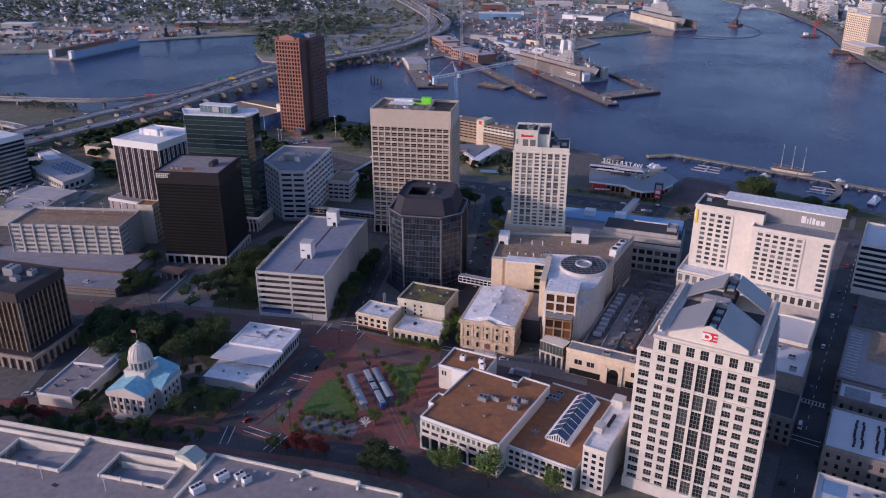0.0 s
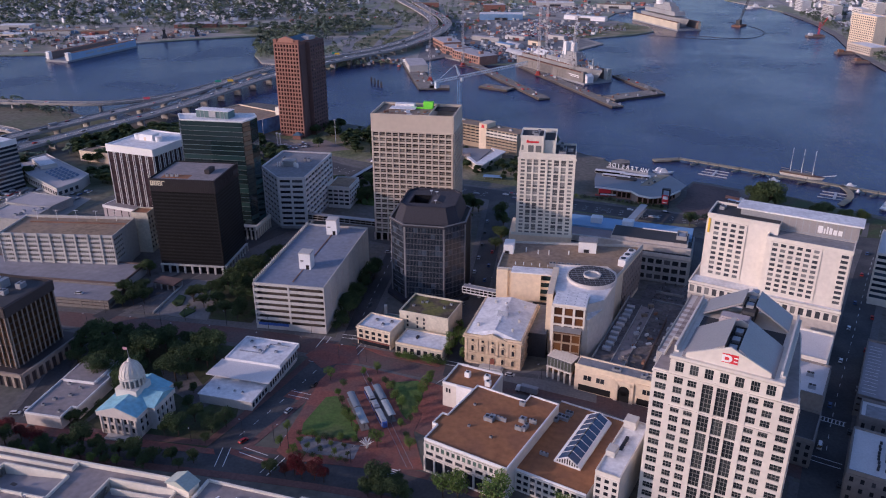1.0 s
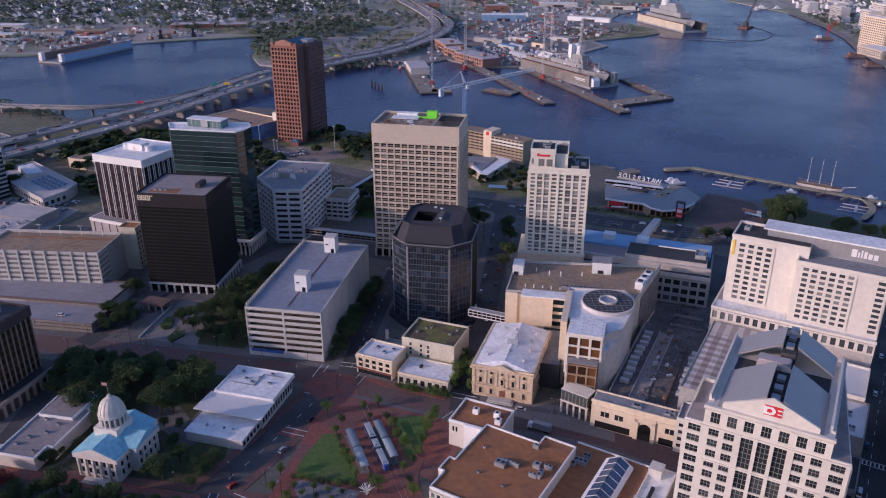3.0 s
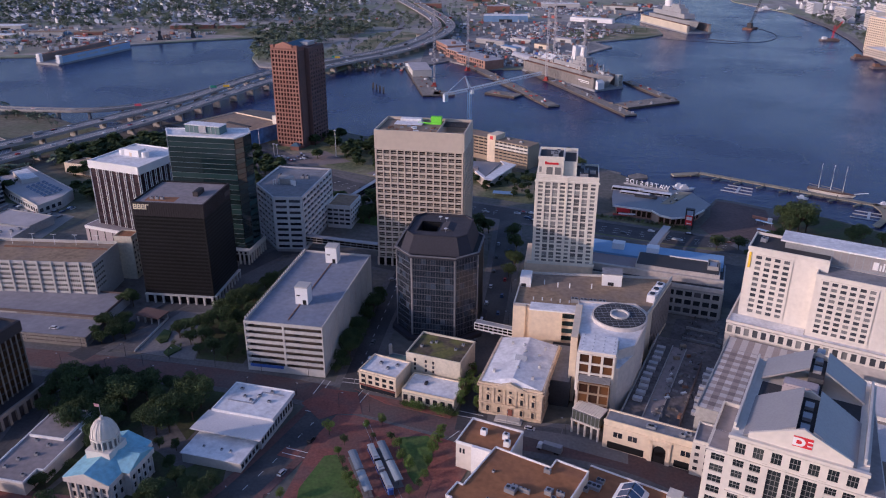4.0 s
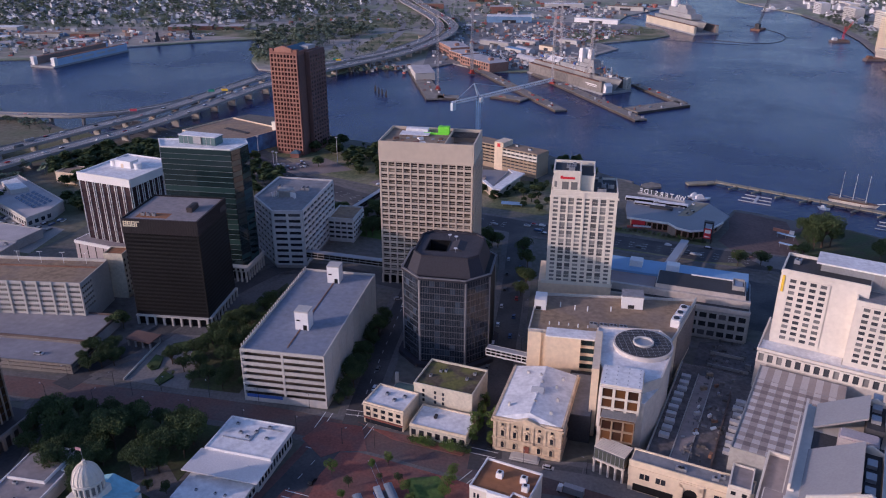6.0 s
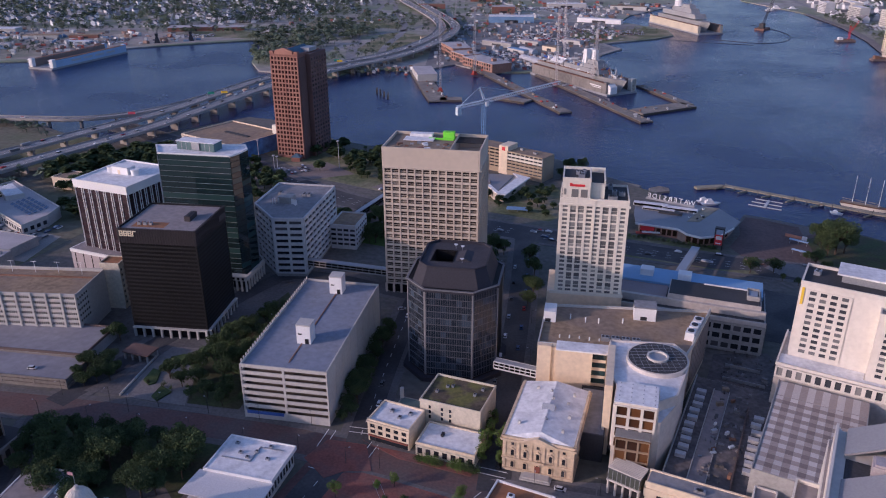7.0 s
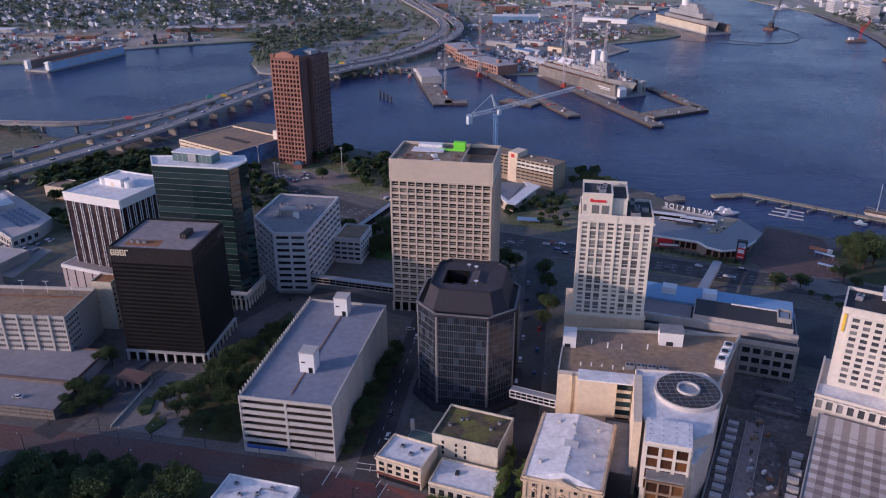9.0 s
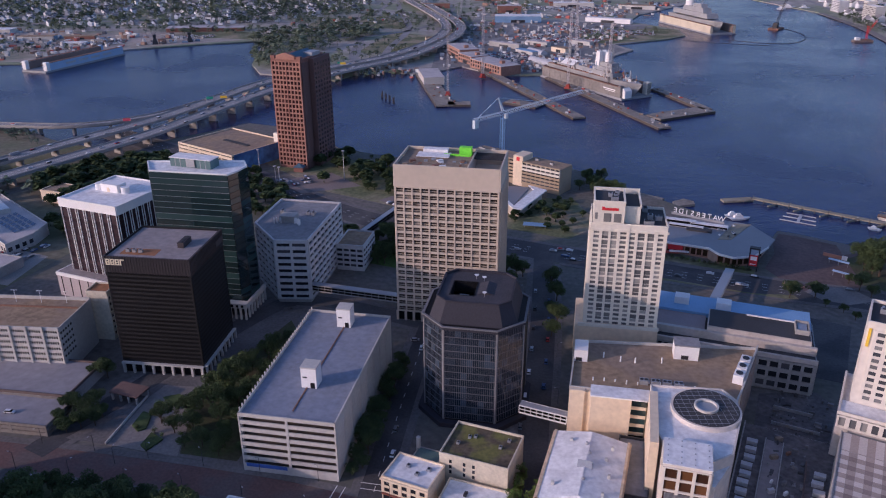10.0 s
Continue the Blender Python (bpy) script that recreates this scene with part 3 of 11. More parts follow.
def green_office():
    r = thing("office_tower", -250, 480, 0, "green glass office tower with white floor lines", "building")
    h = 79.5
    ring = [(-20, -10.6), (22.6, -9.6), (25, -3), (26, 6), (21, 14.2), (-29.5, 4.2)]
    part("body", Shape().prism(ring, -0.5, h), M["black"], r)
    part("roof", Shape().prism([(x * 0.99, y * 0.98) for x, y in ring], h, h + 0.2), M["roof_white"], r)
    lip = Shape()
    for i, (m, length) in enumerate(ring_frames(ring)):
        lip.box(0, length, -0.15, 0.5, h - 0.2, h + 1.0, m)
        if i != 4:
            for j in range(23):
                z = 6 + j * 3.2
                part("window_band", Shape().box(0.05, length - 0.05, -0.2, 0.02, z + 0.28, z + 3.2, m), M["green_glass"], r)
            for j in range(24 if i in (0, 5) else 0):
                part("floor_line", Shape().box(0.0, length, -0.34, 0.02, 6.1 + j * 3.2, 6.23 + j * 3.2, m), M["floor_edge"], r)
    part("roof_edge", lip, M["white_paint"], r)
    p = thing("roof_plant_room", 0, 0, 0, "green glazed plant room on a white tower roof", "plant room")
    p.matrix_basis = lift(r, -2.5, 3, h + 0.2, -6)
    part("room", Shape().box(-11, 13, -4, 4, 0, 4.6), M["green_panel"], p)
    part("cap", Shape().box(-11.3, 13.3, -4.3, 4.3, 4.6, 5.0), M["roof_white"], p)
    for x in (-8, -5, 7, 10):
        part("screen_post", Shape().box(x, x + 0.3, -4.15, -3.95, 0, 4.6), M["steel"], p)
    part("vent_panel", Shape().box(-1, 4, -4.7, -4.4, 0.6, 4.5), M["steel"], p)
    # white arcade frame at the foot
    for i in range(4):
        part("arcade_post", Shape().box(17 + i * 2.9, 17.9 + i * 2.9, -14.4, -13.4, 0, 7.0), M["white"], r)
    for i in range(1, 8):
        part("arcade_post", Shape().box(26.0, 27.0, -14.4 + i * 3.5, -13.5 + i * 3.5, 0, 7.0), M["white"], r)
    part("arcade_beam", Shape().box(16.6, 27.2, -14.6, -10.4, 7.0, 9.6).box(25.8, 27.2, -10.4, 11.6, 7.0, 9.6), M["white"], r)
    for i in range(3):
        part("arcade_window", Shape().box(18.2 + i * 2.9, 19.6 + i * 2.9, -14.7, -14.5, 7.5, 9.0), M["black_glass"], r)
    return r


def grey_office():
    r = thing("office_building", -216, 517, 0, "grey concrete office building with ribbon windows and cut corner", "building")
    h = 37
    ring = [(-19, -5.2), (1.7, -27.7), (19.4, -24.7), (18.3, 35.3), (-19.3, 34.5)]
    part("body", Shape().prism(ring, -0.5, h), M["concrete"], r)
    part("roof", Shape().prism([(x * 0.98, y * 0.98) for x, y in ring], h, h + 0.15), M["roof_grey"], r)
    for i, (m, length) in enumerate(ring_frames(ring)):
        if i in (0, 1, 2):
            cols = {0: 5, 1: 2, 2: 9}[i]
            facade(r, m, length, 2.2, h, cols, 9, 0.84, 0.5, M["cool_concrete"], M["glass_dark"], 0.8, 0.4)
        part("parapet", Shape().box(0, length, -0.6, 0.4, h, h + 1.0, m), M["cool_concrete"], r)
    p = thing("roof_plant_room", 0, 0, 0, "pale plant enclosure with curved screen on a grey roof", "plant room")
    p.matrix_basis = lift(r, -2, 2, h + 0.15)
    part("room", Shape().box(-4, 5, -3, 4, 0, 4), M["concrete"], p)
    scr = Shape()
    for i in range(9):
        a = math.pi * (0.1 + 0.8 * i / 8)
        scr.box(-0.9, 0.9, -0.15, 0.15, 0, 3.2, pose(-8 * math.cos(a) + 1, 4 * math.sin(a) - 6, 0, 0, 0, math.degrees(a) + 90))
    part("screen", scr, M["white_paint"], p)
    for x in (8, 11, -8):
        hvac(lift(r, x - 2, 14, h + 0.15), 2.4, 3.2, 2.0, M["steel"])
    a = block("office_annex", -188, 549, 0, 17, 24, 16, "low grey concrete office annex with square windows", M["cool_concrete"], M["roof_tan"])
    facade(a, side(17, 24, "front")[0], 17, 2, 15, 4, 4, 0.8, 0.5, M["cool_concrete"], M["glass_dark"], 0.4)
    facade(a, side(17, 24, "right")[0], 24, 2, 15, 6, 4, 0.8, 0.5, M["cool_concrete"], M["glass_dark"], 0.4)
    return r


M["tower_pane"] = tint_glass("bronze_tinted_glass", (0.045, 0.035, 0.03), (0.2, 0.17, 0.14), 0.3, 0.12)
M["crown"] = mat("dark_sloped_cladding", (0.038, 0.037, 0.048), 0.75, vary=0.12, spec=0.3)
M["coping_grey"] = mat("grey_coping", (0.20, 0.195, 0.20), 0.7, vary=0.1)
M["crown_roof"] = mat("dark_roof_deck", (0.055, 0.052, 0.06), 0.9, vary=0.2, big=0.1)
M["mullion"] = mat("grey_mullion", (0.095, 0.10, 0.115), 0.5, 0.0, spec=0.4)
M["black_panel"] = mat("black_panel", (0.024, 0.023, 0.023), 0.5, vary=0.15, spec=0.2)
M["black_band"] = mat("black_band_glass", (0.010, 0.010, 0.011), 0.3, vary=0.2, big=0.06, spec=0.2)
M["floor_edge"] = mat("pale_floor_edge", (0.23, 0.25, 0.26), 0.6, 0.2)
# Grey deck with the blue of sky light mixed into its colour.
M["deck_blue"] = mat("blue_grey_deck_coating", (0.255, 0.27, 0.315), 0.75, vary=0.14, big=0.05, fine=0.4, second=(0.215, 0.235, 0.29), amount=0.5)
# Dark brown carries the shade inside the open decks.
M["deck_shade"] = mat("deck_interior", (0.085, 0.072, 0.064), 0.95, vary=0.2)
M["roof_mauve"] = mat("mauve_roof_membrane", (0.30, 0.26, 0.25), 0.9, vary=0.15, big=0.07, fine=0.4, second=(0.22, 0.2, 0.2), amount=0.58)
M["bronze_dark"] = mat("dark_bronze", (0.058, 0.048, 0.048), 0.65, 0.0, vary=0.12, spec=0.3)
M["sign_cream"] = mat("cream_sign", (0.78, 0.70, 0.50), 0.6, vary=0.03)
M["lilac"] = mat("lilac_concrete", (0.42, 0.37, 0.37), 0.9, vary=0.1)
M["plum_glass"] = tint_glass("plum_glass", (0.035, 0.02, 0.025), (0.07, 0.045, 0.05), 0.4, 0.15)
M["green_panel"] = mat("green_panel", (0.10, 0.17, 0.17), 0.4, vary=0.1)
M["cool_concrete"] = mat("cool_concrete", (0.56, 0.555, 0.55), 0.85, vary=0.1, fine=0.6)
M["glass_dark"] = tint_glass("dark_window_glass", (0.022, 0.025, 0.032), (0.10, 0.10, 0.11), 0.3, 0.1)

commercial_tower()
dark_octagon_tower()
garage_centre()
black_office()
striped_office()
green_office()
grey_office()


# ---- the hotels, the courts and the civic buildings ----


def marriott_hotel():
    w, d, h = 33, 24, 74
    r = thing("hotel_tower", -30.2, 465.5, 1.5, "cream hotel tower with a stepped crown", "hotel")
    part("body", Shape().box(-w / 2, w / 2, -d / 2, d / 2, -0.5, h - 0.4), M["cream"], r)
    m, length = side(w, d, "front")
    # bays of narrow and wide windows alternate
    bays = [(2.5, 2.4, 0.62), (6.35, 2.7, 0.0), (10.15, 2.7, 0.0), (14.2, 2.7, 0.62), (18.2, 2.2, 0.62), (22.0, 2.8, 0.0), (26.1, 2.8, 0.0), (30.3, 2.4, 0.62)]
    rows, z0, z1 = 21, 24.0, 71.5
    ch = (z1 - z0) / rows
    grid = Shape()
    edges = [0.0]
    for x, ww, _ in bays:
        edges += [x - ww / 2, x + ww / 2]
    edges.append(length)
    for i in range(0, len(edges), 2):
        grid.box(edges[i], edges[i + 1], -0.5, 0.05, z0 - 3, h + 0.3, m)
    for x, ww, wh in bays:
        for j in range(rows):
            grid.box(x - ww / 2, x + ww / 2, -0.38, 0.05, z0 + ch * j, z0 + ch * (j + 1 - (wh or (0.66 if j % 2 else 0.97))), m)
        grid.box(x - ww / 2, x + ww / 2, -0.38, 0.05, z1, h + 0.3, m)
        pane = Shape().box(-ww / 2, ww / 2, -0.1, -0.02, -ch * 0.5, ch * 0.5).mesh("window", M["inn_glass"])
        for j in range(rows):
            part("window", pane, None, r, "", m @ pose(x, 0, z0 + ch * (j + 0.5)))
    part("wall", grid, M["cream"], r)
    part("pilaster", Shape().box(15.9, 16.9, -0.75, -0.5, z0 - 3, h + 0.3, m), M["cream"], r)
    part("cornice", Shape().box(-0.7, length + 0.7, -1.0, 0.05, 71.4, 72.3, m), M["cream"], r)
    facade(r, side(w, d, "left")[0], d, 24, 71.5, 6, 21, 0.5, 0.5, M["cream"], M["inn_glass"], 0.4, panes=False)
    rim = Shape()
    for s in ("front", "right", "back", "left"):
        mm, ll = side(w, d, s)
        rim.box(0, ll - 0.4, -0.1, 0.4, h - 0.4, h + 1.0, mm)
    part("parapet", rim, M["cream"], r)
    part("roof", Shape().box(-w / 2 + 0.3, w / 2 - 0.3, -d / 2 + 0.3, d / 2 - 0.3, h - 0.4, h - 0.1), M["roof_dark"], r)
    # stepped crown over one end
    cr = Shape().box(-15.8, -2.5, -11.6, 6, h - 0.3, 84).box(-2.5, 4.5, -8.5, 9, h - 0.3, 82)
    part("crown", cr, M["cream"], r, "cream stepped crown")
    part("crown_roof", Shape().box(-15.2, -3.1, -11, 5.4, 84, 84.1).box(-2, 4, -8, 8.4, 82, 82.1), M["roof_dark"], r)
    part("crown_parapet", Shape().box(-16, -2.3, -11.8, -11.2, 83.6, 85.2).box(-16, -15.4, -11.2, 6, 83.6, 85.2).box(-2.9, -2.3, -11.2, 6, 83.6, 85.2).box(-16, 4.7, 8.2, 9, 81.6, 84.6).box(4, 4.7, -8.6, 8.2, 81.6, 83.6), M["cream"], r)
    for x in (-11.4, -7.0):
        part("crown_window", Shape().box(x, x + 3.2, -11.75, -11.55, 75.4, 79.4), M["inn_glass"], r)
    part("crown_window", Shape().box(-15.2, -14.0, -11.75, -11.55, 76.5, 79.5), M["inn_glass"], r)
    part("sign_shape", Shape().box(-12.4, -5.2, -12.0, -11.75, 80.9, 82.0).box(-12.4, -11.2, -12.02, -11.75, 80.9, 82.5), M["red_paint"], r, "red sign lettering as a plain bar")
    rnd = random.Random(8)
    for i in range(7):
        hvac(lift(r, rnd.uniform(6, 14), rnd.uniform(-9, 9), h - 0.1, rnd.choice((0, 90))), 2.2, 3, 2.0, M["steel"])
    for i in range(5):
        hvac(lift(r, rnd.uniform(-13, -5), rnd.uniform(-8, 4), 84.1), 1.8, 2.2, 1.6, M["steel"])
    # hotel podium behind the court house
    part("podium", Shape().box(-20.5, 17, -15, 12, -0.5, 25), M["tan"], r, "tan podium under the tower")
    part("podium_edge", Shape().box(-19.3, 17.3, -15.3, -14.6, 24.4, 26), M["cream"], r)
    return r


def hilton_hotel():
    r = thing("hotel", 56, 403, -19, "white slab hotel with a metal penthouse and podium arcade", "hotel")
    part("wing", Shape().box(0, 34, 0, 20, -0.5, 62), M["white"], r)
    part("wing", Shape().box(30, 68, -6, 20, -0.5, 57.5), M["white"], r)
    part("wing_roof", Shape().box(0.4, 33.6, 0.4, 19.6, 62, 62.15), M["roof_dark"], r)
    part("wing_roof", Shape().box(30.4, 67.6, -5.6, 8, 57.5, 57.65), M["roof_grey"], r)
    part("parapet", Shape().box(-0.3, 34, -0.3, 0.4, 61.6, 63.4).box(-0.3, 0.4, 0.4, 20, 61.6, 63.4).box(0.4, 34, 19.6, 20.2, 61.6, 63.4), M["white"], r)
    part("parapet", Shape().box(29.8, 68.2, -6.3, -5.6, 57.1, 58.7).box(67.6, 68.2, -5.6, 20, 57.1, 58.7).box(29.8, 30.4, -5.6, 0, 57.1, 58.7), M["white"], r)
    facade(r, pose(2.5, 0, 0), 17, 30, 60, 4, 11, 0.62, 0.6, M["white"], M["hotel_glass"], 0.45, 0.5)
    facade(r, pose(32, -6, 0), 23, 30, 56.5, 6, 10, 0.64, 0.6, M["white"], M["hotel_glass"], 0.45, 0.4)
    facade(r, pose(62.5, -6, 0), 5, 30, 56.5, 1, 10, 0.62, 0.6, M["white"], M["hotel_glass"], 0.45)
    facade(r, pose(0, 20, 0, 0, 0, 270), 20, 30, 60, 2, 11, 0.3, 0.4, M["white"], M["hotel_glass"], 0.3, panes=False)
    part("accent_strip", Shape().box(0.6, 1.6, -0.55, 0.02, 53, 60.5), M["yellow"], r, "yellow upright accent strip")
    # penthouse
    part("penthouse", Shape().box(14, 68.5, 9, 19.5, 57.6, 65.5), M["steel"], r, "grey metal panelled penthouse")
    for i in range(11):
        part("panel", Shape().box(34.4 + i * 3.1, 37.1 + i * 3.1, 8.86, 9.0, 58.6, 64.8), M["metal_roof"], r)
    part("canopy", Shape().box(12, 70, 7.6, 21, 65.5, 66.2), M["roof_white"], r, "thin white canopy roof")
    for i, (x, wd, hh) in enumerate(((50.5, 2.2, 3.6), (53.2, 0.7, 2.6), (54.4, 0.7, 3.6), (55.6, 1.3, 3.2), (57.4, 1.7, 2.5), (59.6, 1.8, 2.5))):
        part("sign_shape", Shape().box(x, x + wd, 8.5, 8.8, 59.6, 59.6 + hh), M["white_paint"], r, "white sign shapes")
    # podium with arcade
    part("podium", Shape().box(-3, 68, -10, 22, -0.5, 28), M["podium_stone"], r, "pale stone podium")
    part("podium_roof", Shape().box(-2.5, 67.5, -9.6, -6.2, 28, 28.2).box(-2.5, 29.6, -6.2, -0.4, 28, 28.2), M["roof_white"], r)
    part("podium_parapet", Shape().box(-3.3, 68.3, -10.3, -9.6, 27.6, 28.9).box(-3.3, -2.6, -9.6, 22, 27.6, 28.9), M["white"], r)
    facade(r, pose(-3, -10, 0), 71, 22.2, 27.4, 19, 1, 0.6, 0.74, M["white"], M["hotel_glass"], 0.7)
    rnd = random.Random(5)
    for i in range(9):
        hvac(lift(r, rnd.uniform(4, 30), rnd.uniform(10, 17), 62.15), 2.5, 1.8, 1.8, M["steel"])
    return r


def logo_tower():
    r = thing("office_tower", 51.7, 267.9, -18, "tall white precast office tower with gabled metal roof", "building")
    W, D, h = 46, 50, 61.5
    y0 = -27.0
    part("body", Shape().prism([(-W / 2, y0), (W / 2, y0), (W / 2 - 5, y0 + D), (-18.5, y0 + D), (-18.5, y0 + 10), (-W / 2, y0 + 10)], -0.5, h), M["white"], r)
    part("shoulder_roof", Shape().prism([(-W / 2 + 0.3, y0 + 0.3), (W / 2 - 0.4, y0 + 0.3), (W / 2 - 5.3, y0 + D - 0.3), (-18.2, y0 + D - 0.3), (-18.2, y0 + 9.7), (-W / 2 + 0.3, y0 + 9.7)], h, h + 0.15), M["roof_mauve"], r)
    part("tower_top", Shape().box(-17.5, 17.5, y0 - 0.6, y0 + D - 4, h - 0.1, 68), M["white"], r)
    # front: nine bays; pairs of storeys join in the three tall middle ones
    m = pose(-W / 2, y0, 0)
    bays = [(2.9, 3.3), (8.2, 2.6), (12.4, 2.6), (17.2, 3.1), (21.5, 3.1), (25.8, 3.1), (30.6, 2.6), (34.8, 2.6), (40.1, 3.3)]
    bays = [(x * W / 43, ww * 1.12) for x, ww in bays]
    rows, z0, z1 = 15, 3.0, 60.5
    ch = (z1 - z0) / rows
    grid, edges = Shape(), [0.0]
    for x, ww in bays:
        edges += [x - ww / 2, x + ww / 2]
    edges.append(W)
    for i in range(0, len(edges), 2):
        grid.box(edges[i], edges[i + 1], -0.75 if i in (6, 8, 10, 12) else -0.45, 0.05, 0, h + 0.4, m)
    for k, (x, ww) in enumerate(bays):
        tall = 3 <= k <= 5
        spans = [(j, 1) for j in range(rows)] if not tall else [(0, 2), (2, 2), (4, 2), (6, 2), (8, 2), (10, 2), (12, 3)]
        for j, n in spans:
            za, zb = z0 + ch * j, z0 + ch * (j + n)
            sill = ch * (0.34 if not tall else 0.18)
            grid.box(x - ww / 2, x + ww / 2, -0.5, 0.05, za - (0.6 if j == 0 else 0), za + sill, m)
            hh = zb - za - sill
            win = part("window", Shape().box(-ww / 2, ww / 2, -0.1, -0.02, -hh / 2, hh / 2), M["tower_glass"], r, "", m @ pose(x, 0, za + sill + hh / 2))
            bars = Shape()
            for q in (-1, 1):
                bars.box(q * ww / 6 - 0.06, q * ww / 6 + 0.06, -0.24, -0.05, -hh / 2, hh / 2)
            nz = max(2, int(round(hh / 1.7)))
            for q in range(1, nz):
                bars.box(-ww / 2, ww / 2, -0.22, -0.05, -hh / 2 + hh * q / nz - 0.06, -hh / 2 + hh * q / nz + 0.06)
            part("glazing_bar", bars, M["bar_grey"], win)
        grid.box(x - ww / 2, x + ww / 2, -0.5, 0.05, z1, h + 0.4, m)
    part("wall", grid, M["white"], r)
    part("string_course", Shape().box(6.4, 39.6, -0.95, 0.0, z0 + ch * 12 - 0.3, z0 + ch * 12 + 0.15, m), M["white"], r)
    part("string_course", Shape().box(-0.2, W + 0.2, -0.95, 0.0, z1 + 0.2, z1 + 0.8, m), M["white"], r)
    # top band windows on the raised middle
    top = pose(-17.5, y0 - 0.6, 0)
    facade(r, top, 35, 62.2, 67.2, 7, 1, 0.56, 0.74, M["white"], M["tower_glass"], 0.4, 0.8)
    for i in range(7):
        x = 0.8 + 33.4 / 7 * (i + 0.5)
        for q in (-0.45, 0.45):
            part("glazing_bar", Shape().box(x + q - 0.06, x + q + 0.06, -0.25, -0.05, 62.8, 66.6, top), M["bar_grey"], r)
        part("glazing_bar", Shape().box(x - 1.3, x + 1.3, -0.22, -0.05, 64.7, 64.82, top), M["bar_grey"], r)
    part("cornice", Shape().box(-0.4, 35.4, -0.8, 0.4, 67.6, 68.6, top), M["white"], r)
    # pediment with its red and white mark
    gy = y0 - 0.2
    ped = Shape().add([(-13, gy, 68.4), (13.5, gy, 68.4), (13.5, gy, 70.2), (0.5, gy, 76), (-13, gy, 70.2), (-13, gy + 0.8, 68.4), (13.5, gy + 0.8, 68.4), (13.5, gy + 0.8, 70.2), (0.5, gy + 0.8, 76), (-13, gy + 0.8, 70.2)],
                      [(0, 1, 2, 3, 4), (9, 8, 7, 6, 5), (0, 5, 6, 1), (1, 6, 7, 2), (2, 7, 8, 3), (3, 8, 9, 4), (4, 9, 5, 0)])
    part("pediment", ped, M["white"], r)
    def rounded(x0, x1, z0, z1, y):
        c, rz = (z0 + z1) / 2, (z1 - z0) / 2
        pts = [(x0, y, z0)] + [(x1 - rz + rz * math.cos(a), y, c + rz * math.sin(a)) for a in [math.pi * (-0.5 + i / 10) for i in range(11)]] + [(x0, y, z1)]
        return Shape().add(pts, [tuple(range(len(pts)))])
    part("mark", Shape().box(-0.4, 3.2, gy - 0.15, gy - 0.02, 70.3, 73.6), M["red_paint"], r, "red square mark")
    part("mark", rounded(-1.8, 1.4, 70.6, 73.2, gy - 0.2), M["white_paint"], r, "white rounded mark")
    part("mark", rounded(-0.9, 0.5, 71.3, 72.5, gy - 0.24), M["red_paint"], r, "red rounded mark")
    part("mark", Shape().box(-1.8, -0.4, gy - 0.2, gy - 0.16, 73.2, 73.6).box(-1.8, -0.4, gy - 0.2, gy - 0.16, 70.3, 70.6), M["red_paint"], r, "thin red bars")
    part("mark", Shape().box(1.9, 3.2, gy - 0.2, gy - 0.16, 71.1, 71.5).box(1.9, 3.2, gy - 0.2, gy - 0.16, 72.4, 72.8), M["white_paint"], r, "white bars on red")
    # two metal gables with a glazed slot along the ridge, twice, with a dark well between
    for ya, yb, lift_z in ((y0 + 0.8, y0 + 23, 0.0), (y0 + 33, y0 + 46, 1.0)):
        for sx in (-1, 1):
            v = [(sx * 2.2 + 0.5, ya, 75.6 + lift_z), (sx * 14.5, ya, 68.3 + lift_z), (sx * 14.5, yb, 68.3 + lift_z), (sx * 2.2 + 0.5, yb, 75.6 + lift_z),
                 (sx * 2.2 + 0.5, ya, 75.0 + lift_z), (sx * 14.5, ya, 67.7 + lift_z), (sx * 14.5, yb, 67.7 + lift_z), (sx * 2.2 + 0.5, yb, 75.0 + lift_z)]
            f = [(0, 1, 2, 3), (7, 6, 5, 4), (0, 4, 5, 1), (1, 5, 6, 2), (2, 6, 7, 3), (3, 7, 4, 0)]
            part("roof_slope", Shape().add(v, f if sx < 0 else [tuple(reversed(q)) for q in f]), M["metal_roof"], r, "grey metal roof slope")
        part("ridge_well", Shape().box(-1.7, 2.7, ya, yb, 68, 72.5 + lift_z), M["roof_dark"], r, "dark slot along the ridge")
        for i in range(3):
            part("ridge_plant", Shape().box(-0.8, 1.6, ya + 3 + i * 6, ya + 6 + i * 6, 72.5 + lift_z, 73.6 + lift_z), M["steel"], r)
        part("gable_back", Shape().gable(-14, 14, yb - 0.6, yb - 0.1, 68 + lift_z, 74.9 + lift_z), M["white"], r)
    part("dark_well", Shape().box(-14, 14, y0 + 23.2, y0 + 32.8, 68, 68.2), M["roof_dark"], r)
    part("plant_drum", Shape().box(-8, 2, y0 + 27, y0 + 32, 68.2, 72).box(-7.6, 1.6, y0 + 27.4, y0 + 31.6, 72, 72.6), M["lilac"], r)
    for x in (-17.5, 15.9):
        part("side_parapet", Shape().box(x, x + 0.7, y0 + 3, y0 + D - 4, 67.9, 70.2).box(x + 0.7, x + 1.6, y0 + 3, y0 + D - 4, 67.9, 68.6), M["white"], r)
    # lower side wings
    part("side_wing", Shape().box(-24.5, -18.4, y0 + 10.2, y0 + 36, -0.5, 54), M["white"], r)
    part("wing_parapet", Shape().box(-24.6, -24.0, y0 + 10.2, y0 + 36, 54, 55.4).box(-24.0, -18.4, y0 + 35.4, y0 + 36, 54, 55.4), M["white"], r)
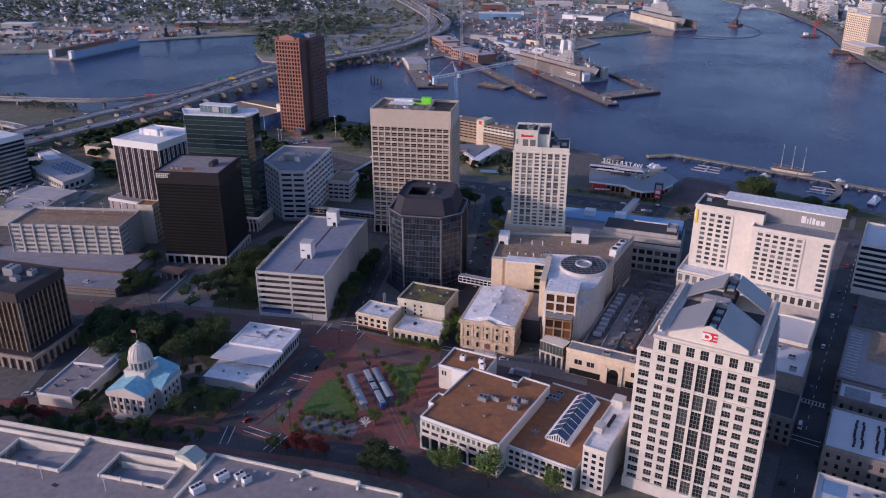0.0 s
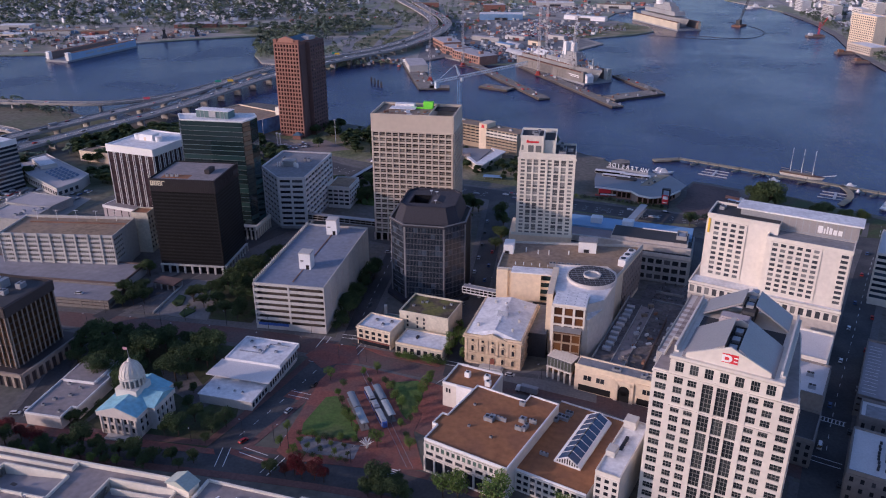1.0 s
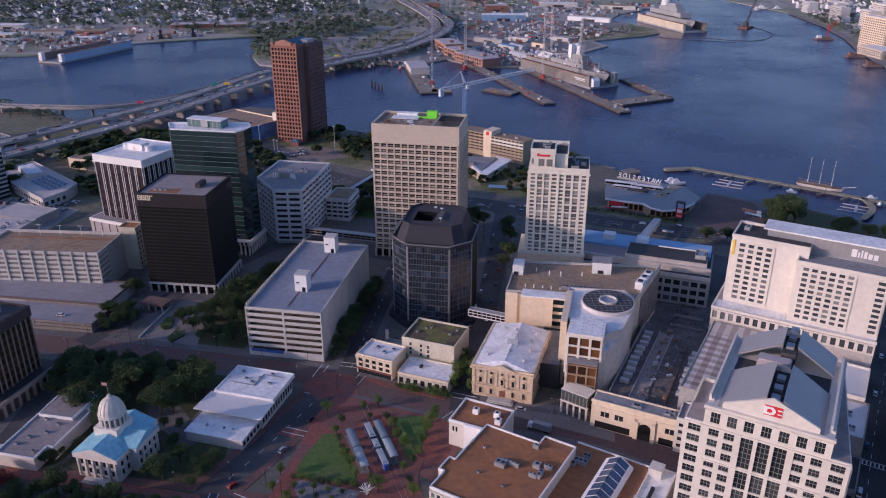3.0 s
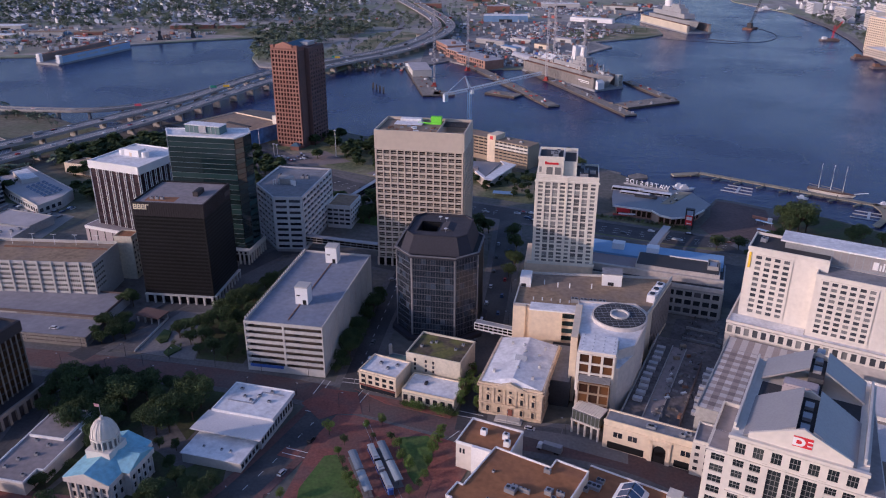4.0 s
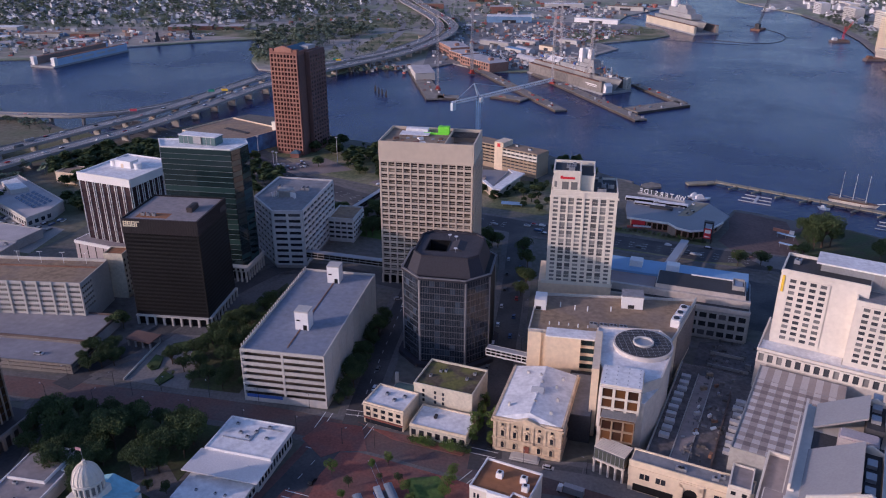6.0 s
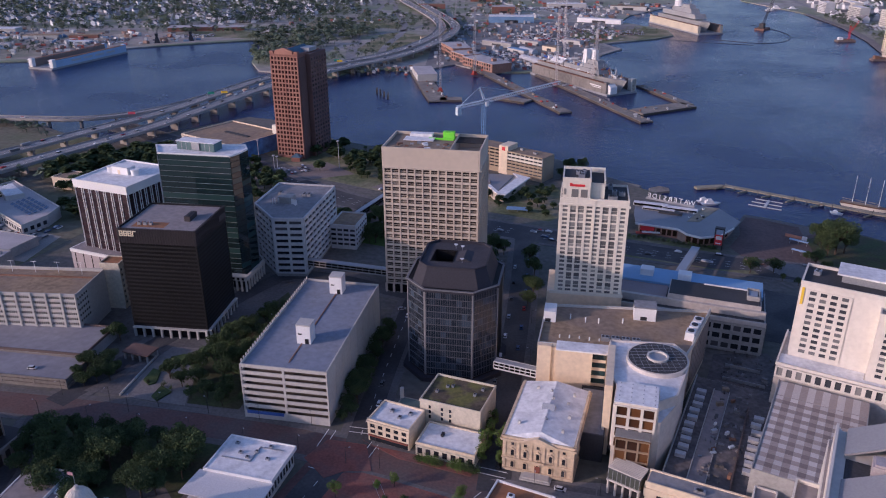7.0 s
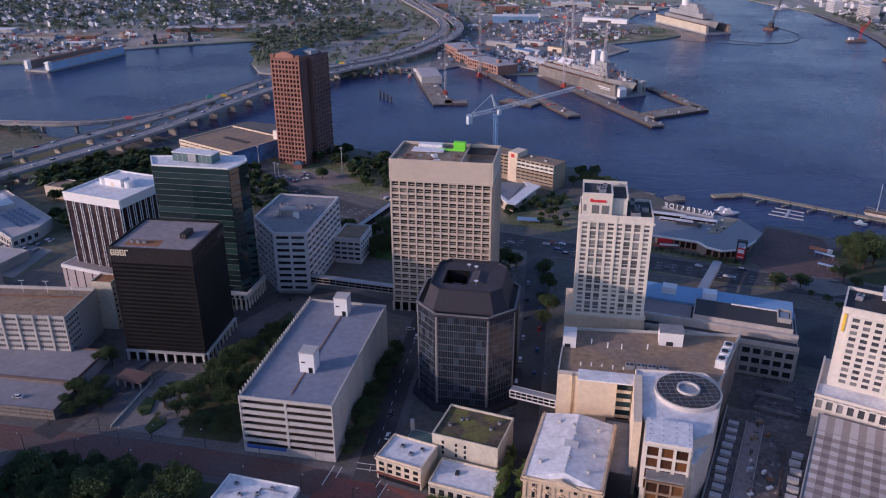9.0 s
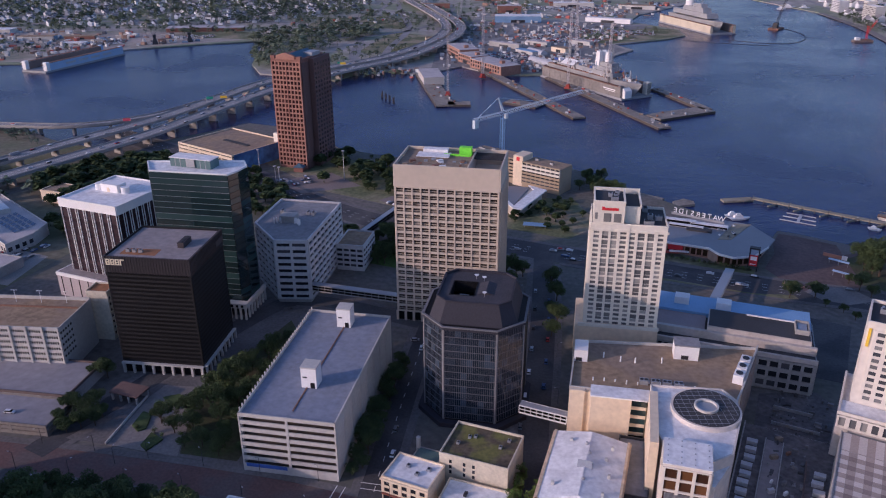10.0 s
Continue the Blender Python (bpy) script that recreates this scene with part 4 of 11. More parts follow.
    for i in range(3):
        part("wing_window", Shape().box(-24.62, -24.48, y0 + 14 + i * 7, y0 + 17 + i * 7, 48.5, 51.5), M["tower_glass"], r)
    part("side_wing_roof", Shape().box(-24.0, -18.6, y0 + 10.6, y0 + 35.4, 54, 54.2), M["roof_mauve"], r)
    m = pose(W / 2, y0, 0, 0, 0, 95.7)
    bands(r, m, D, 4, 60, 16, 0.4, M["white"], M["glass_dark"], 0.3, 9, 1.4, 0.45)
    part("base_course", Shape().box(-W / 2 - 0.3, W / 2 + 0.3, y0 - 0.9, y0 + 0.1, -0.3, 5.0), M["white"], r)
    return r


def custom_house():
    w, d, h = 27.5, 40, 15.6
    r = thing("custom_house", -42.2, 358, -6.5, "buff limestone palazzo with a white low-pitched roof", "building")
    part("body", Shape().box(-w / 2, w / 2, -d / 2, d / 2, -0.5, h), M["buff_stone"], r)
    for s, cols in (("front", 5), ("left", 7), ("right", 7)):
        m, length = side(w, d, s)
        cw = (length - 2.4) / cols
        part("plinth", Shape().box(-0.2, length + 0.2, -0.55, 0.02, -0.3, 1.2, m), M["buff_stone"], r)
        part("string_course", Shape().box(-0.3, length + 0.3, -0.65, 0.0, 5.6, 6.2, m), M["buff_stone"], r)
        part("cornice", Shape().box(-0.9, length + 0.9, -1.2, 0.05, 14.4, 15.2, m), M["buff_stone"], r)
        part("attic", Shape().box(-0.4, length + 0.4, -0.6, 0.3, 15.2, 16.2, m), M["buff_stone"], r)
        for i in range(cols):
            x = 1.2 + cw * (i + 0.5)
            # round-headed ground floor, hooded main floor, square attic light
            part("window", Shape().box(x - 0.65, x + 0.65, -0.1, 0.02, 1.6, 3.9, m).tube(x, 0, 0.0, 0.1, 0.65, sides=14, m=m @ pose(0, 0, 3.9, 90)), M["glass_dark"], r)
            arch = Shape().box(x - 1.0, x - 0.65, -0.3, 0.02, 1.4, 3.9, m).box(x + 0.65, x + 1.0, -0.3, 0.02, 1.4, 3.9, m)
            for k in range(7):
                p, q = math.pi * k / 7, math.pi * (k + 1) / 7
                arch.beam(m @ Vector((x + 0.85 * math.cos(p), -0.15, 3.9 + 0.85 * math.sin(p))), m @ Vector((x + 0.85 * math.cos(q), -0.15, 3.9 + 0.85 * math.sin(q))), 0.2)
            part("arch_frame", arch, M["buff_stone"], r)
            part("window", Shape().box(x - 0.62, x + 0.62, -0.1, 0.02, 7.2, 10.0, m), M["glass_dark"], r)
            part("window_frame", Shape().box(x - 0.95, x - 0.62, -0.3, 0.02, 7.0, 10.2, m).box(x + 0.62, x + 0.95, -0.3, 0.02, 7.0, 10.2, m).box(x - 1.1, x + 1.1, -0.4, 0.02, 6.6, 7.1, m), M["buff_stone"], r)
            part("window_hood", Shape().gable(x - 1.25, x + 1.25, -0.65, 0.0, 10.25, 11.15, m), M["buff_stone"], r)
            part("window", Shape().box(x - 0.6, x + 0.6, -0.1, 0.02, 12.2, 13.4, m), M["glass_dark"], r)
            part("window_frame", Shape().box(x - 0.85, x - 0.6, -0.25, 0.02, 12.0, 13.6, m).box(x + 0.6, x + 0.85, -0.25, 0.02, 12.0, 13.6, m).box(x - 0.95, x + 0.95, -0.3, 0.02, 11.8, 12.1, m).box(x - 0.95, x + 0.95, -0.3, 0.02, 13.5, 13.8, m), M["buff_stone"], r)
            if i:
                part("pilaster", Shape().box(x - cw / 2 - 0.3, x - cw / 2 + 0.3, -0.35, 0.02, 6.2, 14.4, m), M["buff_stone"], r)
        for x in (0.45, length - 0.45):
            part("quoin", Shape().box(x - 0.6, x + 0.6, -0.3, 0.02, 0, 14.4, m), M["buff_stone"], r)
    m, length = side(w, d, "front")
    part("pediment", Shape().gable(length / 2 - 7.6, length / 2 + 7.6, -1.4, 0.2, 15.2, 18.0, m), M["buff_stone"], r)
    part("balcony", Shape().box(length / 2 - 2.6, length / 2 + 2.6, -1.6, 0.0, 5.9, 6.3, m).box(length / 2 - 2.6, length / 2 + 2.6, -1.6, -1.4, 6.3, 7.1, m), M["buff_stone"], r)
    part("door", Shape().box(length / 2 - 1.1, length / 2 + 1.1, -0.45, -0.32, 0.2, 4.2, m), M["red_brown"], r, "dark arched door")
    part("step", Shape().box(length / 2 - 6, length / 2 + 6, -5, -0.6, -0.2, 0.5, m).box(length / 2 - 5, length / 2 + 5, -4, -0.6, 0.5, 1.0, m), M["pale_concrete"], r)
    part("roof", Shape().add([(-13.8, -20, 15.9), (13.8, -20, 15.9), (13.8, 20, 15.9), (-13.8, 20, 15.9), (0, -17, 18.4), (0, 20, 18.4)], [(0, 1, 4), (1, 2, 5, 4), (2, 3, 5), (3, 0, 4, 5), (0, 3, 2, 1)]), M["roof_white"], r, "white low-pitched roof")
    part("roof_seam", Shape().box(-0.25, 0.25, -16.8, 19.8, 18.25, 18.5), M["roof_white"], r)
    part("skylight", Shape().gable(-2.6, 2.6, -2, 2, 17.6, 20.2, along="x"), M["steel"], r, "grey pitched skylight housing")
    for x, y in ((0.6, 7), (0.4, -8), (-1, 12)):
        part("dome_vent", Shape().tube(x, y, 17.6, 19.3, 1.0, 0.4, 10), M["steel"], r)
    for x, y in ((7, 6), (8.5, 13), (9, -3), (-7, 14), (-9.5, -12), (8, -13)):
        part("chimney", Shape().box(x - 0.5, x + 0.5, y - 0.5, y + 0.5, 15.9, 18.2), M["pale_concrete"], r)
    return r


def court_house():
    r = thing("court_house", -15, 411, 0, "tan court house with a wide gravel roof", "building")
    w, d, h = 58, 36, 27
    ring = [(-35, -18), (28, -18), (32, -7), (43, 27), (-34, 19)]
    part("body", Shape().prism(ring, -0.5, h - 0.3), M["tan"], r)
    part("roof", Shape().prism([(x * 0.99, y * 0.98) for x, y in ring], h - 0.3, h), M["roof_tan"], r)
    rim = Shape()
    for i, (m, length) in enumerate(ring_frames(ring)):
        rim.box(-0.2, length + 0.2, -0.2, 0.4, h - 0.3, h + (1.2 if i != 2 else 2.2), m)
        if i == 2:
            facade(r, m, length, 3, 25, 9, 6, 0.4, 0.5, M["brown_stone"], M["glass_dark"], 0.4)
    part("parapet", rim, M["pale_concrete"], r)
    for x0, x1, y1, z1 in ((-35, -29, -20.5, 28), (-26.5, -11, -23.5, 28), (-29, -26.5, -19.5, 27)):
        part("front_wall", Shape().box(x0, x1, y1, -17.9, -0.4, z1), M["tan"], r)
    part("front_cap", Shape().box(-26.8, -4, -23.8, -16, 28, 28.6), M["roof_white"], r)
    for j in range(6):
        part("window_band", Shape().box(-11, -5, -21.4, -21.2, 4 + j * 4, 6.6 + j * 4), M["green_glass"], r)
        part("spandrel", Shape().box(-11, -5, -21.7, -18, 6.6 + j * 4, 8 + j * 4), M["tan"], r)
    for x in (-22, -9, 2, -15):
        part("roof_pipe", Shape().tube(x, 6 + (x % 3), h, h + 2.6, 0.3, sides=8), M["white_paint"], r)
    rnd = random.Random(3)
    for i in range(10):
        part("roof_pipe", Shape().tube(-26 + 4.4 * i, -10 + rnd.uniform(-1, 1), h, h + rnd.uniform(1, 2), 0.3, sides=8), M["white_paint"], r)
    for i in range(4):
        hvac(lift(r, -6 + i * 4.5, -9, h), 3.4, 2.6, 2.0, M["steel"])
    b = thing("roof_stair_room", 0, 0, 0, "white stair room at a roof edge", "stair room")
    b.matrix_basis = lift(r, 14, 17, 26.9)
    part("room", Shape().box(-7, 3, -4.5, 3, 0, 6.5), M["white_paint"], b)
    part("cap", Shape().box(-7.2, 3.2, -4.7, 3.2, 6.5, 7.0), M["roof_grey"], b)
    part("louvre", Shape().box(-4, -1, -4.6, -4.4, 0.3, 2.2), M["dark_metal"], b)
    b = thing("roof_stair_room", 0, 0, 0, "pale blue shaded stair room at a roof corner", "stair room")
    b.matrix_basis = lift(r, -31.5, 8, 26.9)
    part("room", Shape().box(-2.8, 2.8, -5, 4, 0, 5.5), M["white_paint"], b)
    part("louvre", Shape().box(-2, 0.5, -5.1, -4.9, 0.3, 2), M["dark_metal"], b)
    for k in range(3):
        b = thing("roof_vent_housing", 0, 0, 0, "white vent housing on a court house roof edge", "vent housing", group="vent housings on the court roof")
        b.matrix_basis = lift(r, 31.5 + k * 2.3, 0 + k * 7, 26.9, -18)
        part("room", Shape().box(-2, 2, -2.6, 2.6, 0, 4 - 0.5 * k), M["white_paint"], b)
        part("fan", Shape().tube(0, 0, 4 - 0.5 * k, 4.4 - 0.5 * k, 1.4, sides=10), M["dark_metal"], b)
    # tower block with the rotunda
    q = thing("court_tower", 0, 0, 0, "pale court tower with dark round roof and amber bays", "building")
    ring = [(-18, 364), (-15, 355), (-1, 350), (6.6, 356), (12.4, 378), (12.4, 389), (8, 396), (-19, 394)]
    part("body", Shape().prism(ring, -0.5, 31), M["pale_stone"], q)
    part("roof", Shape().prism([(-3 + (x + 3) * 0.98, 374 + (y - 374) * 0.98) for x, y in ring], 31, 31.2), M["roof_white"], q)
    lip = Shape()
    for m, length in ring_frames(ring):
        lip.box(0, length, -0.2, 0.4, 30.6, 32.0, m)
    part("roof_lip", lip, M["pale_stone"], q)
    part("fin_wall", Shape().box(-1.5, 1.5, -22, 10, -0.4, 33, pose(-18.6, 378, 0, 0, 0, -2)), M["tan"], q, "tall tan fin wall")
    c = (0.2, 380.5)
    part("rotunda_drum", Shape().tube(c[0], c[1], 31, 33.0, 12.6, sides=48), M["pale_stone"], q)
    part("rotunda_disc", Shape().tube(c[0], c[1], 33.0, 33.25, 11.8, sides=48), M["roof_dark"], q, "round black solar roof")
    ring = [(math.cos(2 * math.pi * i / 32), math.sin(2 * math.pi * i / 32)) for i in range(32)]
    rows = [(4.4, 33.2), (4.4, 34.2), (3.7, 34.2), (3.7, 33.2)]
    part("rotunda_ring", Shape().add([(c[0] + k * x, c[1] + k * y, z) for k, z in rows for x, y in ring], [(32 * j + i, 32 * j + (i + 1) % 32, 32 * ((j + 1) % 4) + (i + 1) % 32, 32 * ((j + 1) % 4) + i) for j in range(4) for i in range(32)]), M["pale_concrete"], q)
    part("rotunda_eye", Shape().tube(c[0], c[1], 33.25, 33.4, 3.6, sides=24), M["steel"], q)
    lines = Shape()
    for i in range(-4, 5):
        half = math.sqrt(max(0.1, 11.4 ** 2 - (i * 2.5) ** 2))
        lines.box(-half, half, i * 2.5 - 0.06, i * 2.5 + 0.06, 33.26, 33.32, pose(c[0], c[1], 0, 0, 0, 12))
        lines.box(i * 2.5 - 0.06, i * 2.5 + 0.06, -half, half, 33.33, 33.36, pose(c[0], c[1], 0, 0, 0, 12))
    part("rotunda_seam", lines, M["steel"], q)
    # glazed cube, bronze bay and entrance porch step down towards the street
    base = pose(-8.9, 350.2, 0, 0, 0, -5)
    part("cube", Shape().box(-7.7, 7.7, -7, 7, -0.4, 34, base), M["white"], q)
    part("cube_roof", Shape().box(-7.9, 7.9, -7.2, 7.2, 34, 34.3, base), M["roof_white"], q)
    for i in range(4):
        for k in range(5):
            part("roof_anchor", Shape().box(-6.6 + i * 4.4, -6.2 + i * 4.4, -6 + k * 3, -5.6 + k * 3, 34.3, 34.55, base), M["steel"], q)
    for s, cols in (("front", 3), ("left", 3), ("right", 3)):
        m, length = side(15.4, 14, s)
        facade(q, base @ m, length, 14, 33, cols, 4, 0.78, 0.82, M["white"], M["amber_glass"], 0.6, 0.3)
    part("side_stair", Shape().prism([(7.7, -6), (9.5, -6), (15.6, 9), (7.7, 9)], -0.4, 27, m=base), M["pale_stone"], q)
    part("side_stair_roof", Shape().prism([(7.8, -5.8), (9.4, -5.8), (15.3, 8.8), (7.8, 8.8)], 27, 27.2, m=base), M["roof_white"], q)
    bay = base @ pose(0.2, -9.3, 0)
    part("bay", Shape().box(-6.4, 6.4, -2.5, 2.3, -0.4, 22, bay), M["bronze"], q)
    facade(q, bay @ pose(-6.4, -2.5, 0), 12.8, 7, 21.5, 3, 3, 0.84, 0.84, M["bronze_frame"], M["amber_glass"], 0.6)
    grille = Shape()
    for i in range(9):
        grille.box(-6.6, 6.6, -2.8 + i * 0.6, -2.6 + i * 0.6, 22.1, 22.5, bay)
    part("bay_grille", grille, M["steel"], q)
    porch = pose(-10.6, 333.6, 0, 0, 0, -25)
    part("porch_roof", Shape().box(-6.5, 6.5, -3.6, 4.2, 11.4, 11.9, porch), M["mullion"], q)
    part("porch_glass", Shape().box(-6.2, 6.2, -3.3, 4.0, 6.8, 11.4, porch), M["porch_pane"], q)
    for i in range(8):
        part("porch_mullion", Shape().box(-6.3 + i * 1.75, -6.1 + i * 1.75, -3.45, -3.25, 6.8, 11.6, porch), M["steel"], q)
    for i in range(9):
        part("porch_louvre", Shape().box(-6.4, 6.4, -3.5 + i * 0.9, -3.25 + i * 0.9, 11.9, 12.4, porch), M["white"], q)
    for i in range(5):
        for y in (-3.2, 3.6):
            part("porch_column", Shape().tube(-6 + 3 * i, y, -0.2, 6.8, 0.5, sides=10, m=porch), M["white"], q)
    part("porch_beam", Shape().box(-6.6, 6.6, -3.8, -2.8, 6.2, 6.9, porch), M["white"], q)
    # glazed link roof
    lk = block("court_link", -24.5, 368, -4, 12, 34, 12, "dark grey link roof between stone buildings", M["roof_dark"], M["roof_grey"])
    return r


def small_civic():
    r = thing("shop_building", -104.5, 352, -13, "small buff commercial building with ten windows", "building")
    w, d, h = 19, 15, 10
    part("body", Shape().box(-w / 2, w / 2, -d / 2, d / 2, -0.5, h - 0.3), M["limestone"], r)
    roof(r, w, d, h, M["roof_white"], M["limestone"], 0.7)
    m, length = side(w, d, "front")
    facade(r, m, length, 3.6, 9.2, 5, 2, 0.6, 0.66, M["limestone"], M["glass_dark"], 0.4, 0.4)
    part("shopfront", Shape().box(0.6, length - 0.6, -0.15, -0.02, 0.3, 3.2, m), M["glass_dark"], r)
    part("awning", Shape().box(0.3, length - 0.3, -1.0, 0.0, 3.0, 3.4, m), M["red_brown"], r)
    part("cornice", Shape().box(-0.4, length + 0.4, -0.8, 0.05, 9.3, 9.9, m), M["limestone"], r)
    for x, y in ((-3, 2), (2, -1), (5, 3)):
        hvac(lift(r, x, y, h - 0.05), 1.4, 1.8, 0.9, M["steel"])
    r = thing("warehouse_block", -81, 367, -10, "cream rendered block with a mossy brown roof", "building")
    w, d, h = 27, 21, 14
    part("body", Shape().box(-w / 2, w / 2, -d / 2, d / 2, -0.5, h - 0.3), M["cream_render"], r)
    roof(r, w, d, h, M["roof_moss"], M["cream_render"], 0.9)
    for x in (-9, -3.5, 0.2):
        for z in (6.2, 8.6, 11):
            part("window", Shape().box(x - 0.5, x + 0.5, -d / 2 - 0.08, -d / 2 + 0.1, z, z + 1.5), M["glass_dark"], r)
            part("window_sill", Shape().box(x - 0.7, x + 0.7, -d / 2 - 0.2, -d / 2 + 0.1, z - 0.25, z), M["limestone"], r)
    for x, y in ((-6, 3), (-4, 4), (7, 1), (9, 6), (-9, -2)):
        hvac(lift(r, x, y, h - 0.05), 1.2, 1.5, 0.9, M["steel"])
    a = block("shop_annex", -80.2, 346.2, -9, 25, 15, 6, "low building with a plain white roof behind bushes", M["cream_render"], M["roof_white"], M["limestone"], parapet=0.6)
    facade(a, side(25, 15, "front")[0], 25, 0.8, 5, 7, 1, 0.6, 0.7, M["cream_render"], M["glass_dark"], 0.3)
    hvac(lift(a, -4, 1, 5.95), 1.2, 2.2, 1.0, M["dark_metal"])
    s = block("garden_shed", -103, 369, -10, 11, 9, 4, "low shed with a dull green roof and a flue", M["concrete"], M["green_panel"], parapet=0.2)
    part("flue", Shape().tube(-5.5, 4, 0, 9, 0.9, sides=10), M["pale_concrete"], s)


M["cream"] = mat("cream_precast", (0.74, 0.69, 0.58), 0.8, vary=0.06, fine=0.6)
M["inn_glass"] = tint_glass("curtained_window_glass", (0.11, 0.11, 0.11), (0.36, 0.35, 0.32), 0.65, 0.12)
M["hotel_glass"] = tint_glass("hotel_window_glass", (0.055, 0.06, 0.07), (0.25, 0.245, 0.235), 0.6, 0.12)
M["bar_grey"] = mat("pale_glazing_bar", (0.24, 0.235, 0.22), 0.6)
M["porch_pane"] = tint_glass("grey_green_porch_glass", (0.09, 0.10, 0.085), (0.15, 0.16, 0.13), 0.5, 0.1)
M["tower_glass"] = tint_glass("tower_glass", (0.02, 0.026, 0.03), (0.07, 0.08, 0.08), 0.4, 0.08)
M["pale_stone"] = mat("pale_stone", (0.66, 0.60, 0.53), 0.85, vary=0.08, fine=0.5)
M["buff_stone"] = mat("buff_stone", (0.62, 0.49, 0.335), 0.88, vary=0.14, big=0.15, fine=0.6, bump=0.1)
M["podium_stone"] = mat("podium_stone", (0.50, 0.46, 0.42), 0.9, vary=0.12, fine=0.5)
M["bronze_frame"] = mat("bronze_frame", (0.36, 0.26, 0.17), 0.5, 0.2, vary=0.1)
# Wall stone darkened to stand for the shade along the street.
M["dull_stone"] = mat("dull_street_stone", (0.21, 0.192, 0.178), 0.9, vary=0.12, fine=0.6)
# Grey put in for white roofs in shade; redefined further down.
M["roof_pale"] = mat("weathered_pale_roof", (0.40, 0.40, 0.41), 0.9, vary=0.16, big=0.08, fine=0.4)
M["brown_stone"] = mat("brown_stone", (0.30, 0.235, 0.20), 0.9, vary=0.12, fine=0.5)
M["cream_render"] = mat("cream_render", (0.60, 0.54, 0.42), 0.9, vary=0.12, big=0.12, fine=0.8)
M["roof_moss"] = mat("mossy_roof", (0.115, 0.09, 0.06), 0.95, vary=0.3, big=0.12, fine=0.6, second=(0.13, 0.125, 0.035), amount=0.55)
M["red_brown"] = mat("red_brown_awning", (0.22, 0.075, 0.05), 0.8, vary=0.1)

marriott_hotel()
hilton_hotel()
logo_tower()
custom_house()
court_house()
small_civic()


# ---- the outer buildings of the city side ----
def ribbed_office():
    w, d, h = 42, 30, 38.8
    r = thing("office_building", -280.5, 297.5, -4, "brown office building with pale upright piers over an arcade", "building")
    part("body", Shape().box(-w / 2, w / 2, -d / 2, d / 2, -0.5, h - 0.4), M["bronze_dark"], r)
    roof(r, w, d, h, M["roof_dark"], M["bronze_dark"], 1.0)
    for s, n in (("front", 14), ("right", 10)):
        m, length = side(w, d, s)
        part("top_band", Shape().box(-0.5, length + 0.5, -1.0, 0.05, 34.5, h + 0.8, m), M["bronze_dark"], r)
        for j in range(7):
            part("window_band", Shape().box(0.1, length - 0.1, -0.14, -0.02, 8.6 + j * 3.7, 11.6 + j * 3.7, m), M["amber_dark"], r)
        for i in range(n + 1):
            x = 0.3 + (length - 0.6) * i / n
            part("pier", Shape().box(x - 0.2, x + 0.2, -0.8, 0.0, 8, 34.5, m), M["dull_beige"], r)
    part("podium", Shape().box(-w / 2 - 3, w / 2 + 5, -d / 2 - 4, d / 2 + 6, -0.5, 7.4), M["bronze_dark"], r)
    for s, n in (("front", 11), ("right", 9)):
        m, length = side(w + 8, d + 10, s)
        m = pose(1, 1, 0) @ m
        part("arcade_beam", Shape().box(-0.4, length + 0.4, -0.9, 0.1, 5.8, 7.6, m), M["dull_beige"], r)
        for i in range(n + 1):
            x = length * i / n
            part("arcade_pier", Shape().box(max(-0.4, x - 0.7), min(length + 0.4, x + 0.7), -0.9, 0.1, -0.2, 5.8, m), M["dull_beige"], r)
    for x, y, a, b, c in ((-12, 2, 10, 8, 3.0), (2, 4, 6, 6, 4.2), (9, -2, 4, 3, 2.2), (12, 6, 3, 4, 2.6), (-3, -8, 8, 3, 1.6)):
        hvac(lift(r, x, y, h - 0.05), a, b, c, M["steel"], "large grey plant unit on a dark roof")
    return r


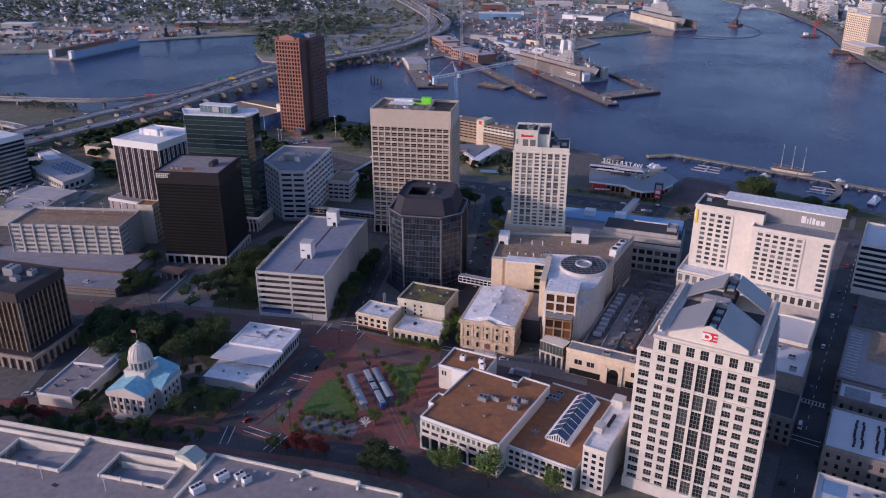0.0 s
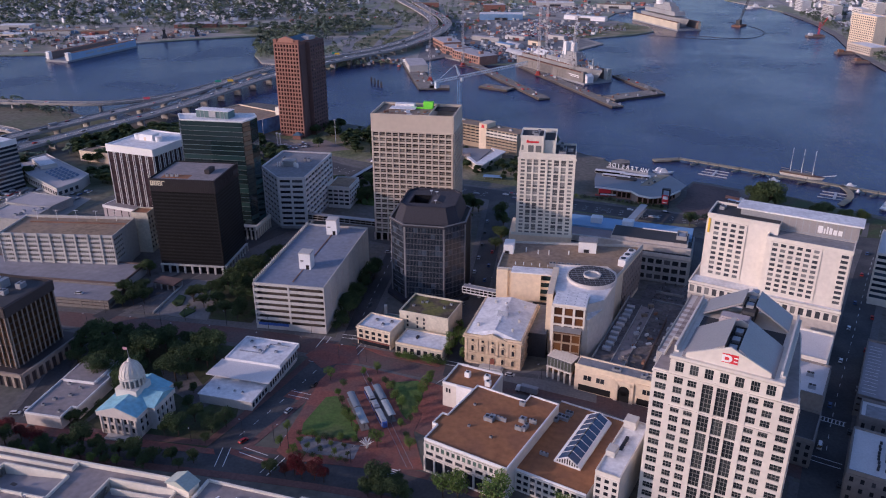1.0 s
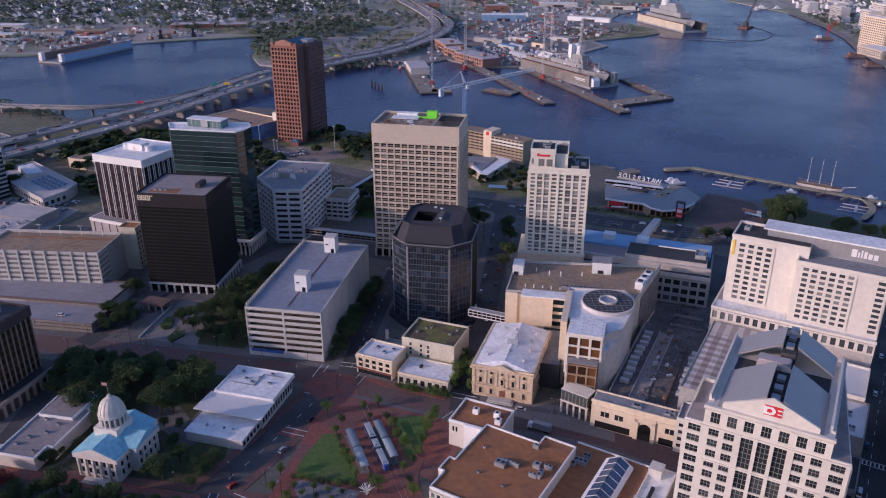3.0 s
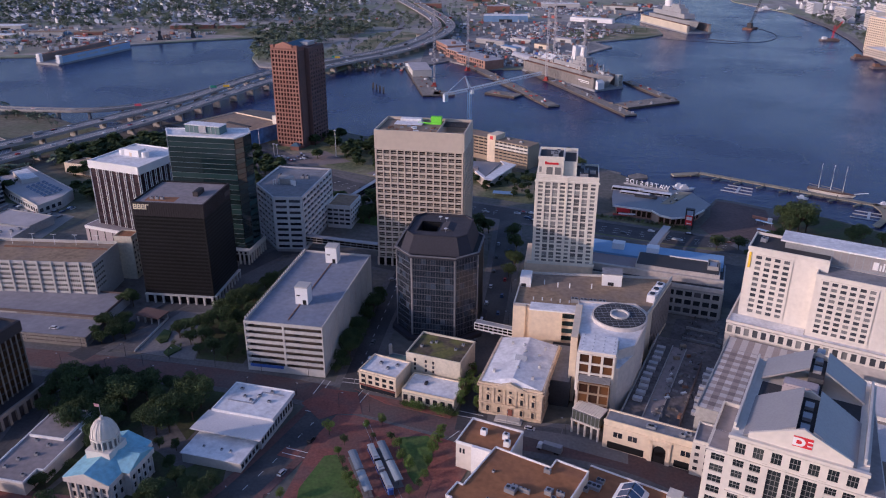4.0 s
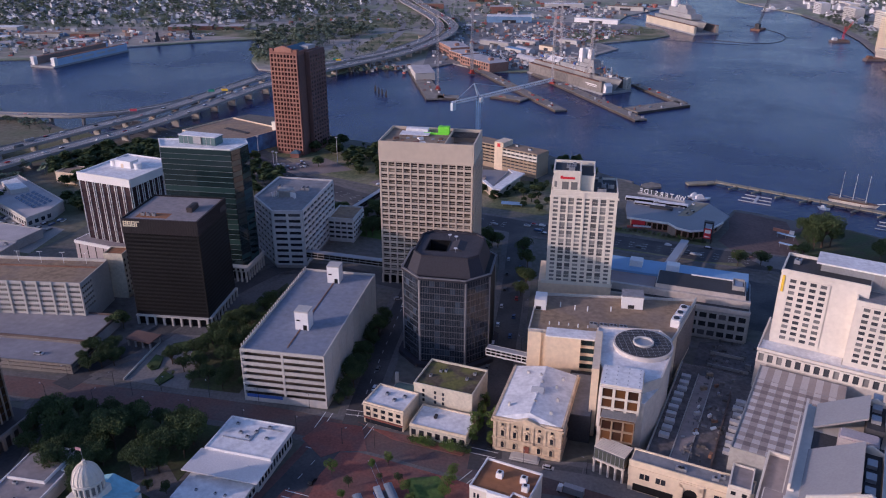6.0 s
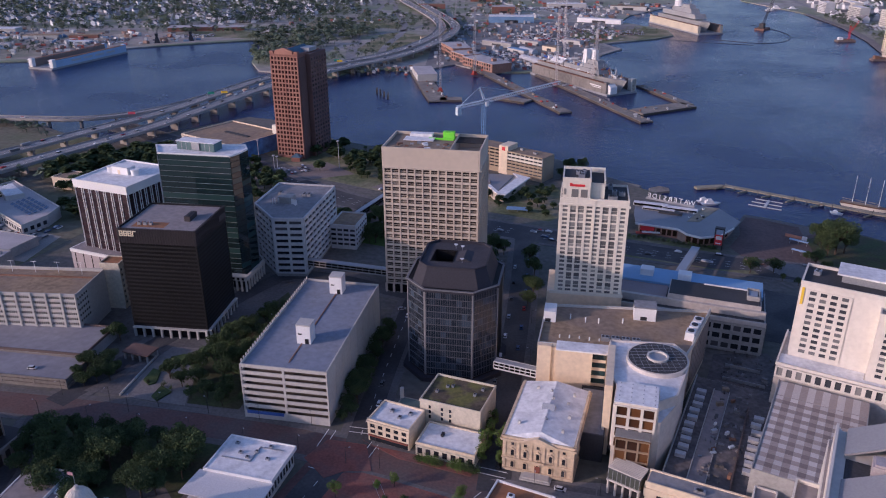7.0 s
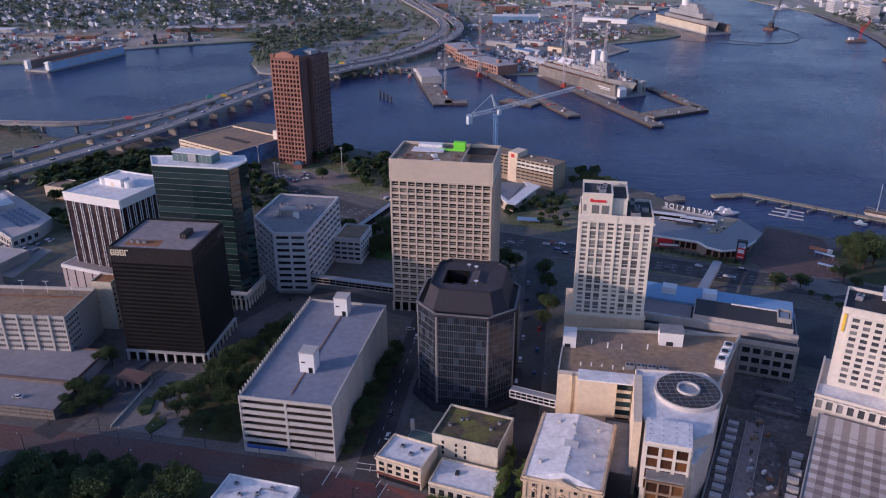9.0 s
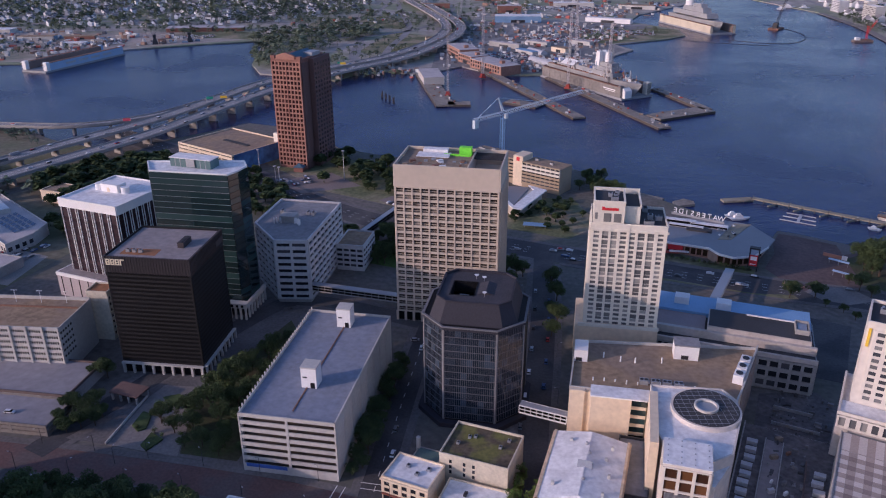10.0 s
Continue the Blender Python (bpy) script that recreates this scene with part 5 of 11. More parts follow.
def domed_hall():
    r = thing("domed_hall", -190.2, 265.4, -3, "stone hall with ribbed white dome and pale blue roof", "museum")
    w, d, h = 18, 25, 11.5
    part("body", Shape().box(-w / 2, w / 2, -d / 2, d / 2, -0.5, h), M["pale_stone"], r)
    part("transept", Shape().box(w / 2 - 0.1, w / 2 + 3, -5, 9, -0.5, h - 0.2), M["pale_stone"], r)
    t_side = (pose(w / 2 + 3, -5, 0, 0, 0, 90), 14)
    for s, cols in (("front", 5), ("right", 7), ("left", 7), ("transept", 4)):
        m, length = side(w, d, s) if s != "transept" else t_side
        facade(r, m, length, 2, 9.6, cols, 2, 0.44, 0.64, M["pale_stone"], M["glass_dark"], 0.4, 0.7)
        part("entablature", Shape().box(-0.8, length + 0.8, -1.1, 0.05, 9.6, h + 0.1, m), M["pale_stone"], r)
        cw = (length - 1.4) / cols
        for i in range(cols + 1):
            part("pilaster", Shape().box(0.7 + cw * i - 0.35, 0.7 + cw * i + 0.35, -0.75, 0.0, 0.8, 9.6, m), M["pale_stone"], r)
    part("copper_roof", Shape().gable(-10, 10, -13.6, 13.4, h + 0.1, h + 3.6), M["copper"], r, "pale blue copper roof")
    part("copper_transept", Shape().gable(-1, 13, -6, 10, h + 0.15, h + 3.3, along="x"), M["copper"], r, "pale blue copper cross roof")
    part("pediment", Shape().gable(-9.4, 9.4, -13.9, -13.5, h + 0.1, h + 3.4), M["pale_stone"], r)
    dx, cy = -1.6, 2.4
    part("dome_base", Shape().box(dx - 5.2, dx + 5.2, -3.4, 7, h, h + 5.2), M["white"], r)
    part("drum", Shape().tube(dx, cy, h + 5.2, h + 9.2, 4.6, sides=32), M["drum_shade"], r, "shaded drum windows behind columns")
    for i in range(16):
        a = 2 * math.pi * i / 16
        part("drum_column", Shape().tube(dx + 4.95 * math.cos(a), cy + 4.95 * math.sin(a), h + 5.2, h + 9.0, 0.42, sides=6), M["white"], r)
    part("drum_cornice", Shape().tube(dx, cy, h + 9.0, h + 9.7, 5.4, sides=32), M["white"], r)
    dome, segs = Shape(), 8
    for i in range(segs):
        a, b = math.pi / 2 * i / segs, math.pi / 2 * (i + 1) / segs
        dome.tube(dx, cy, h + 9.7 + 6.6 * math.sin(a), h + 9.7 + 6.6 * math.sin(b), 4.9 * math.cos(a), max(0.5, 4.9 * math.cos(b)), 32)
    part("dome", dome, M["white"], r, "ribbed white dome")
    for k in range(16):
        a = 2 * math.pi * k / 16
        rib = Shape()
        for i in range(7):
            p, q = math.pi / 2 * i / 8, math.pi / 2 * (i + 1) / 8
            rib.beam((dx + 4.95 * math.cos(p) * math.cos(a), cy + 4.95 * math.cos(p) * math.sin(a), h + 9.7 + 6.6 * math.sin(p)),
                     (dx + 4.95 * math.cos(q) * math.cos(a), cy + 4.95 * math.cos(q) * math.sin(a), h + 9.7 + 6.6 * math.sin(q)), 0.13)
        part("dome_rib", rib, M["white"], r)
    part("lantern", Shape().tube(dx, cy, h + 16.2, h + 17.6, 0.9, 0.6, 10), M["white"], r)
    part("flagpole", Shape().tube(dx, cy, h + 17.6, h + 23.0, 0.09, sides=6), M["steel"], r)
    part("flag", Shape().box(dx - 2.2, dx - 0.1, cy - 0.03, cy + 0.03, h + 21.6, h + 22.9), M["flag"], r, "small hanging flag")
    part("step", Shape().box(-6, 6, -d / 2 - 4, -d / 2 - 0.5, -0.2, 0.6).box(-5, 5, -d / 2 - 3, -d / 2 - 0.5, 0.6, 1.2), M["pale_concrete"], r)
    return r


def low_museum():
    r = thing("low_museum", -226.3, 268, 0, "low flat-roofed museum with a pale parapet", "building")
    ring = [(-9.5, -15.5), (8, -16), (8, -8), (11, -8), (11, 18), (8.5, 18), (8.5, 30), (-10.5, 30)]
    h = 5.8
    part("body", Shape().prism(ring, -0.5, h), M["pale_stone"], r)
    part("roof", Shape().prism([(x * 0.98, y * 0.98) for x, y in ring], h, h + 0.12), M["roof_mauve"], r)
    lip = Shape()
    for m, length in ring_frames(ring):
        lip.box(0, length, -0.12, 0.35, h - 0.3, h + 0.7, m)
    part("parapet", lip, M["white_paint"], r)
    part("upper_roof", Shape().box(-8.5, 7, 10, 28, h + 0.1, h + 1.2), M["roof_mauve"], r)
    part("upper_edge", Shape().box(-8.7, 7.2, 9.7, 10, h + 0.1, h + 1.5).box(7, 7.3, 10, 28, h + 0.1, h + 1.5), M["white_paint"], r)
    for x, y in ((-5, -9), (-3, -4), (2, 0), (3, 6), (5, -12), (-4, 8)):
        hvac(lift(r, x, y, h + 0.12 if y < 10 else h + 1.2), 1.6, 1.3, 0.9, M["steel"])
    return r


def white_pavilion():
    r = thing("visitor_hall", -155, 309.5, -4, "low white visitor hall with a stepped pale roof", "building")
    part("body", Shape().box(-14, 14, -13, 16, -0.5, 7.2), M["pale_concrete"], r)
    part("upper_roof", Shape().box(-13, 15, -4, 17, 7.4, 9.0), M["roof_white"], r)
    part("upper_edge", Shape().box(-13.3, 15.3, -4.2, -3.7, 7.5, 9.4).box(-13.3, -12.8, -3.7, 17.2, 7.5, 9.4).box(14.8, 15.3, -3.7, 17.2, 7.5, 9.4).box(-12.8, 14.8, 16.8, 17.2, 7.5, 9.5), M["white_paint"], r)
    part("lower_roof", Shape().add([(-16, -17, 7.3), (16, -17, 7.3), (16, -3.7, 7.7), (-15, -3.7, 7.7), (-16, -17, 7.8), (16, -17, 7.8), (16, -3.7, 8.2), (-15, -3.7, 8.2)],
                                   [(0, 3, 2, 1), (4, 5, 6, 7), (0, 1, 5, 4), (1, 2, 6, 5), (2, 3, 7, 6), (3, 0, 4, 7)]), M["roof_pale"], r)
    part("front_wing", Shape().box(-13, 13, -28.5, -13, -0.5, 4.6), M["pale_concrete"], r)
    part("front_wing_roof", Shape().box(-13.4, 13.4, -28.9, -13, 4.6, 5.0), M["roof_white"], r)
    facade(r, pose(-14, -13, 0), 28, 5.2, 7.1, 12, 1, 0.84, 0.8, M["dark_metal"], M["glass_dark"], 0.2)
    facade(r, pose(14, -13, 0, 0, 0, 90), 29, 1, 6.8, 12, 1, 0.7, 0.6, M["pale_concrete"], M["glass_dark"], 0.3)
    facade(r, pose(13, -28.5, 0, 0, 0, 90), 15, 0.8, 4.2, 5, 1, 0.7, 0.7, M["pale_concrete"], M["glass_dark"], 0.3)
    for x, y in ((-4, 8), (2, 10), (8, 7), (-8, 13), (6, 14), (0, 6)):
        hvac(lift(r, x, y, 9.0), 1.6, 1.2, 0.8, M["steel"])
    for x0, y0, x1, y1 in ((-10, 4, 2, 4), (2, 4, 2, 13), (2, 13, 12, 13)):
        part("roof_duct", Shape().beam((x0, y0, 9.2), (x1, y1, 9.2), 0.2), M["steel"], r)
    for x in (-6, 2, 6):
        hvac(lift(r, x, -23, 5.0), 0.9, 1.1, 0.6, M["steel"])
    return r


def market_hall():
    r = thing("market_hall", -35.1, 272.7, -20, "white three-storey hall with a brown gravel roof", "building")
    w, d, h = 36, 48, 15
    ring = [(-18, -24), (18, -24), (18, 24), (5, 24), (5, 19), (-18, 19), (-18, -6), (-20.5, -6), (-20.5, -14), (-18, -14)]
    part("body", Shape().prism(ring, -0.5, h - 0.3), M["white"], r)
    part("roof", Shape().prism([(x * 0.99, y * 0.99) for x, y in ring], h - 0.3, h), M["roof_brown"], r)
    lip = Shape()
    for m, length in ring_frames(ring):
        lip.box(0, length, -0.1, 0.35, h - 0.4, h + 0.7, m)
    part("parapet", lip, M["white_paint"], r)
    m, length = side(w, d, "front")
    facade(r, m, length, 10.6, 14.0, 15, 1, 0.62, 0.62, M["white"], M["green_pane"], 0.4, 0.4)
    facade(r, m, length, 7.4, 10.6, 8, 1, 0.74, 0.5, M["white"], M["glass_dark"], 0.4, 0.4)
    facade(r, m, length, 0.0, 7.4, 8, 1, 0.82, 0.84, M["white"], M["glass_dark"], 0.7, 0.4)
    for x, y, a, b in ((-2, 0, 4, 3), (1, 2, 7, 0.8), (10, 6, 2.6, 2.6), (13, 2, 1.6, 4), (11, 0, 3, 1), (14, 7, 3, 1.2), (5, 16, 2.5, 1.4), (-12, 6, 1, 1), (-7, -8, 1, 1), (4, -10, 1, 1)):
        hvac(lift(r, x, y, h, 0), a, b, 1.8 if a > 1 else 0.8, M["steel"])
    a = block("hall_annex", -49, 306.5, -14, 22, 17, 12, "white annex with a brown roof and small arched windows", M["white"], M["roof_brown"], M["white_paint"], parapet=0.8)
    for x in (-9, -7.6, 4.5, 6, 7.5):
        part("window", Shape().box(x - 0.4, x + 0.4, -8.6, -8.4, 7.6, 9.8), M["glass_dark"], a)
    part("screen_wall", Shape().box(-4, 11, -9.5, -8.6, -0.3, 12.8), M["white_paint"], a)
    for x, y in ((-3, 1), (6, 2), (8, -2)):
        hvac(lift(a, x, y, 11.95), 2.4, 2.2, 2.4, M["white_paint"])
    # the lower hall with its glazed ridge
    b = thing("arcade_hall", -3.2, 270.5, -20, "white hall with brown roof and a long glazed ridge", "building")
    w, d, h = 31, 50, 10
    part("body", Shape().box(-w / 2, w / 2, -d / 2, d / 2, -0.5, h - 0.3), M["white"], b)
    part("roof", Shape().box(-w / 2 + 0.1, w / 2 - 0.1, -d / 2 + 0.1, d / 2 - 0.1, h - 0.3, h), M["roof_brown"], b)
    part("parapet", Shape().box(-w / 2, w / 2, -d / 2 - 0.1, -d / 2 + 0.3, h - 0.4, h + 0.4), M["white_paint"], b)
    part("parapet", Shape().box(-w / 2, w / 2, d / 2 - 0.3, d / 2 + 0.1, h - 0.4, h + 0.6), M["white_paint"], b)
    m, length = side(w, d, "front")
    facade(b, m, length, 0.6, 9.4, 11, 3, 0.72, 0.6, M["white"], M["glass_dark"], 0.5, 0.4)
    s = thing("glazed_ridge", 0, 0, 0, "long pitched skylight with blue glass and white frame", "skylight")
    s.matrix_basis = lift(b, 3.2, 3.5, h)
    part("kerb", Shape().box(-5.4, 5.4, -17, 17, 0, 0.9), M["white_paint"], s)
    part("gable_wall", Shape().gable(-5.3, 5.3, -17, -16.7, 0.9, 4.3), M["white_paint"], s)
    for i in range(9):
        part("gable_slot", Shape().box(-4.2 + i, -3.7 + i, -17.1, -16.95, 0.9, 1.4 + 2.2 * (1 - abs(i - 4) / 4.5)), M["black"], s)
    part("gable_wall", Shape().gable(-5.3, 5.3, 16.7, 17, 0.9, 4.3), M["white_paint"], s)
    for sx in (-1, 1):
        for i in range(8):
            ya, yb = -16.5 + i * 4.12, -16.5 + (i + 1) * 4.12 - 0.3
            v = [(sx * 3.9, ya, 1.9), (sx * 3.9, yb, 1.9), (sx * 0.2, yb, 4.2), (sx * 0.2, ya, 4.2)]
            part("pane", Shape().add(v + [(x, y, z - 0.1) for x, y, z in v], [(0, 1, 2, 3), (7, 6, 5, 4), (0, 4, 5, 1), (1, 5, 6, 2), (2, 6, 7, 3), (3, 7, 4, 0)] if sx > 0 else [(3, 2, 1, 0), (4, 5, 6, 7), (1, 5, 4, 0), (2, 6, 5, 1), (3, 7, 6, 2), (0, 4, 7, 3)]), M["blue_glass"], s)
            part("rafter", Shape().beam((sx * 5.3, yb + 0.15, 0.98), (sx * 0.1, yb + 0.15, 4.28), 0.12), M["white_paint"], s)
        v = [(sx * 5.4, -17, 0.9), (sx * 5.4, 17, 0.9), (sx * 3.9, 17, 1.9), (sx * 3.9, -17, 1.9)]
        part("eave_panel", Shape().add(v + [(x, y, z - 0.12) for x, y, z in v], [(0, 1, 2, 3), (7, 6, 5, 4), (0, 4, 5, 1), (1, 5, 6, 2), (2, 6, 7, 3), (3, 7, 4, 0)] if sx > 0 else [(3, 2, 1, 0), (4, 5, 6, 7), (1, 5, 4, 0), (2, 6, 5, 1), (3, 7, 6, 2), (0, 4, 7, 3)]), M["white_paint"], s)
    for x, y, aa, bb in ((-10, 14, 5, 3), (-9, 18, 3, 2), (-12, 11, 2, 2), (4, 22, 3, 1.4), (-7, -12, 3.4, 1)):
        hvac(lift(b, x, y, h), aa, bb, 1.4, M["steel"])
    c = block("corner_block", 15.5, 259, -19, 9, 36, 20, "narrow white corner building with paired windows", M["white"], M["roof_white"], parapet=0.6)
    facade(c, side(9, 36, "front")[0], 9, 2, 18.6, 3, 6, 0.56, 0.6, M["white"], M["glass_dark"], 0.35)
    part("roof_room", Shape().box(-4.2, 0.5, 12, 17, 20, 23.4), M["pale_concrete"], c)
    part("roof_room", Shape().box(-4.4, -1, -8, -3, 20, 22.6), M["pale_concrete"], c)
    for y in (-1, 2, 5):
        hvac(lift(c, -0.5, y, 19.95), 1.2, 2.4, 1.0, M["dark_metal"])
    return r


def deck_hall():
    r = thing("deck_hall", 21.5, 318.5, -15, "tan deck building with a wide arched entrance", "building")
    part("body", Shape().box(-27, 17, 0, 8, -0.5, 13), M["tan"], r)
    part("body", Shape().box(-23.5, 10.5, 8, 88, -0.5, 8.5), M["concrete"], r)
    part("roof", Shape().box(-26.6, 16.6, 0.4, 7.6, 13, 13.15), M["roof_grey"], r)
    part("parapet", Shape().box(-27.2, 17.2, -0.3, 0.3, 12.6, 14.0).box(-27.2, 17.2, 7.6, 8.2, 12.6, 13.7), M["tan"], r)
    part("deck", Shape().box(-23.2, 10.2, 8.3, 87.7, 8.5, 8.65), M["asphalt_worn"], r, "worn asphalt roof deck")
    part("side_parapet", Shape().box(-23.7, -23.2, 8, 88, 8, 9.8), M["concrete"], r)
    m = pose(-27, 0, 0)
    part("entrance", Shape().box(20.5, 25.5, -0.25, -0.02, 0, 5.4, m).tube(23, 0, 0.02, 0.25, 2.5, sides=16, m=m @ pose(0, 0, 5.4, 90)), M["black"], r, "dark arched entrance")
    part("entrance_frame", Shape().box(18.6, 20.3, -0.8, 0.02, 0, 10, m).box(25.7, 27.4, -0.8, 0.02, 0, 10, m).box(18.6, 27.4, -0.8, 0.02, 8.6, 10.6, m), M["tan"], r)
    for x0, x1 in ((2, 17), (29, 43)):
        part("garage_opening", Shape().box(x0, x1, -0.12, -0.02, 0.4, 3.6, m), M["black"], r, "dark garage opening")
        for k in range(2):
            x = x0 + 2.2 + k * 6.0
            part("window", Shape().box(x, x + 3.6, -0.14, -0.02, 6.4, 8.8, m), M["glass_dark"], r)
            part("glazing_bar", Shape().box(x + 1.7, x + 1.9, -0.24, -0.1, 6.4, 8.8, m), M["tan"], r)
    part("string_course", Shape().box(0, 44, -0.4, 0.02, 10.6, 11.1, m), M["tan"], r)
    rnd = random.Random(12)
    for k, (x, n) in enumerate(((-19.5, 10), (5.2, 8))):
        for i in range(n):
            b = tagged(new("roof_box"), "pale metal box unit standing in a row on a deck", "roof unit", "box units on the deck")
            b.matrix_basis = lift(r, x + rnd.uniform(-0.4, 0.4), 27 + i * 5.3, 8.65)
            part("casing", Shape().box(-2.0, 2.0, -1.2, 1.2, 0.1, 1.7), M["pale_metal"], b)
            part("foot", Shape().box(-1.8, 1.8, -0.9, 0.9, 0, 0.1), M["dark_metal"], b)
    part("deck_kerb", Shape().box(-14.9, -14.5, 10, 80, 8.6, 9.5), M["concrete"], r)
    part("deck_kerb", Shape().box(-8.4, -8.0, 10, 80, 8.6, 9.2), M["concrete"], r)
    part("deck_strip", Shape().box(-14.4, -8.5, 12, 80, 8.66, 8.7), M["roof_mauve"], r, "paler worn strip along a deck")
    part("deck_wall", Shape().box(0.2, 0.7, 10, 70, 8.6, 10.4), M["dark_brick"], r)
    for i in range(16):
        s = rnd.uniform(0.5, 1.5)
        single("deck_clutter", Shape().box(-s, s, -s * 0.5, s * 0.5, 0, rnd.uniform(0.5, 1.8)), rnd.choice([M["pale_metal"], M["rust"], M["steel"], M["white_paint"], M["wood"]]),
               "loose building material on a worn deck", "building material", lift(r, rnd.uniform(-13, 0), rnd.uniform(10, 82), 8.65, rnd.uniform(0, 90)), "materials on the deck")
    for i in range(7):
        hvac(lift(r, rnd.uniform(-14, 14), rnd.uniform(2, 6), 13.15), 2.6, 1.6, 1.2, M["steel"])
    # chequered terrace between the deck and the hotel
    b = block("small_block", 34.5, 320, -15, 7.5, 13, 16, "small white block with a row of windows beside the terrace", M["white"], M["roof_mauve"], parapet=0.7)
    facade(b, side(7.5, 13, "front")[0], 7.5, 2, 15.2, 2, 4, 0.45, 0.5, M["white"], M["glass_dark"], 0.3)
    facade(b, side(7.5, 13, "left")[0], 13, 2, 15.2, 4, 4, 0.45, 0.5, M["white"], M["glass_dark"], 0.3)
    t = thing("terrace", 31.2, 329.5, -18.4, "paved terrace in brown and pale chequers", "terrace")
    part("slab", Shape().box(0, 34, 0, 65, -0.5, 22), M["concrete"], t)
    part("band", Shape().box(0.2, 33.8, 53.2, 64.8, 22, 22.1), M["brown_paving"], t)
    for i in range(6):
        part("paving_strip", Shape().box(0.5 + i * 5.5, 3.22 + i * 5.5, 53.4, 64.6, 22.1, 22.13), M["pale_paving"], t)
    tile = {}
    for k, mm in enumerate((M["brown_paving"], M["pale_paving"], M["dark_paving"])):
        tile[k] = Shape().box(0.03, 2.72, 0.03, 2.72, 0, 0.12).mesh("paving_slab", mm)
    for i in range(12):
        for j in range(19):
            part("paving_slab", tile[(1, 0, 0, 2)[i % 2 + 2 * (j % 2)]], None, t, "", pose(0.5 + i * 2.75, 0.6 + j * 2.75, 22))
    part("terrace_wall", Shape().box(-0.4, -0.02, 0, 65, -0.3, 22.5), M["concrete"], t)
    return r


def convention_hall():
    r = thing("convention_hall", 19.3, 474.2, -9, "white convention hall with black and blue roofs", "building")
    w, d, h = 81, 40, 17
    part("body", Shape().box(-w / 2, w / 2, -d / 2, d / 2, -0.5, h), M["concrete"], r)
    facade(r, pose(-w / 2 + 42, -d / 2, 0), 39, 1.0, 16, 8, 3, 0.74, 0.62, M["concrete"], M["glass_dark"], 0.9, 0.6)
    facade(r, pose(-w / 2, -d / 2, 0), 42, 12, 16.4, 14, 1, 0.6, 0.62, M["concrete"], M["glass_dark"], 0.5)
    facade(r, pose(w / 2, -d / 2, 0, 0, 0, 90), 40, 1, 16, 6, 2, 0.6, 0.6, M["concrete"], M["glass_dark"], 0.6)
    part("roof", Shape().box(-w / 2 + 0.3, w / 2 - 0.3, -d / 2 + 0.3, d / 2 - 0.3, h, h + 0.2), M["roof_dark"], r)
    part("parapet", Shape().box(-w / 2 - 0.4, w / 2 + 0.4, -d / 2 - 0.6, -d / 2 + 0.4, h - 0.4, h + 1.6), M["podium_stone"], r)
    part("band_wall", Shape().box(-w / 2, w / 2, -d / 2 + 6, -d / 2 + 8, h, h + 4), M["podium_stone"], r)
    part("black_roof", Shape().box(-7, 38, -d / 2 + 8, 6, h, h + 6.2), M["podium_stone"], r)
    part("black_roof_sheet", Shape().box(-6.5, 37.5, -d / 2 + 8.5, 5.5, h + 6.2, h + 6.4), M["roof_dark"], r, "flat black roof sheet")
    part("roof_line", Shape().box(10, 34, 4.2, 4.8, h + 6.4, h + 7), M["white_paint"], r)
    part("blue_roof", Shape().box(-w / 2, w / 2 - 1, 7.6, d / 2 + 6, h, h + 2.4), M["sky_blue"], r, "pale blue roof strip")
    part("terrace", Shape().box(-w / 2 + 3, -8, -d / 2 + 9, 7.5, h + 0.2, h + 1.2), M["pink_deck"], r)
    for k in range(2):
        part("roof_house", Shape().box(-24 + k * 20, -17 + k * 20, 14, 20, h + 2.4, h + 6), M["white_paint"], r)
    p = thing("roof_plant_room", 0, 0, 0, "open plant enclosure on a black roof", "plant room")
    p.matrix_basis = lift(r, 34, -2, h + 6.4)
    part("frame", Shape().box(-3, 3, -5, -4.6, 0, 2.4).box(-3, 3, 4.6, 5, 0, 2.4).box(-3, -2.6, -4.6, 4.6, 0, 2.4).box(2.6, 3, -4.6, 4.6, 0, 2.4), M["concrete"], p)
    part("unit", Shape().box(-2, 2, -3.4, 3.4, 0, 1.8), M["steel"], p)
    # raised walkway towards the river hall
    b = thing("footbridge", 22, 522, 0, "covered grey footbridge to the river hall", "bridge")
    part("deck", Shape().box(-2.2, 2.2, -24, 44, 5.0, 5.6, pose(0, 0, 0, 0, 0, -18)), M["concrete"], b)
    part("roof", Shape().box(-2.5, 2.5, -24, 44, 8.4, 8.8, pose(0, 0, 0, 0, 0, -18)), M["steel"], b)
    for y in (-20, 0, 20, 40):
        part("pier", Shape().box(-0.7, 0.7, y - 0.7, y + 0.7, -0.4, 5.0, pose(0, 0, 0, 0, 0, -18)), M["concrete"], b)
        for x in (-2.2, 2.2):
            part("post", Shape().box(x - 0.12, x + 0.12, y - 0.12, y + 0.12, 5.6, 8.4, pose(0, 0, 0, 0, 0, -18)), M["steel"], b)


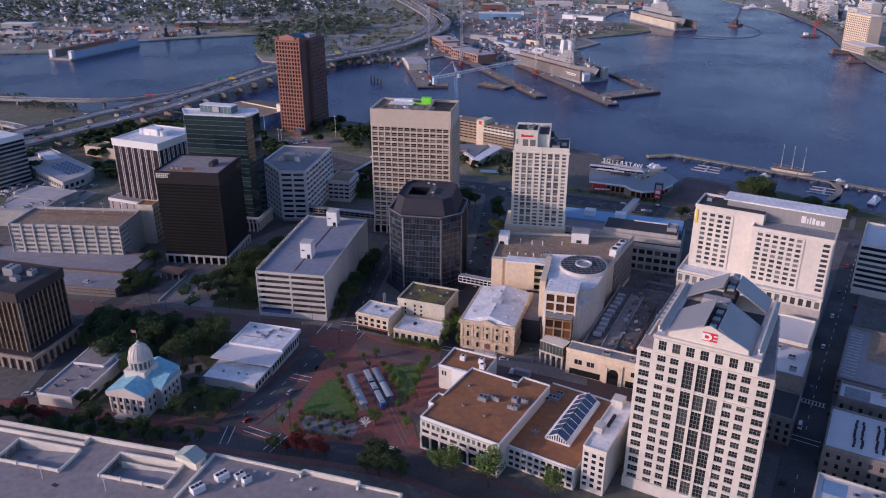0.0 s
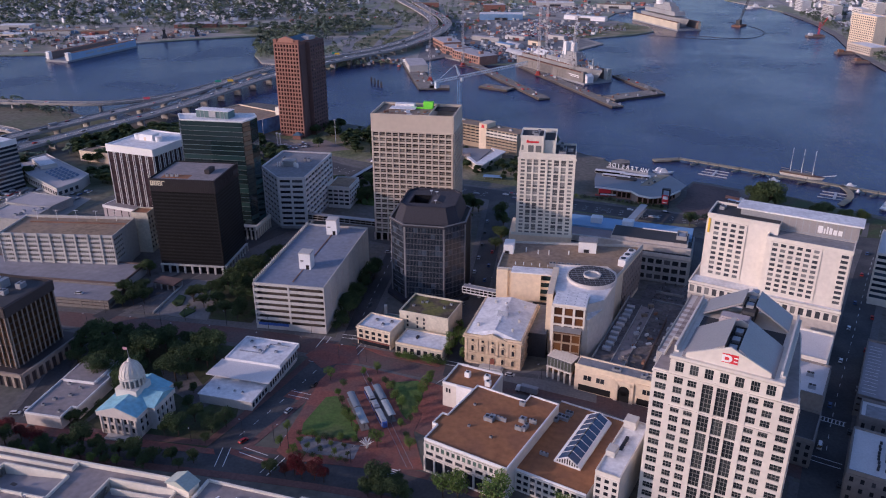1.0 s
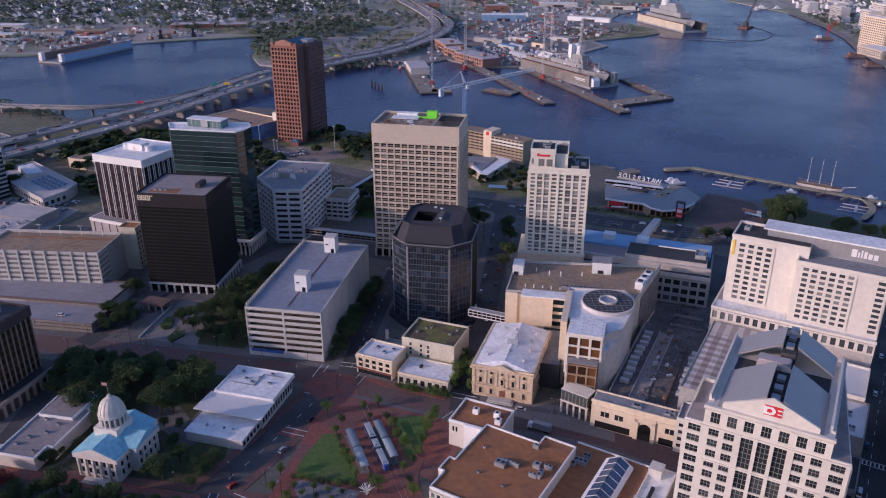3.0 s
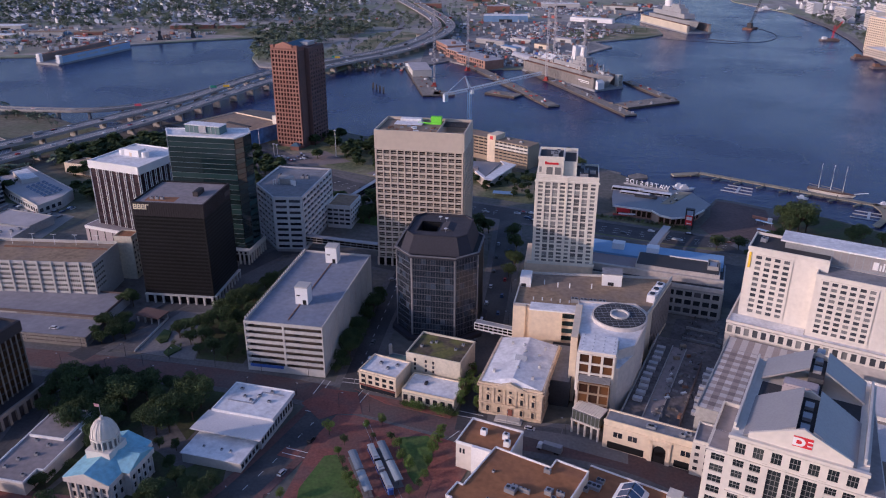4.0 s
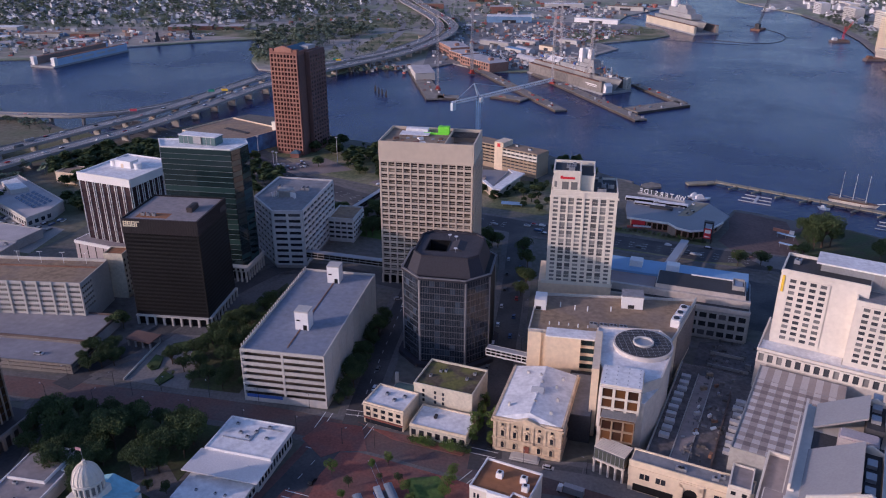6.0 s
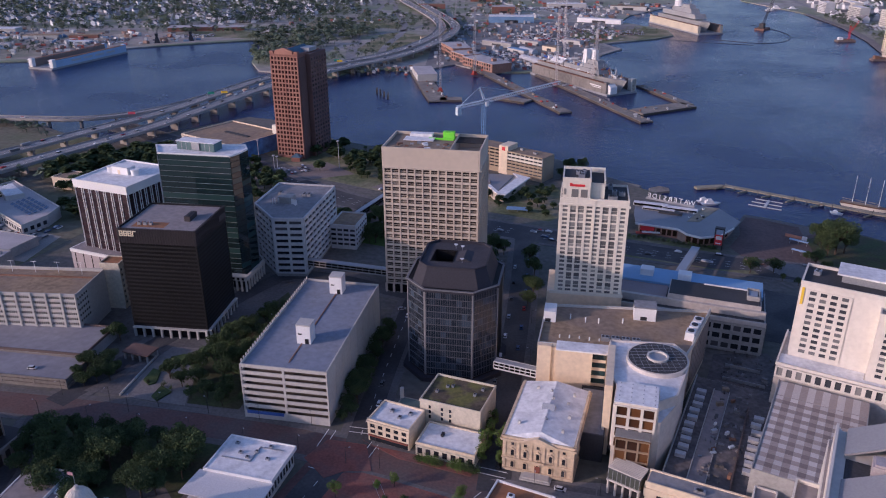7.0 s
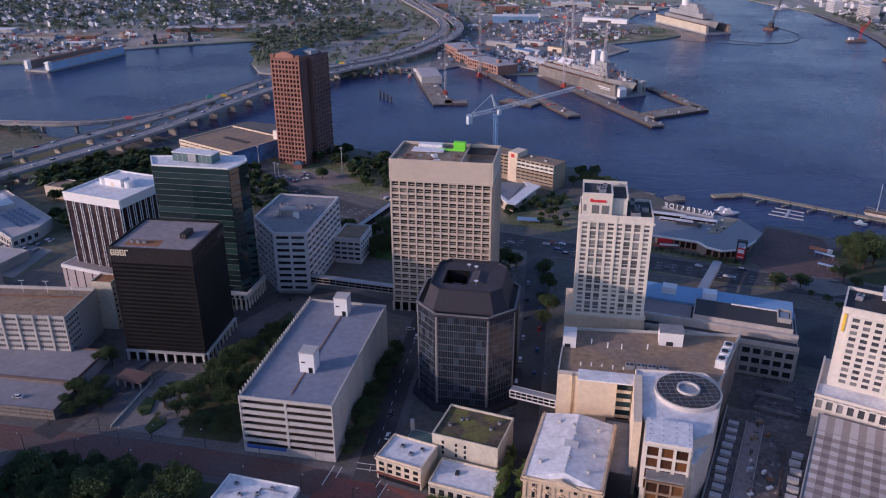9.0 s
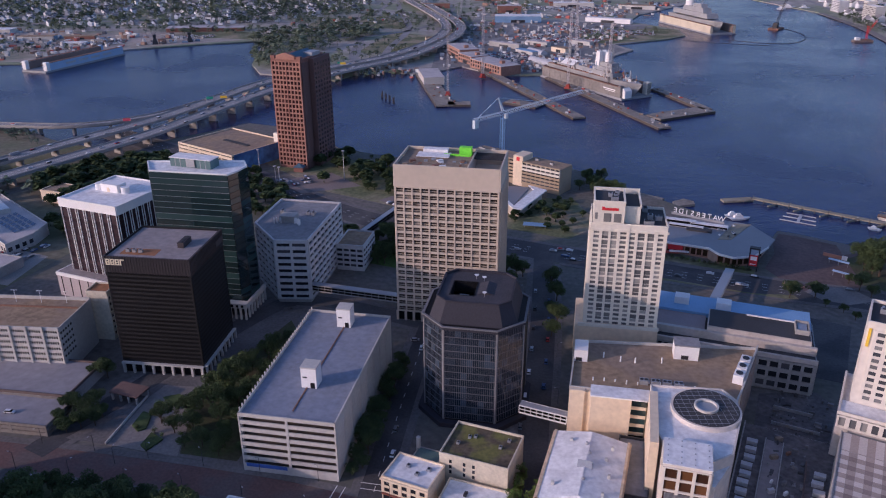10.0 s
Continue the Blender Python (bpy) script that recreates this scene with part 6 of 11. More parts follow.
def right_street_buildings():
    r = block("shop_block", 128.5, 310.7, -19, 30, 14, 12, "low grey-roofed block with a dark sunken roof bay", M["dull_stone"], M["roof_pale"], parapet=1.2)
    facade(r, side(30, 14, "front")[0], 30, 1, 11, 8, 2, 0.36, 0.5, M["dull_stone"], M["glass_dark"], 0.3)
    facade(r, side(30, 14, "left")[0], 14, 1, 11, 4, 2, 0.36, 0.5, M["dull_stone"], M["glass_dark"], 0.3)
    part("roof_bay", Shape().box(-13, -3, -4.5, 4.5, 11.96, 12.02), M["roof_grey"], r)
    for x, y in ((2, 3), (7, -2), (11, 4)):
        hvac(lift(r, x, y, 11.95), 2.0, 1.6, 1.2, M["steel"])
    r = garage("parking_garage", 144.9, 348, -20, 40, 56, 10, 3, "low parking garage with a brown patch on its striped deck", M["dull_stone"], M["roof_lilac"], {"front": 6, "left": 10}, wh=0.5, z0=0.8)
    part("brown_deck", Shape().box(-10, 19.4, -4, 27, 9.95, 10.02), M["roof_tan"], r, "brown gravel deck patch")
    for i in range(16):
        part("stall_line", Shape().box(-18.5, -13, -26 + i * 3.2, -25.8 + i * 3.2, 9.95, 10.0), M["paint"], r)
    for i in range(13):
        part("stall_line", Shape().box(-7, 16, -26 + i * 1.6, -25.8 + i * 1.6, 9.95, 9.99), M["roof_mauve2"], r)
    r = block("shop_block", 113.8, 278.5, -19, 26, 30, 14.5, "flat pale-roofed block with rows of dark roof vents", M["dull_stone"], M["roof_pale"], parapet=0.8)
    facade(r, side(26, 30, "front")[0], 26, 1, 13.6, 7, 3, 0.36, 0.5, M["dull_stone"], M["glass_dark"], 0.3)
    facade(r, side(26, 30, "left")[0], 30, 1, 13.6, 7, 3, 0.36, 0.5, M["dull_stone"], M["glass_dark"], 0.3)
    rnd = random.Random(7)
    for k in (-3.2, -0.6, 4.6, 7.2):
        for i in range(9):
            hvac(lift(r, k + rnd.uniform(-0.3, 0.3), -9 + i * 2.2 + rnd.uniform(-0.3, 0.3), 14.45), 0.9, 1.1, 0.8, M["dark_metal"])
    r = block("shop_block", 98.5, 234, -19, 26, 26, 15, "brick block with a pale roof and cooling units", M["brick_red"], M["roof_pale"], M["pale_concrete"], parapet=0.9)
    facade(r, side(26, 26, "left")[0], 26, 1, 14, 7, 4, 0.45, 0.5, M["dull_stone"], M["glass_dark"], 0.3)
    part("sunken_roof", Shape().box(-11, -3, 3, 11, 14.96, 15.02), M["pale_blue"], r)
    for x, y in ((0, 5), (4, -4), (6, 8)):
        hvac(lift(r, x, y, 14.95), 2.6, 2.0, 1.8, M["steel"])
    r = thing("office_building", 176, 458, -20, "white office building with dark ribbon windows", "building")
    part("body", Shape().box(-16, 16, -20, 20, -0.5, 30), M["white"], r)
    for s in ("front", "left"):
        m, length = side(32, 40, s)
        bands(r, m, length, 3, 30, 8, 0.55, M["white"], M["smoke_glass"], 0.4, 2, 0.8, 0.45)
    roof(r, 32, 40, 30.4, M["roof_pale"], M["white"], 1.0)
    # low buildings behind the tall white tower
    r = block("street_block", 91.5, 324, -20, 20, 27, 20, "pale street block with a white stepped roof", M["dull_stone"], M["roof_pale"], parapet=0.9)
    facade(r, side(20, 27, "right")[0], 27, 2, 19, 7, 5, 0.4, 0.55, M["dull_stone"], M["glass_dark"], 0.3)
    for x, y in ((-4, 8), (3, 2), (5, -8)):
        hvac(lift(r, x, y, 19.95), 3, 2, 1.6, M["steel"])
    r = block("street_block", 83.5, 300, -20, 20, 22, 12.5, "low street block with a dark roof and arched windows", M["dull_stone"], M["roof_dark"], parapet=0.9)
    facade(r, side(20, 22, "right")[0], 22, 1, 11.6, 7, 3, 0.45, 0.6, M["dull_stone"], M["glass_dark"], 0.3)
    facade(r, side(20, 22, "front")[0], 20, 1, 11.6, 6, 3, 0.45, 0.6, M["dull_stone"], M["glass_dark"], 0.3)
    r = block("street_block", 97.5, 350, -20, 22, 26, 22, "white street block with a planted roof edge", M["white"], M["roof_pale"], parapet=0.9)
    facade(r, side(22, 26, "right")[0], 26, 2, 20.6, 7, 5, 0.45, 0.6, M["white"], M["glass_dark"], 0.3)


def left_blocks():
    r = garage("parking_garage", -322, 410.5, 7, 72, 30, 24, 6, "pale concrete parking garage with slit openings", M["pale_concrete"], M["roof_tan"], {"front": 10}, faces=("front", "left", "back"), wh=0.68, z0=6.2)
    m, length = side(72, 30, "front")
    for i in range(10):
        part("pier", Shape().box(max(0, length * i / 9 - 0.4), min(length, length * i / 9 + 0.4), -0.7, -0.13, 5.6, 25.6, m), M["pale_concrete"], r)
    for i in range(64):
        if i % 7:
            part("baffle", Shape().box(length * i / 63 - 0.17, length * i / 63 + 0.17, 0.1, 0.4, 6, 24, m), M["pale_concrete"], r)
    m, length = side(72, 30, "right")
    part("side_wall", Shape().box(0, length, 0.0, 0.5, -0.3, 25, m), M["pale_concrete"], r)
    facade(r, m, 11, 8, 23.5, 5, 5, 0.62, 0.4, M["pale_concrete"], M["black_glass"], 0.2)
    part("ramp_wall", Shape().box(-28, 34, 6, 6.5, 23.9, 24.8), M["rust"], r, "low brown ramp wall")
    part("roof_rail", Shape().box(-36, 36, 14.2, 14.8, 25.0, 25.8), M["pale_concrete"], r)
    for i in range(5):
        lamp = thing("deck_lamp", 0, 0, 0, "tall white lamp post on a garage deck", "lamp post", group="deck lamps")
        lamp.matrix_basis = lift(r, -26 + i * 13, 11, 23.95)
        part("post", Shape().tube(0, 0, 0, 6.5, 0.12, sides=6), M["white_paint"], lamp)
        part("arm", Shape().box(-1.2, 1.2, -0.1, 0.1, 6.5, 6.7), M["white_paint"], lamp)
        part("head", Shape().box(-1.5, -0.9, -0.25, 0.25, 6.45, 6.75).box(0.9, 1.5, -0.25, 0.25, 6.45, 6.75), M["pale_metal"], lamp)
    t = block("stair_block", -287, 438, 4, 11, 10, 27, "cream stair block with small square windows", M["cream_render"], M["roof_brown"], parapet=0.6)
    facade(t, side(11, 10, "right")[0], 10, 2, 25, 3, 7, 0.5, 0.5, M["cream_render"], M["glass_dark"], 0.3)
    u = block("low_deck", -319, 387, 2.5, 104, 28, 6.0, "low pale deck building under the garage", M["concrete"], M["roof_lilac"], M["dark_brick"], parapet=0.9)
    l = garage("low_garage", -305, 364, 2.0, 84, 20, 4.6, 2, "low two-level parking deck", M["dull_stone"], M["roof_lilac"], {"front": 6}, wh=0.45, z0=0.6, parapet=0.8)
    # far left
    r = thing("office_building", -481, 530, -18, "dark office block with a white top storey", "building")
    part("body", Shape().box(-24, 24, -14, 14, -0.5, 39), M["black"], r)
    for s in ("front", "right"):
        m, length = side(48, 28, s)
        bands(r, m, length, 2, 36, 10, 0.6, M["concrete"], M["smoke_glass"], 0.3)
        part("top_band", Shape().box(-0.3, length + 0.3, -0.6, 0.05, 36, 40.4, m), M["white_paint"], r)
    part("roof", Shape().box(-23.6, 23.6, -13.6, 13.6, 39, 39.4), M["roof_white"], r)
    r = thing("low_office", -440, 555, 0, "low pale polygonal office with solar panels on its roof", "building")
    ring = [(-50, 18), (-16, -12), (31, -40), (36, -20), (33, -2), (-40, 44)]
    part("body", Shape().prism(ring, -0.5, 7.6), M["pale_concrete"], r)
    part("roof", Shape().prism([(x * 0.985, y * 0.985) for x, y in ring], 7.6, 7.8), M["roof_mauve2"], r)
    for i, (m, length) in enumerate(ring_frames(ring)):
        part("parapet", Shape().box(0, length, -0.15, 0.35, 7.2, 8.6, m), M["pale_concrete"], r)
        if i in (0, 1, 2):
            facade(r, m, length, 1, 6.8, max(3, int(length / 4.5)), 1, 0.6, 0.5, M["pale_concrete"], M["glass_dark"], 0.3)
    part("upper_storey", Shape().prism([(-36, 20), (-14, 2), (-6, 12), (-30, 30)], 7.8, 11), M["pale_concrete"], r)
    part("upper_roof", Shape().prism([(-35.5, 20), (-14, 2.5), (-6.5, 12), (-30, 29.5)], 11, 11.2), M["roof_white"], r)
    pane = Shape().add([(-2.2, -1.1, 0.15), (2.2, -1.1, 0.15), (2.2, 1.1, 1.0), (-2.2, 1.1, 1.0), (-2.2, -1.1, 0.05), (2.2, -1.1, 0.05), (2.2, 1.1, 0.9), (-2.2, 1.1, 0.9)], [(0, 1, 2, 3), (7, 6, 5, 4), (0, 4, 5, 1), (1, 5, 6, 2), (2, 6, 7, 3), (3, 7, 4, 0)]).mesh("solar_panel", M["blue_glass"])
    for i in range(6):
        for j in range(4):
            part("solar_panel", pane, None, r, "", pose(-4 + i * 5 + j * 1.2, -4 + j * 4.4 - i * 2.9, 7.8, 0, 0, -30))
    r = block("low_office", -432, 616, -8, 44, 18, 9, "low tan office with a long roof", M["tan"], M["roof_tan"], parapet=0.6)
    r = block("low_office", -410, 495, -8, 40, 24, 6, "low pale-roofed shed beside a lot", M["concrete"], M["roof_mauve2"], parapet=0.4)
    r = block("low_office", -395, 455, 2, 34, 26, 12, "pale low building with roof units", M["concrete"], M["roof_mauve2"], parapet=0.4)
    rnd = random.Random(2)
    for i in range(6):
        hvac(lift(r, rnd.uniform(-14, 14), rnd.uniform(-9, 9), 11.95), 2.4, 1.8, 1.4, M["steel"])


def brick_tower():
    r = thing("brick_tower", -292.8, 740, -9, "tall red brick office tower with a stepped top", "building")
    h = 92
    part("body", Shape().box(-16, 11, -16, 22, -0.5, h), M["brick_red"], r)
    # The right side's shade is put into a darker brick colour.
    part("side_bay", Shape().box(11, 11.6, -15, -4, -0.5, h - 3), M["brick_shade"], r, "side bay in brick darkened for shade")
    part("side_wing", Shape().box(11, 15.5, -3, 25, -0.5, h - 1), M["brick_shade"], r)
    facade(r, pose(-16, -16, 0), 27, 2, 90, 8, 23, 0.7, 0.68, M["brick_tower"], M["red_pane"], 0.7, 0.6)
    part("centre_rib", Shape().box(-2.75, -2.25, -16.95, -16.4, 4, 84), M["brick_pale"], r, "pale upright brick rib")
    facade(r, pose(15.5, -3, 0, 0, 0, 90), 28, 2, 88, 6, 23, 0.6, 0.55, M["brick_shade"], M["plum_glass"], 0.3)
    part("front_gable", Shape().box(-11, 6, -16.4, -14, h - 0.5, h + 2.4).gable(-11, 6, -16.4, -14, h + 2.4, h + 5), M["brick_tower"], r)
    part("arch", Shape().tube(-2.5, -(h - 5), 16.3, 17.0, 4.6, sides=20, m=pose(0, 0, 0, 90) @ Matrix.Scale(1, 4)), M["brick_pale"], r, "pale arched panel")
    part("corner_turret", Shape().box(-16.3, -12.6, -16.3, -12.6, h - 0.4, h + 2).box(7.3, 11.2, -16.3, -12.6, h - 0.4, h + 2), M["brick_red"], r)
    part("top_roof", Shape().gable(-6, 8, -14, 14, h, h + 4.5), M["copper_dark"], r, "blue-green ridge roof")
    part("back_top", Shape().box(2, 12, 2, 15, h - 0.1, h + 3), M["steel"], r)
    p = thing("entrance_pavilion", -290, 717, 0, "small brick pavilion with a blue hipped roof", "pavilion")
    part("walls", Shape().box(-4, 4, -3, 3, -0.3, 4), M["brick_red"], p)
    part("roof", Shape().prism([(-4.6, -3.6), (4.6, -3.6), (4.6, 3.6), (-4.6, 3.6)], 4, 7, [(-0.4, -0.4), (0.4, -0.4), (0.4, 0.4), (-0.4, 0.4)]), M["copper_dark"], p)


def river_hotel():
    rot = math.degrees(math.atan2(-37, 74))
    r = thing("river_hotel", -108, 719, rot, "low beige river hotel with white balcony bands", "hotel")
    h = 20
    for x0, x1, y0 in ((-44, -1, 0), (8, 42, -3)):
        part("wing", Shape().box(x0, x1, y0, y0 + 18, -0.5, h), M["tan_dull"], r)
        part("wing_roof", Shape().box(x0 + 0.3, x1 - 0.3, y0 + 0.3, y0 + 17.7, h, h + 0.2), M["roof_tan"], r)
        bands(r, pose(x0, y0, 0), x1 - x0, 3, h - 6, 4, 0.45, M["tan_dull"], M["glass_dark"], 0.7, 9, 0.4, 0.8)
        bands(r, pose(x0, y0, 0), x1 - x0, h - 6, h, 2, 0.5, M["cream"] if x0 > 0 else M["tan_dull"], M["glass_dark"], 0.9, 9, 0.4, 0.9)
        part("parapet", Shape().box(x0, x1, y0 - 0.9, y0, h, h + 0.9), M["tan_dull"], r)
    part("lift_tower", Shape().box(-1, 8, -2.5, 12, -0.5, 24.5), M["tan"], r, "tan lift tower")
    part("sign_shape", Shape().box(2, 5, -2.75, -2.55, 20.4, 23.4), M["red_paint"], r, "round red sign shape")
    rnd = random.Random(9)
    for i in range(7):
        hvac(lift(r, rnd.uniform(-40, 38), rnd.uniform(4, 13), h + 0.2), 3, 2, 1.6, M["steel"])
    q = thing("river_ballroom", -100, 668, 0, "low hall with a dark flat roof and a white wedge eave", "building")
    part("body", Shape().prism([(-30, -15), (-14, -1), (-2, -22), (3, -22), (16, 18), (5, 25), (-30, 22)], -0.4, 6.4), M["beige"], q)
    part("flat_roof", Shape().prism([(-32, -17), (-15.5, 0), (-2, -20), (6, 24), (-32, 23)], 6.4, 7.2), M["roof_blue_grey"], q, "dark blue-grey flat roof")
    part("wedge_roof", Shape().prism([(-0.8, -25), (5.2, -25), (19.4, 19), (4.5, 28), (9.5, 18), (-1.2, -19)], 6.5, 7.5), M["roof_white"], q, "white wedge eave")
    part("front_eave", Shape().prism([(-15.9, 1.8), (-0.8, -25), (-1.2, -19), (-13.5, 3.5)], 6.45, 7.4), M["roof_white"], q, "white front eave")
    part("roof_room", Shape().box(-24, -10, -4, 2, 7.2, 9.4), M["roof_mauve"], q)
    part("terrace_awning", Shape().box(8, 24, -44, -38, 2.6, 3.0), M["pale_blue"], q, "pale blue terrace awning")
    for px in (9, 16, 23):
        part("awning_post", Shape().tube(px, -41, 0, 2.6, 0.15, sides=6), M["steel"], q)


def far_garage():
    r = garage("parking_garage", -363, 745, -25, 72, 60, 14, 4, "tan parking garage with a blue painted side", M["tan"], M["roof_tan"], {"front": 6}, wh=0.45, z0=1.0)
    part("mural", Shape().box(2, 58, -0.3, -0.02, 0, 14.6, side(72, 60, "right")[0]), M["mural_blue"], r, "blue painted side wall")
    part("ramp", Shape().box(-10, 22, -2, 2, 13.9, 14.6), M["roof_dark"], r)
    part("stair", Shape().box(30, 36, 22, 29, 13, 22), M["cream"], r)


def mall():
    r = thing("mall_roof", -129, 211.5, -3, "broad mall roof deck with pale parapets and sunken ramps", "building")
    h = 18
    part("body", Shape().box(-140, 0, -110, 0, -0.5, h - 4.6), M["cream_render"], r)
    part("lower_deck", Shape().box(-139.5, -0.5, -109.5, -0.5, h - 4.6, h - 4.4), M["roof_tan"], r)
    # the upper deck leaves two openings over sunken ramps
    upper = Shape()
    for ya, yb, spans in ((-110, -19, ((-140, 0),)), (-19, -17.5, ((-140, -78), (-51, 0))), (-17.5, -7, ((-140, -78), (-51, -35), (-9, 0))), (-7, -5, ((-140, -35), (-9, 0))), (-5, 0, ((-140, 0),))):
        for xa, xb in spans:
            upper.box(xa, xb, ya, yb, h - 4.5, h - 0.8)
    part("roof_deck", upper, M["roof_mauve"], r)
    part("parapet", Shape().box(-140, -12, -0.6, 0.2, h - 1.2, h + 1.0), M["cream"], r)
    part("upper_parapet", Shape().box(-140, -52, -4.2, -3.6, h - 0.9, h + 0.8).box(-52, -51.4, -4.2, -0.6, h - 0.9, h + 0.8), M["cream"], r)
    # raised deck beside the ramps
    q = pose(0, 2.2, 0, 0, 0, -3)
    part("raised_body", Shape().box(0, 74, -110, 0, -0.5, h, q), M["cream_render"], r)
    part("raised_deck", Shape().box(0.4, 73.6, -109.5, -0.4, h, h + 0.2, q), M["roof_mauve"], r)
    part("parapet", Shape().box(0, 36, -0.5, 0.2, h - 0.2, h + 1.2, q).box(36, 58, 0.2, 0.9, h - 0.2, h + 1.9, q).box(58, 74, -0.5, 0.2, h - 0.2, h + 1.2, q), M["cream"], r)
    part("parapet_return", Shape().box(35.6, 36.4, -2.2, 0.2, h - 0.2, h + 1.9, q).box(57.6, 58.4, -2.2, 0.2, h - 0.2, h + 1.9, q), M["cream"], r)
    part("side_parapet", Shape().box(-0.4, 0.5, -60, 0, h - 1.5, h + 1.2, q).box(73.4, 74.2, -60, 0, h - 0.2, h + 1.2, q), M["cream"], r)
    for x0, x1, y0, y1 in ((-78, -51, -19, -7), (-35, -9, -17.5, -5)):
        part("ramp_floor", Shape().add([(x0, y0, h - 4.3), (x1, y0, h - 4.3), (x1, y1, h - 1.4), (x0, y1, h - 4.3), (x0, y0, h - 4.5), (x1, y0, h - 4.5), (x1, y1, h - 1.6), (x0, y1, h - 4.5)],
                                       [(0, 1, 2), (0, 2, 3), (4, 6, 5), (4, 7, 6), (0, 4, 5, 1), (1, 5, 6, 2), (2, 6, 7, 3), (3, 7, 4, 0)]), M["roof_lilac"], r, "sloping ramp floor")
        part("ramp_wall", Shape().box(x0, x1, y1 - 0.6, y1 + 0.02, h - 4.4, h + 0.7), M["cream"], r)
        part("ramp_wall", Shape().box(x0 - 0.6, x1 + 0.6, y0 - 0.6, y0, h - 0.9, h + 0.3), M["cream"], r)
        part("ramp_wall", Shape().box(x0 - 0.6, x0, y0, y1, h - 4.4, h + 0.3), M["cream"], r)
        part("ramp_wall", Shape().box(x1, x1 + 0.6, y0, y1, h - 4.4, h + 0.3), M["cream"], r)
        for i in range(4):
            x = x0 + (x1 - x0) * i / 3
            part("ramp_post", Shape().box(x - 0.35, x + 0.35, y0 - 0.9, y0 - 0.2, h - 0.9, h + 0.8), M["cream"], r)
    part("inner_wall", Shape().box(-33, -9.2, -8.4, -7.9, h - 4.4, h - 1.2), M["cream"], r)
    hut = thing("stair_hut", 0, 0, 0, "cream gabled stair hut with a pale green roof", "hut")
    hut.matrix_basis = lift(r, -7, -3, h - 0.8, -12)
    part("walls", Shape().box(-5, 5, -2.6, 2.6, 0, 3.6), M["cream"], hut)
    part("roof", Shape().gable(-5.5, 5.5, -3.2, 3.2, 3.6, 6.0), M["pale_green"], hut)
    for x, y, a, b, c in ((9, -9, 3.2, 4.6, 2.4), (15, -7, 2.4, 3.4, 2.0), (18.5, -8.5, 2.2, 3.2, 2.2), (4, -17, 3.2, 4.6, 2.4)):
        hvac(lift(r, x, y, h + 0.2, -30), a, b, c, M["white_paint"], "white rooftop cooling unit")
    rnd = random.Random(31)
    for i in range(9):
        part("roof_vent", Shape().box(-0.5, 0.5, -0.5, 0.5, 0, 0.7), M["pale_concrete"], r, at=pose(rnd.uniform(10, 70), rnd.uniform(-12, 0), h + 0.2))
    for i in range(7):
        part("drain_hatch", Shape().box(-1.2, 1.2, -0.7, 0.7, 0, 0.12), M["roof_dark"], r, at=pose(rnd.uniform(-100, -10), rnd.uniform(-40, -14), h - 0.8, 0, 0, -10))
    for i in range(3):
        lamp = thing("deck_lamp", 0, 0, 0, "tall white lamp post on a garage deck", "lamp post", group="deck lamps")
        lamp.matrix_basis = lift(r, -80 + i * 26, -24, h - 0.8)
        part("post", Shape().tube(0, 0, 0, 5, 0.12, sides=6), M["white_paint"], lamp)
        part("head", Shape().box(-0.7, 0.7, -0.2, 0.2, 5, 5.25), M["pale_metal"], lamp)


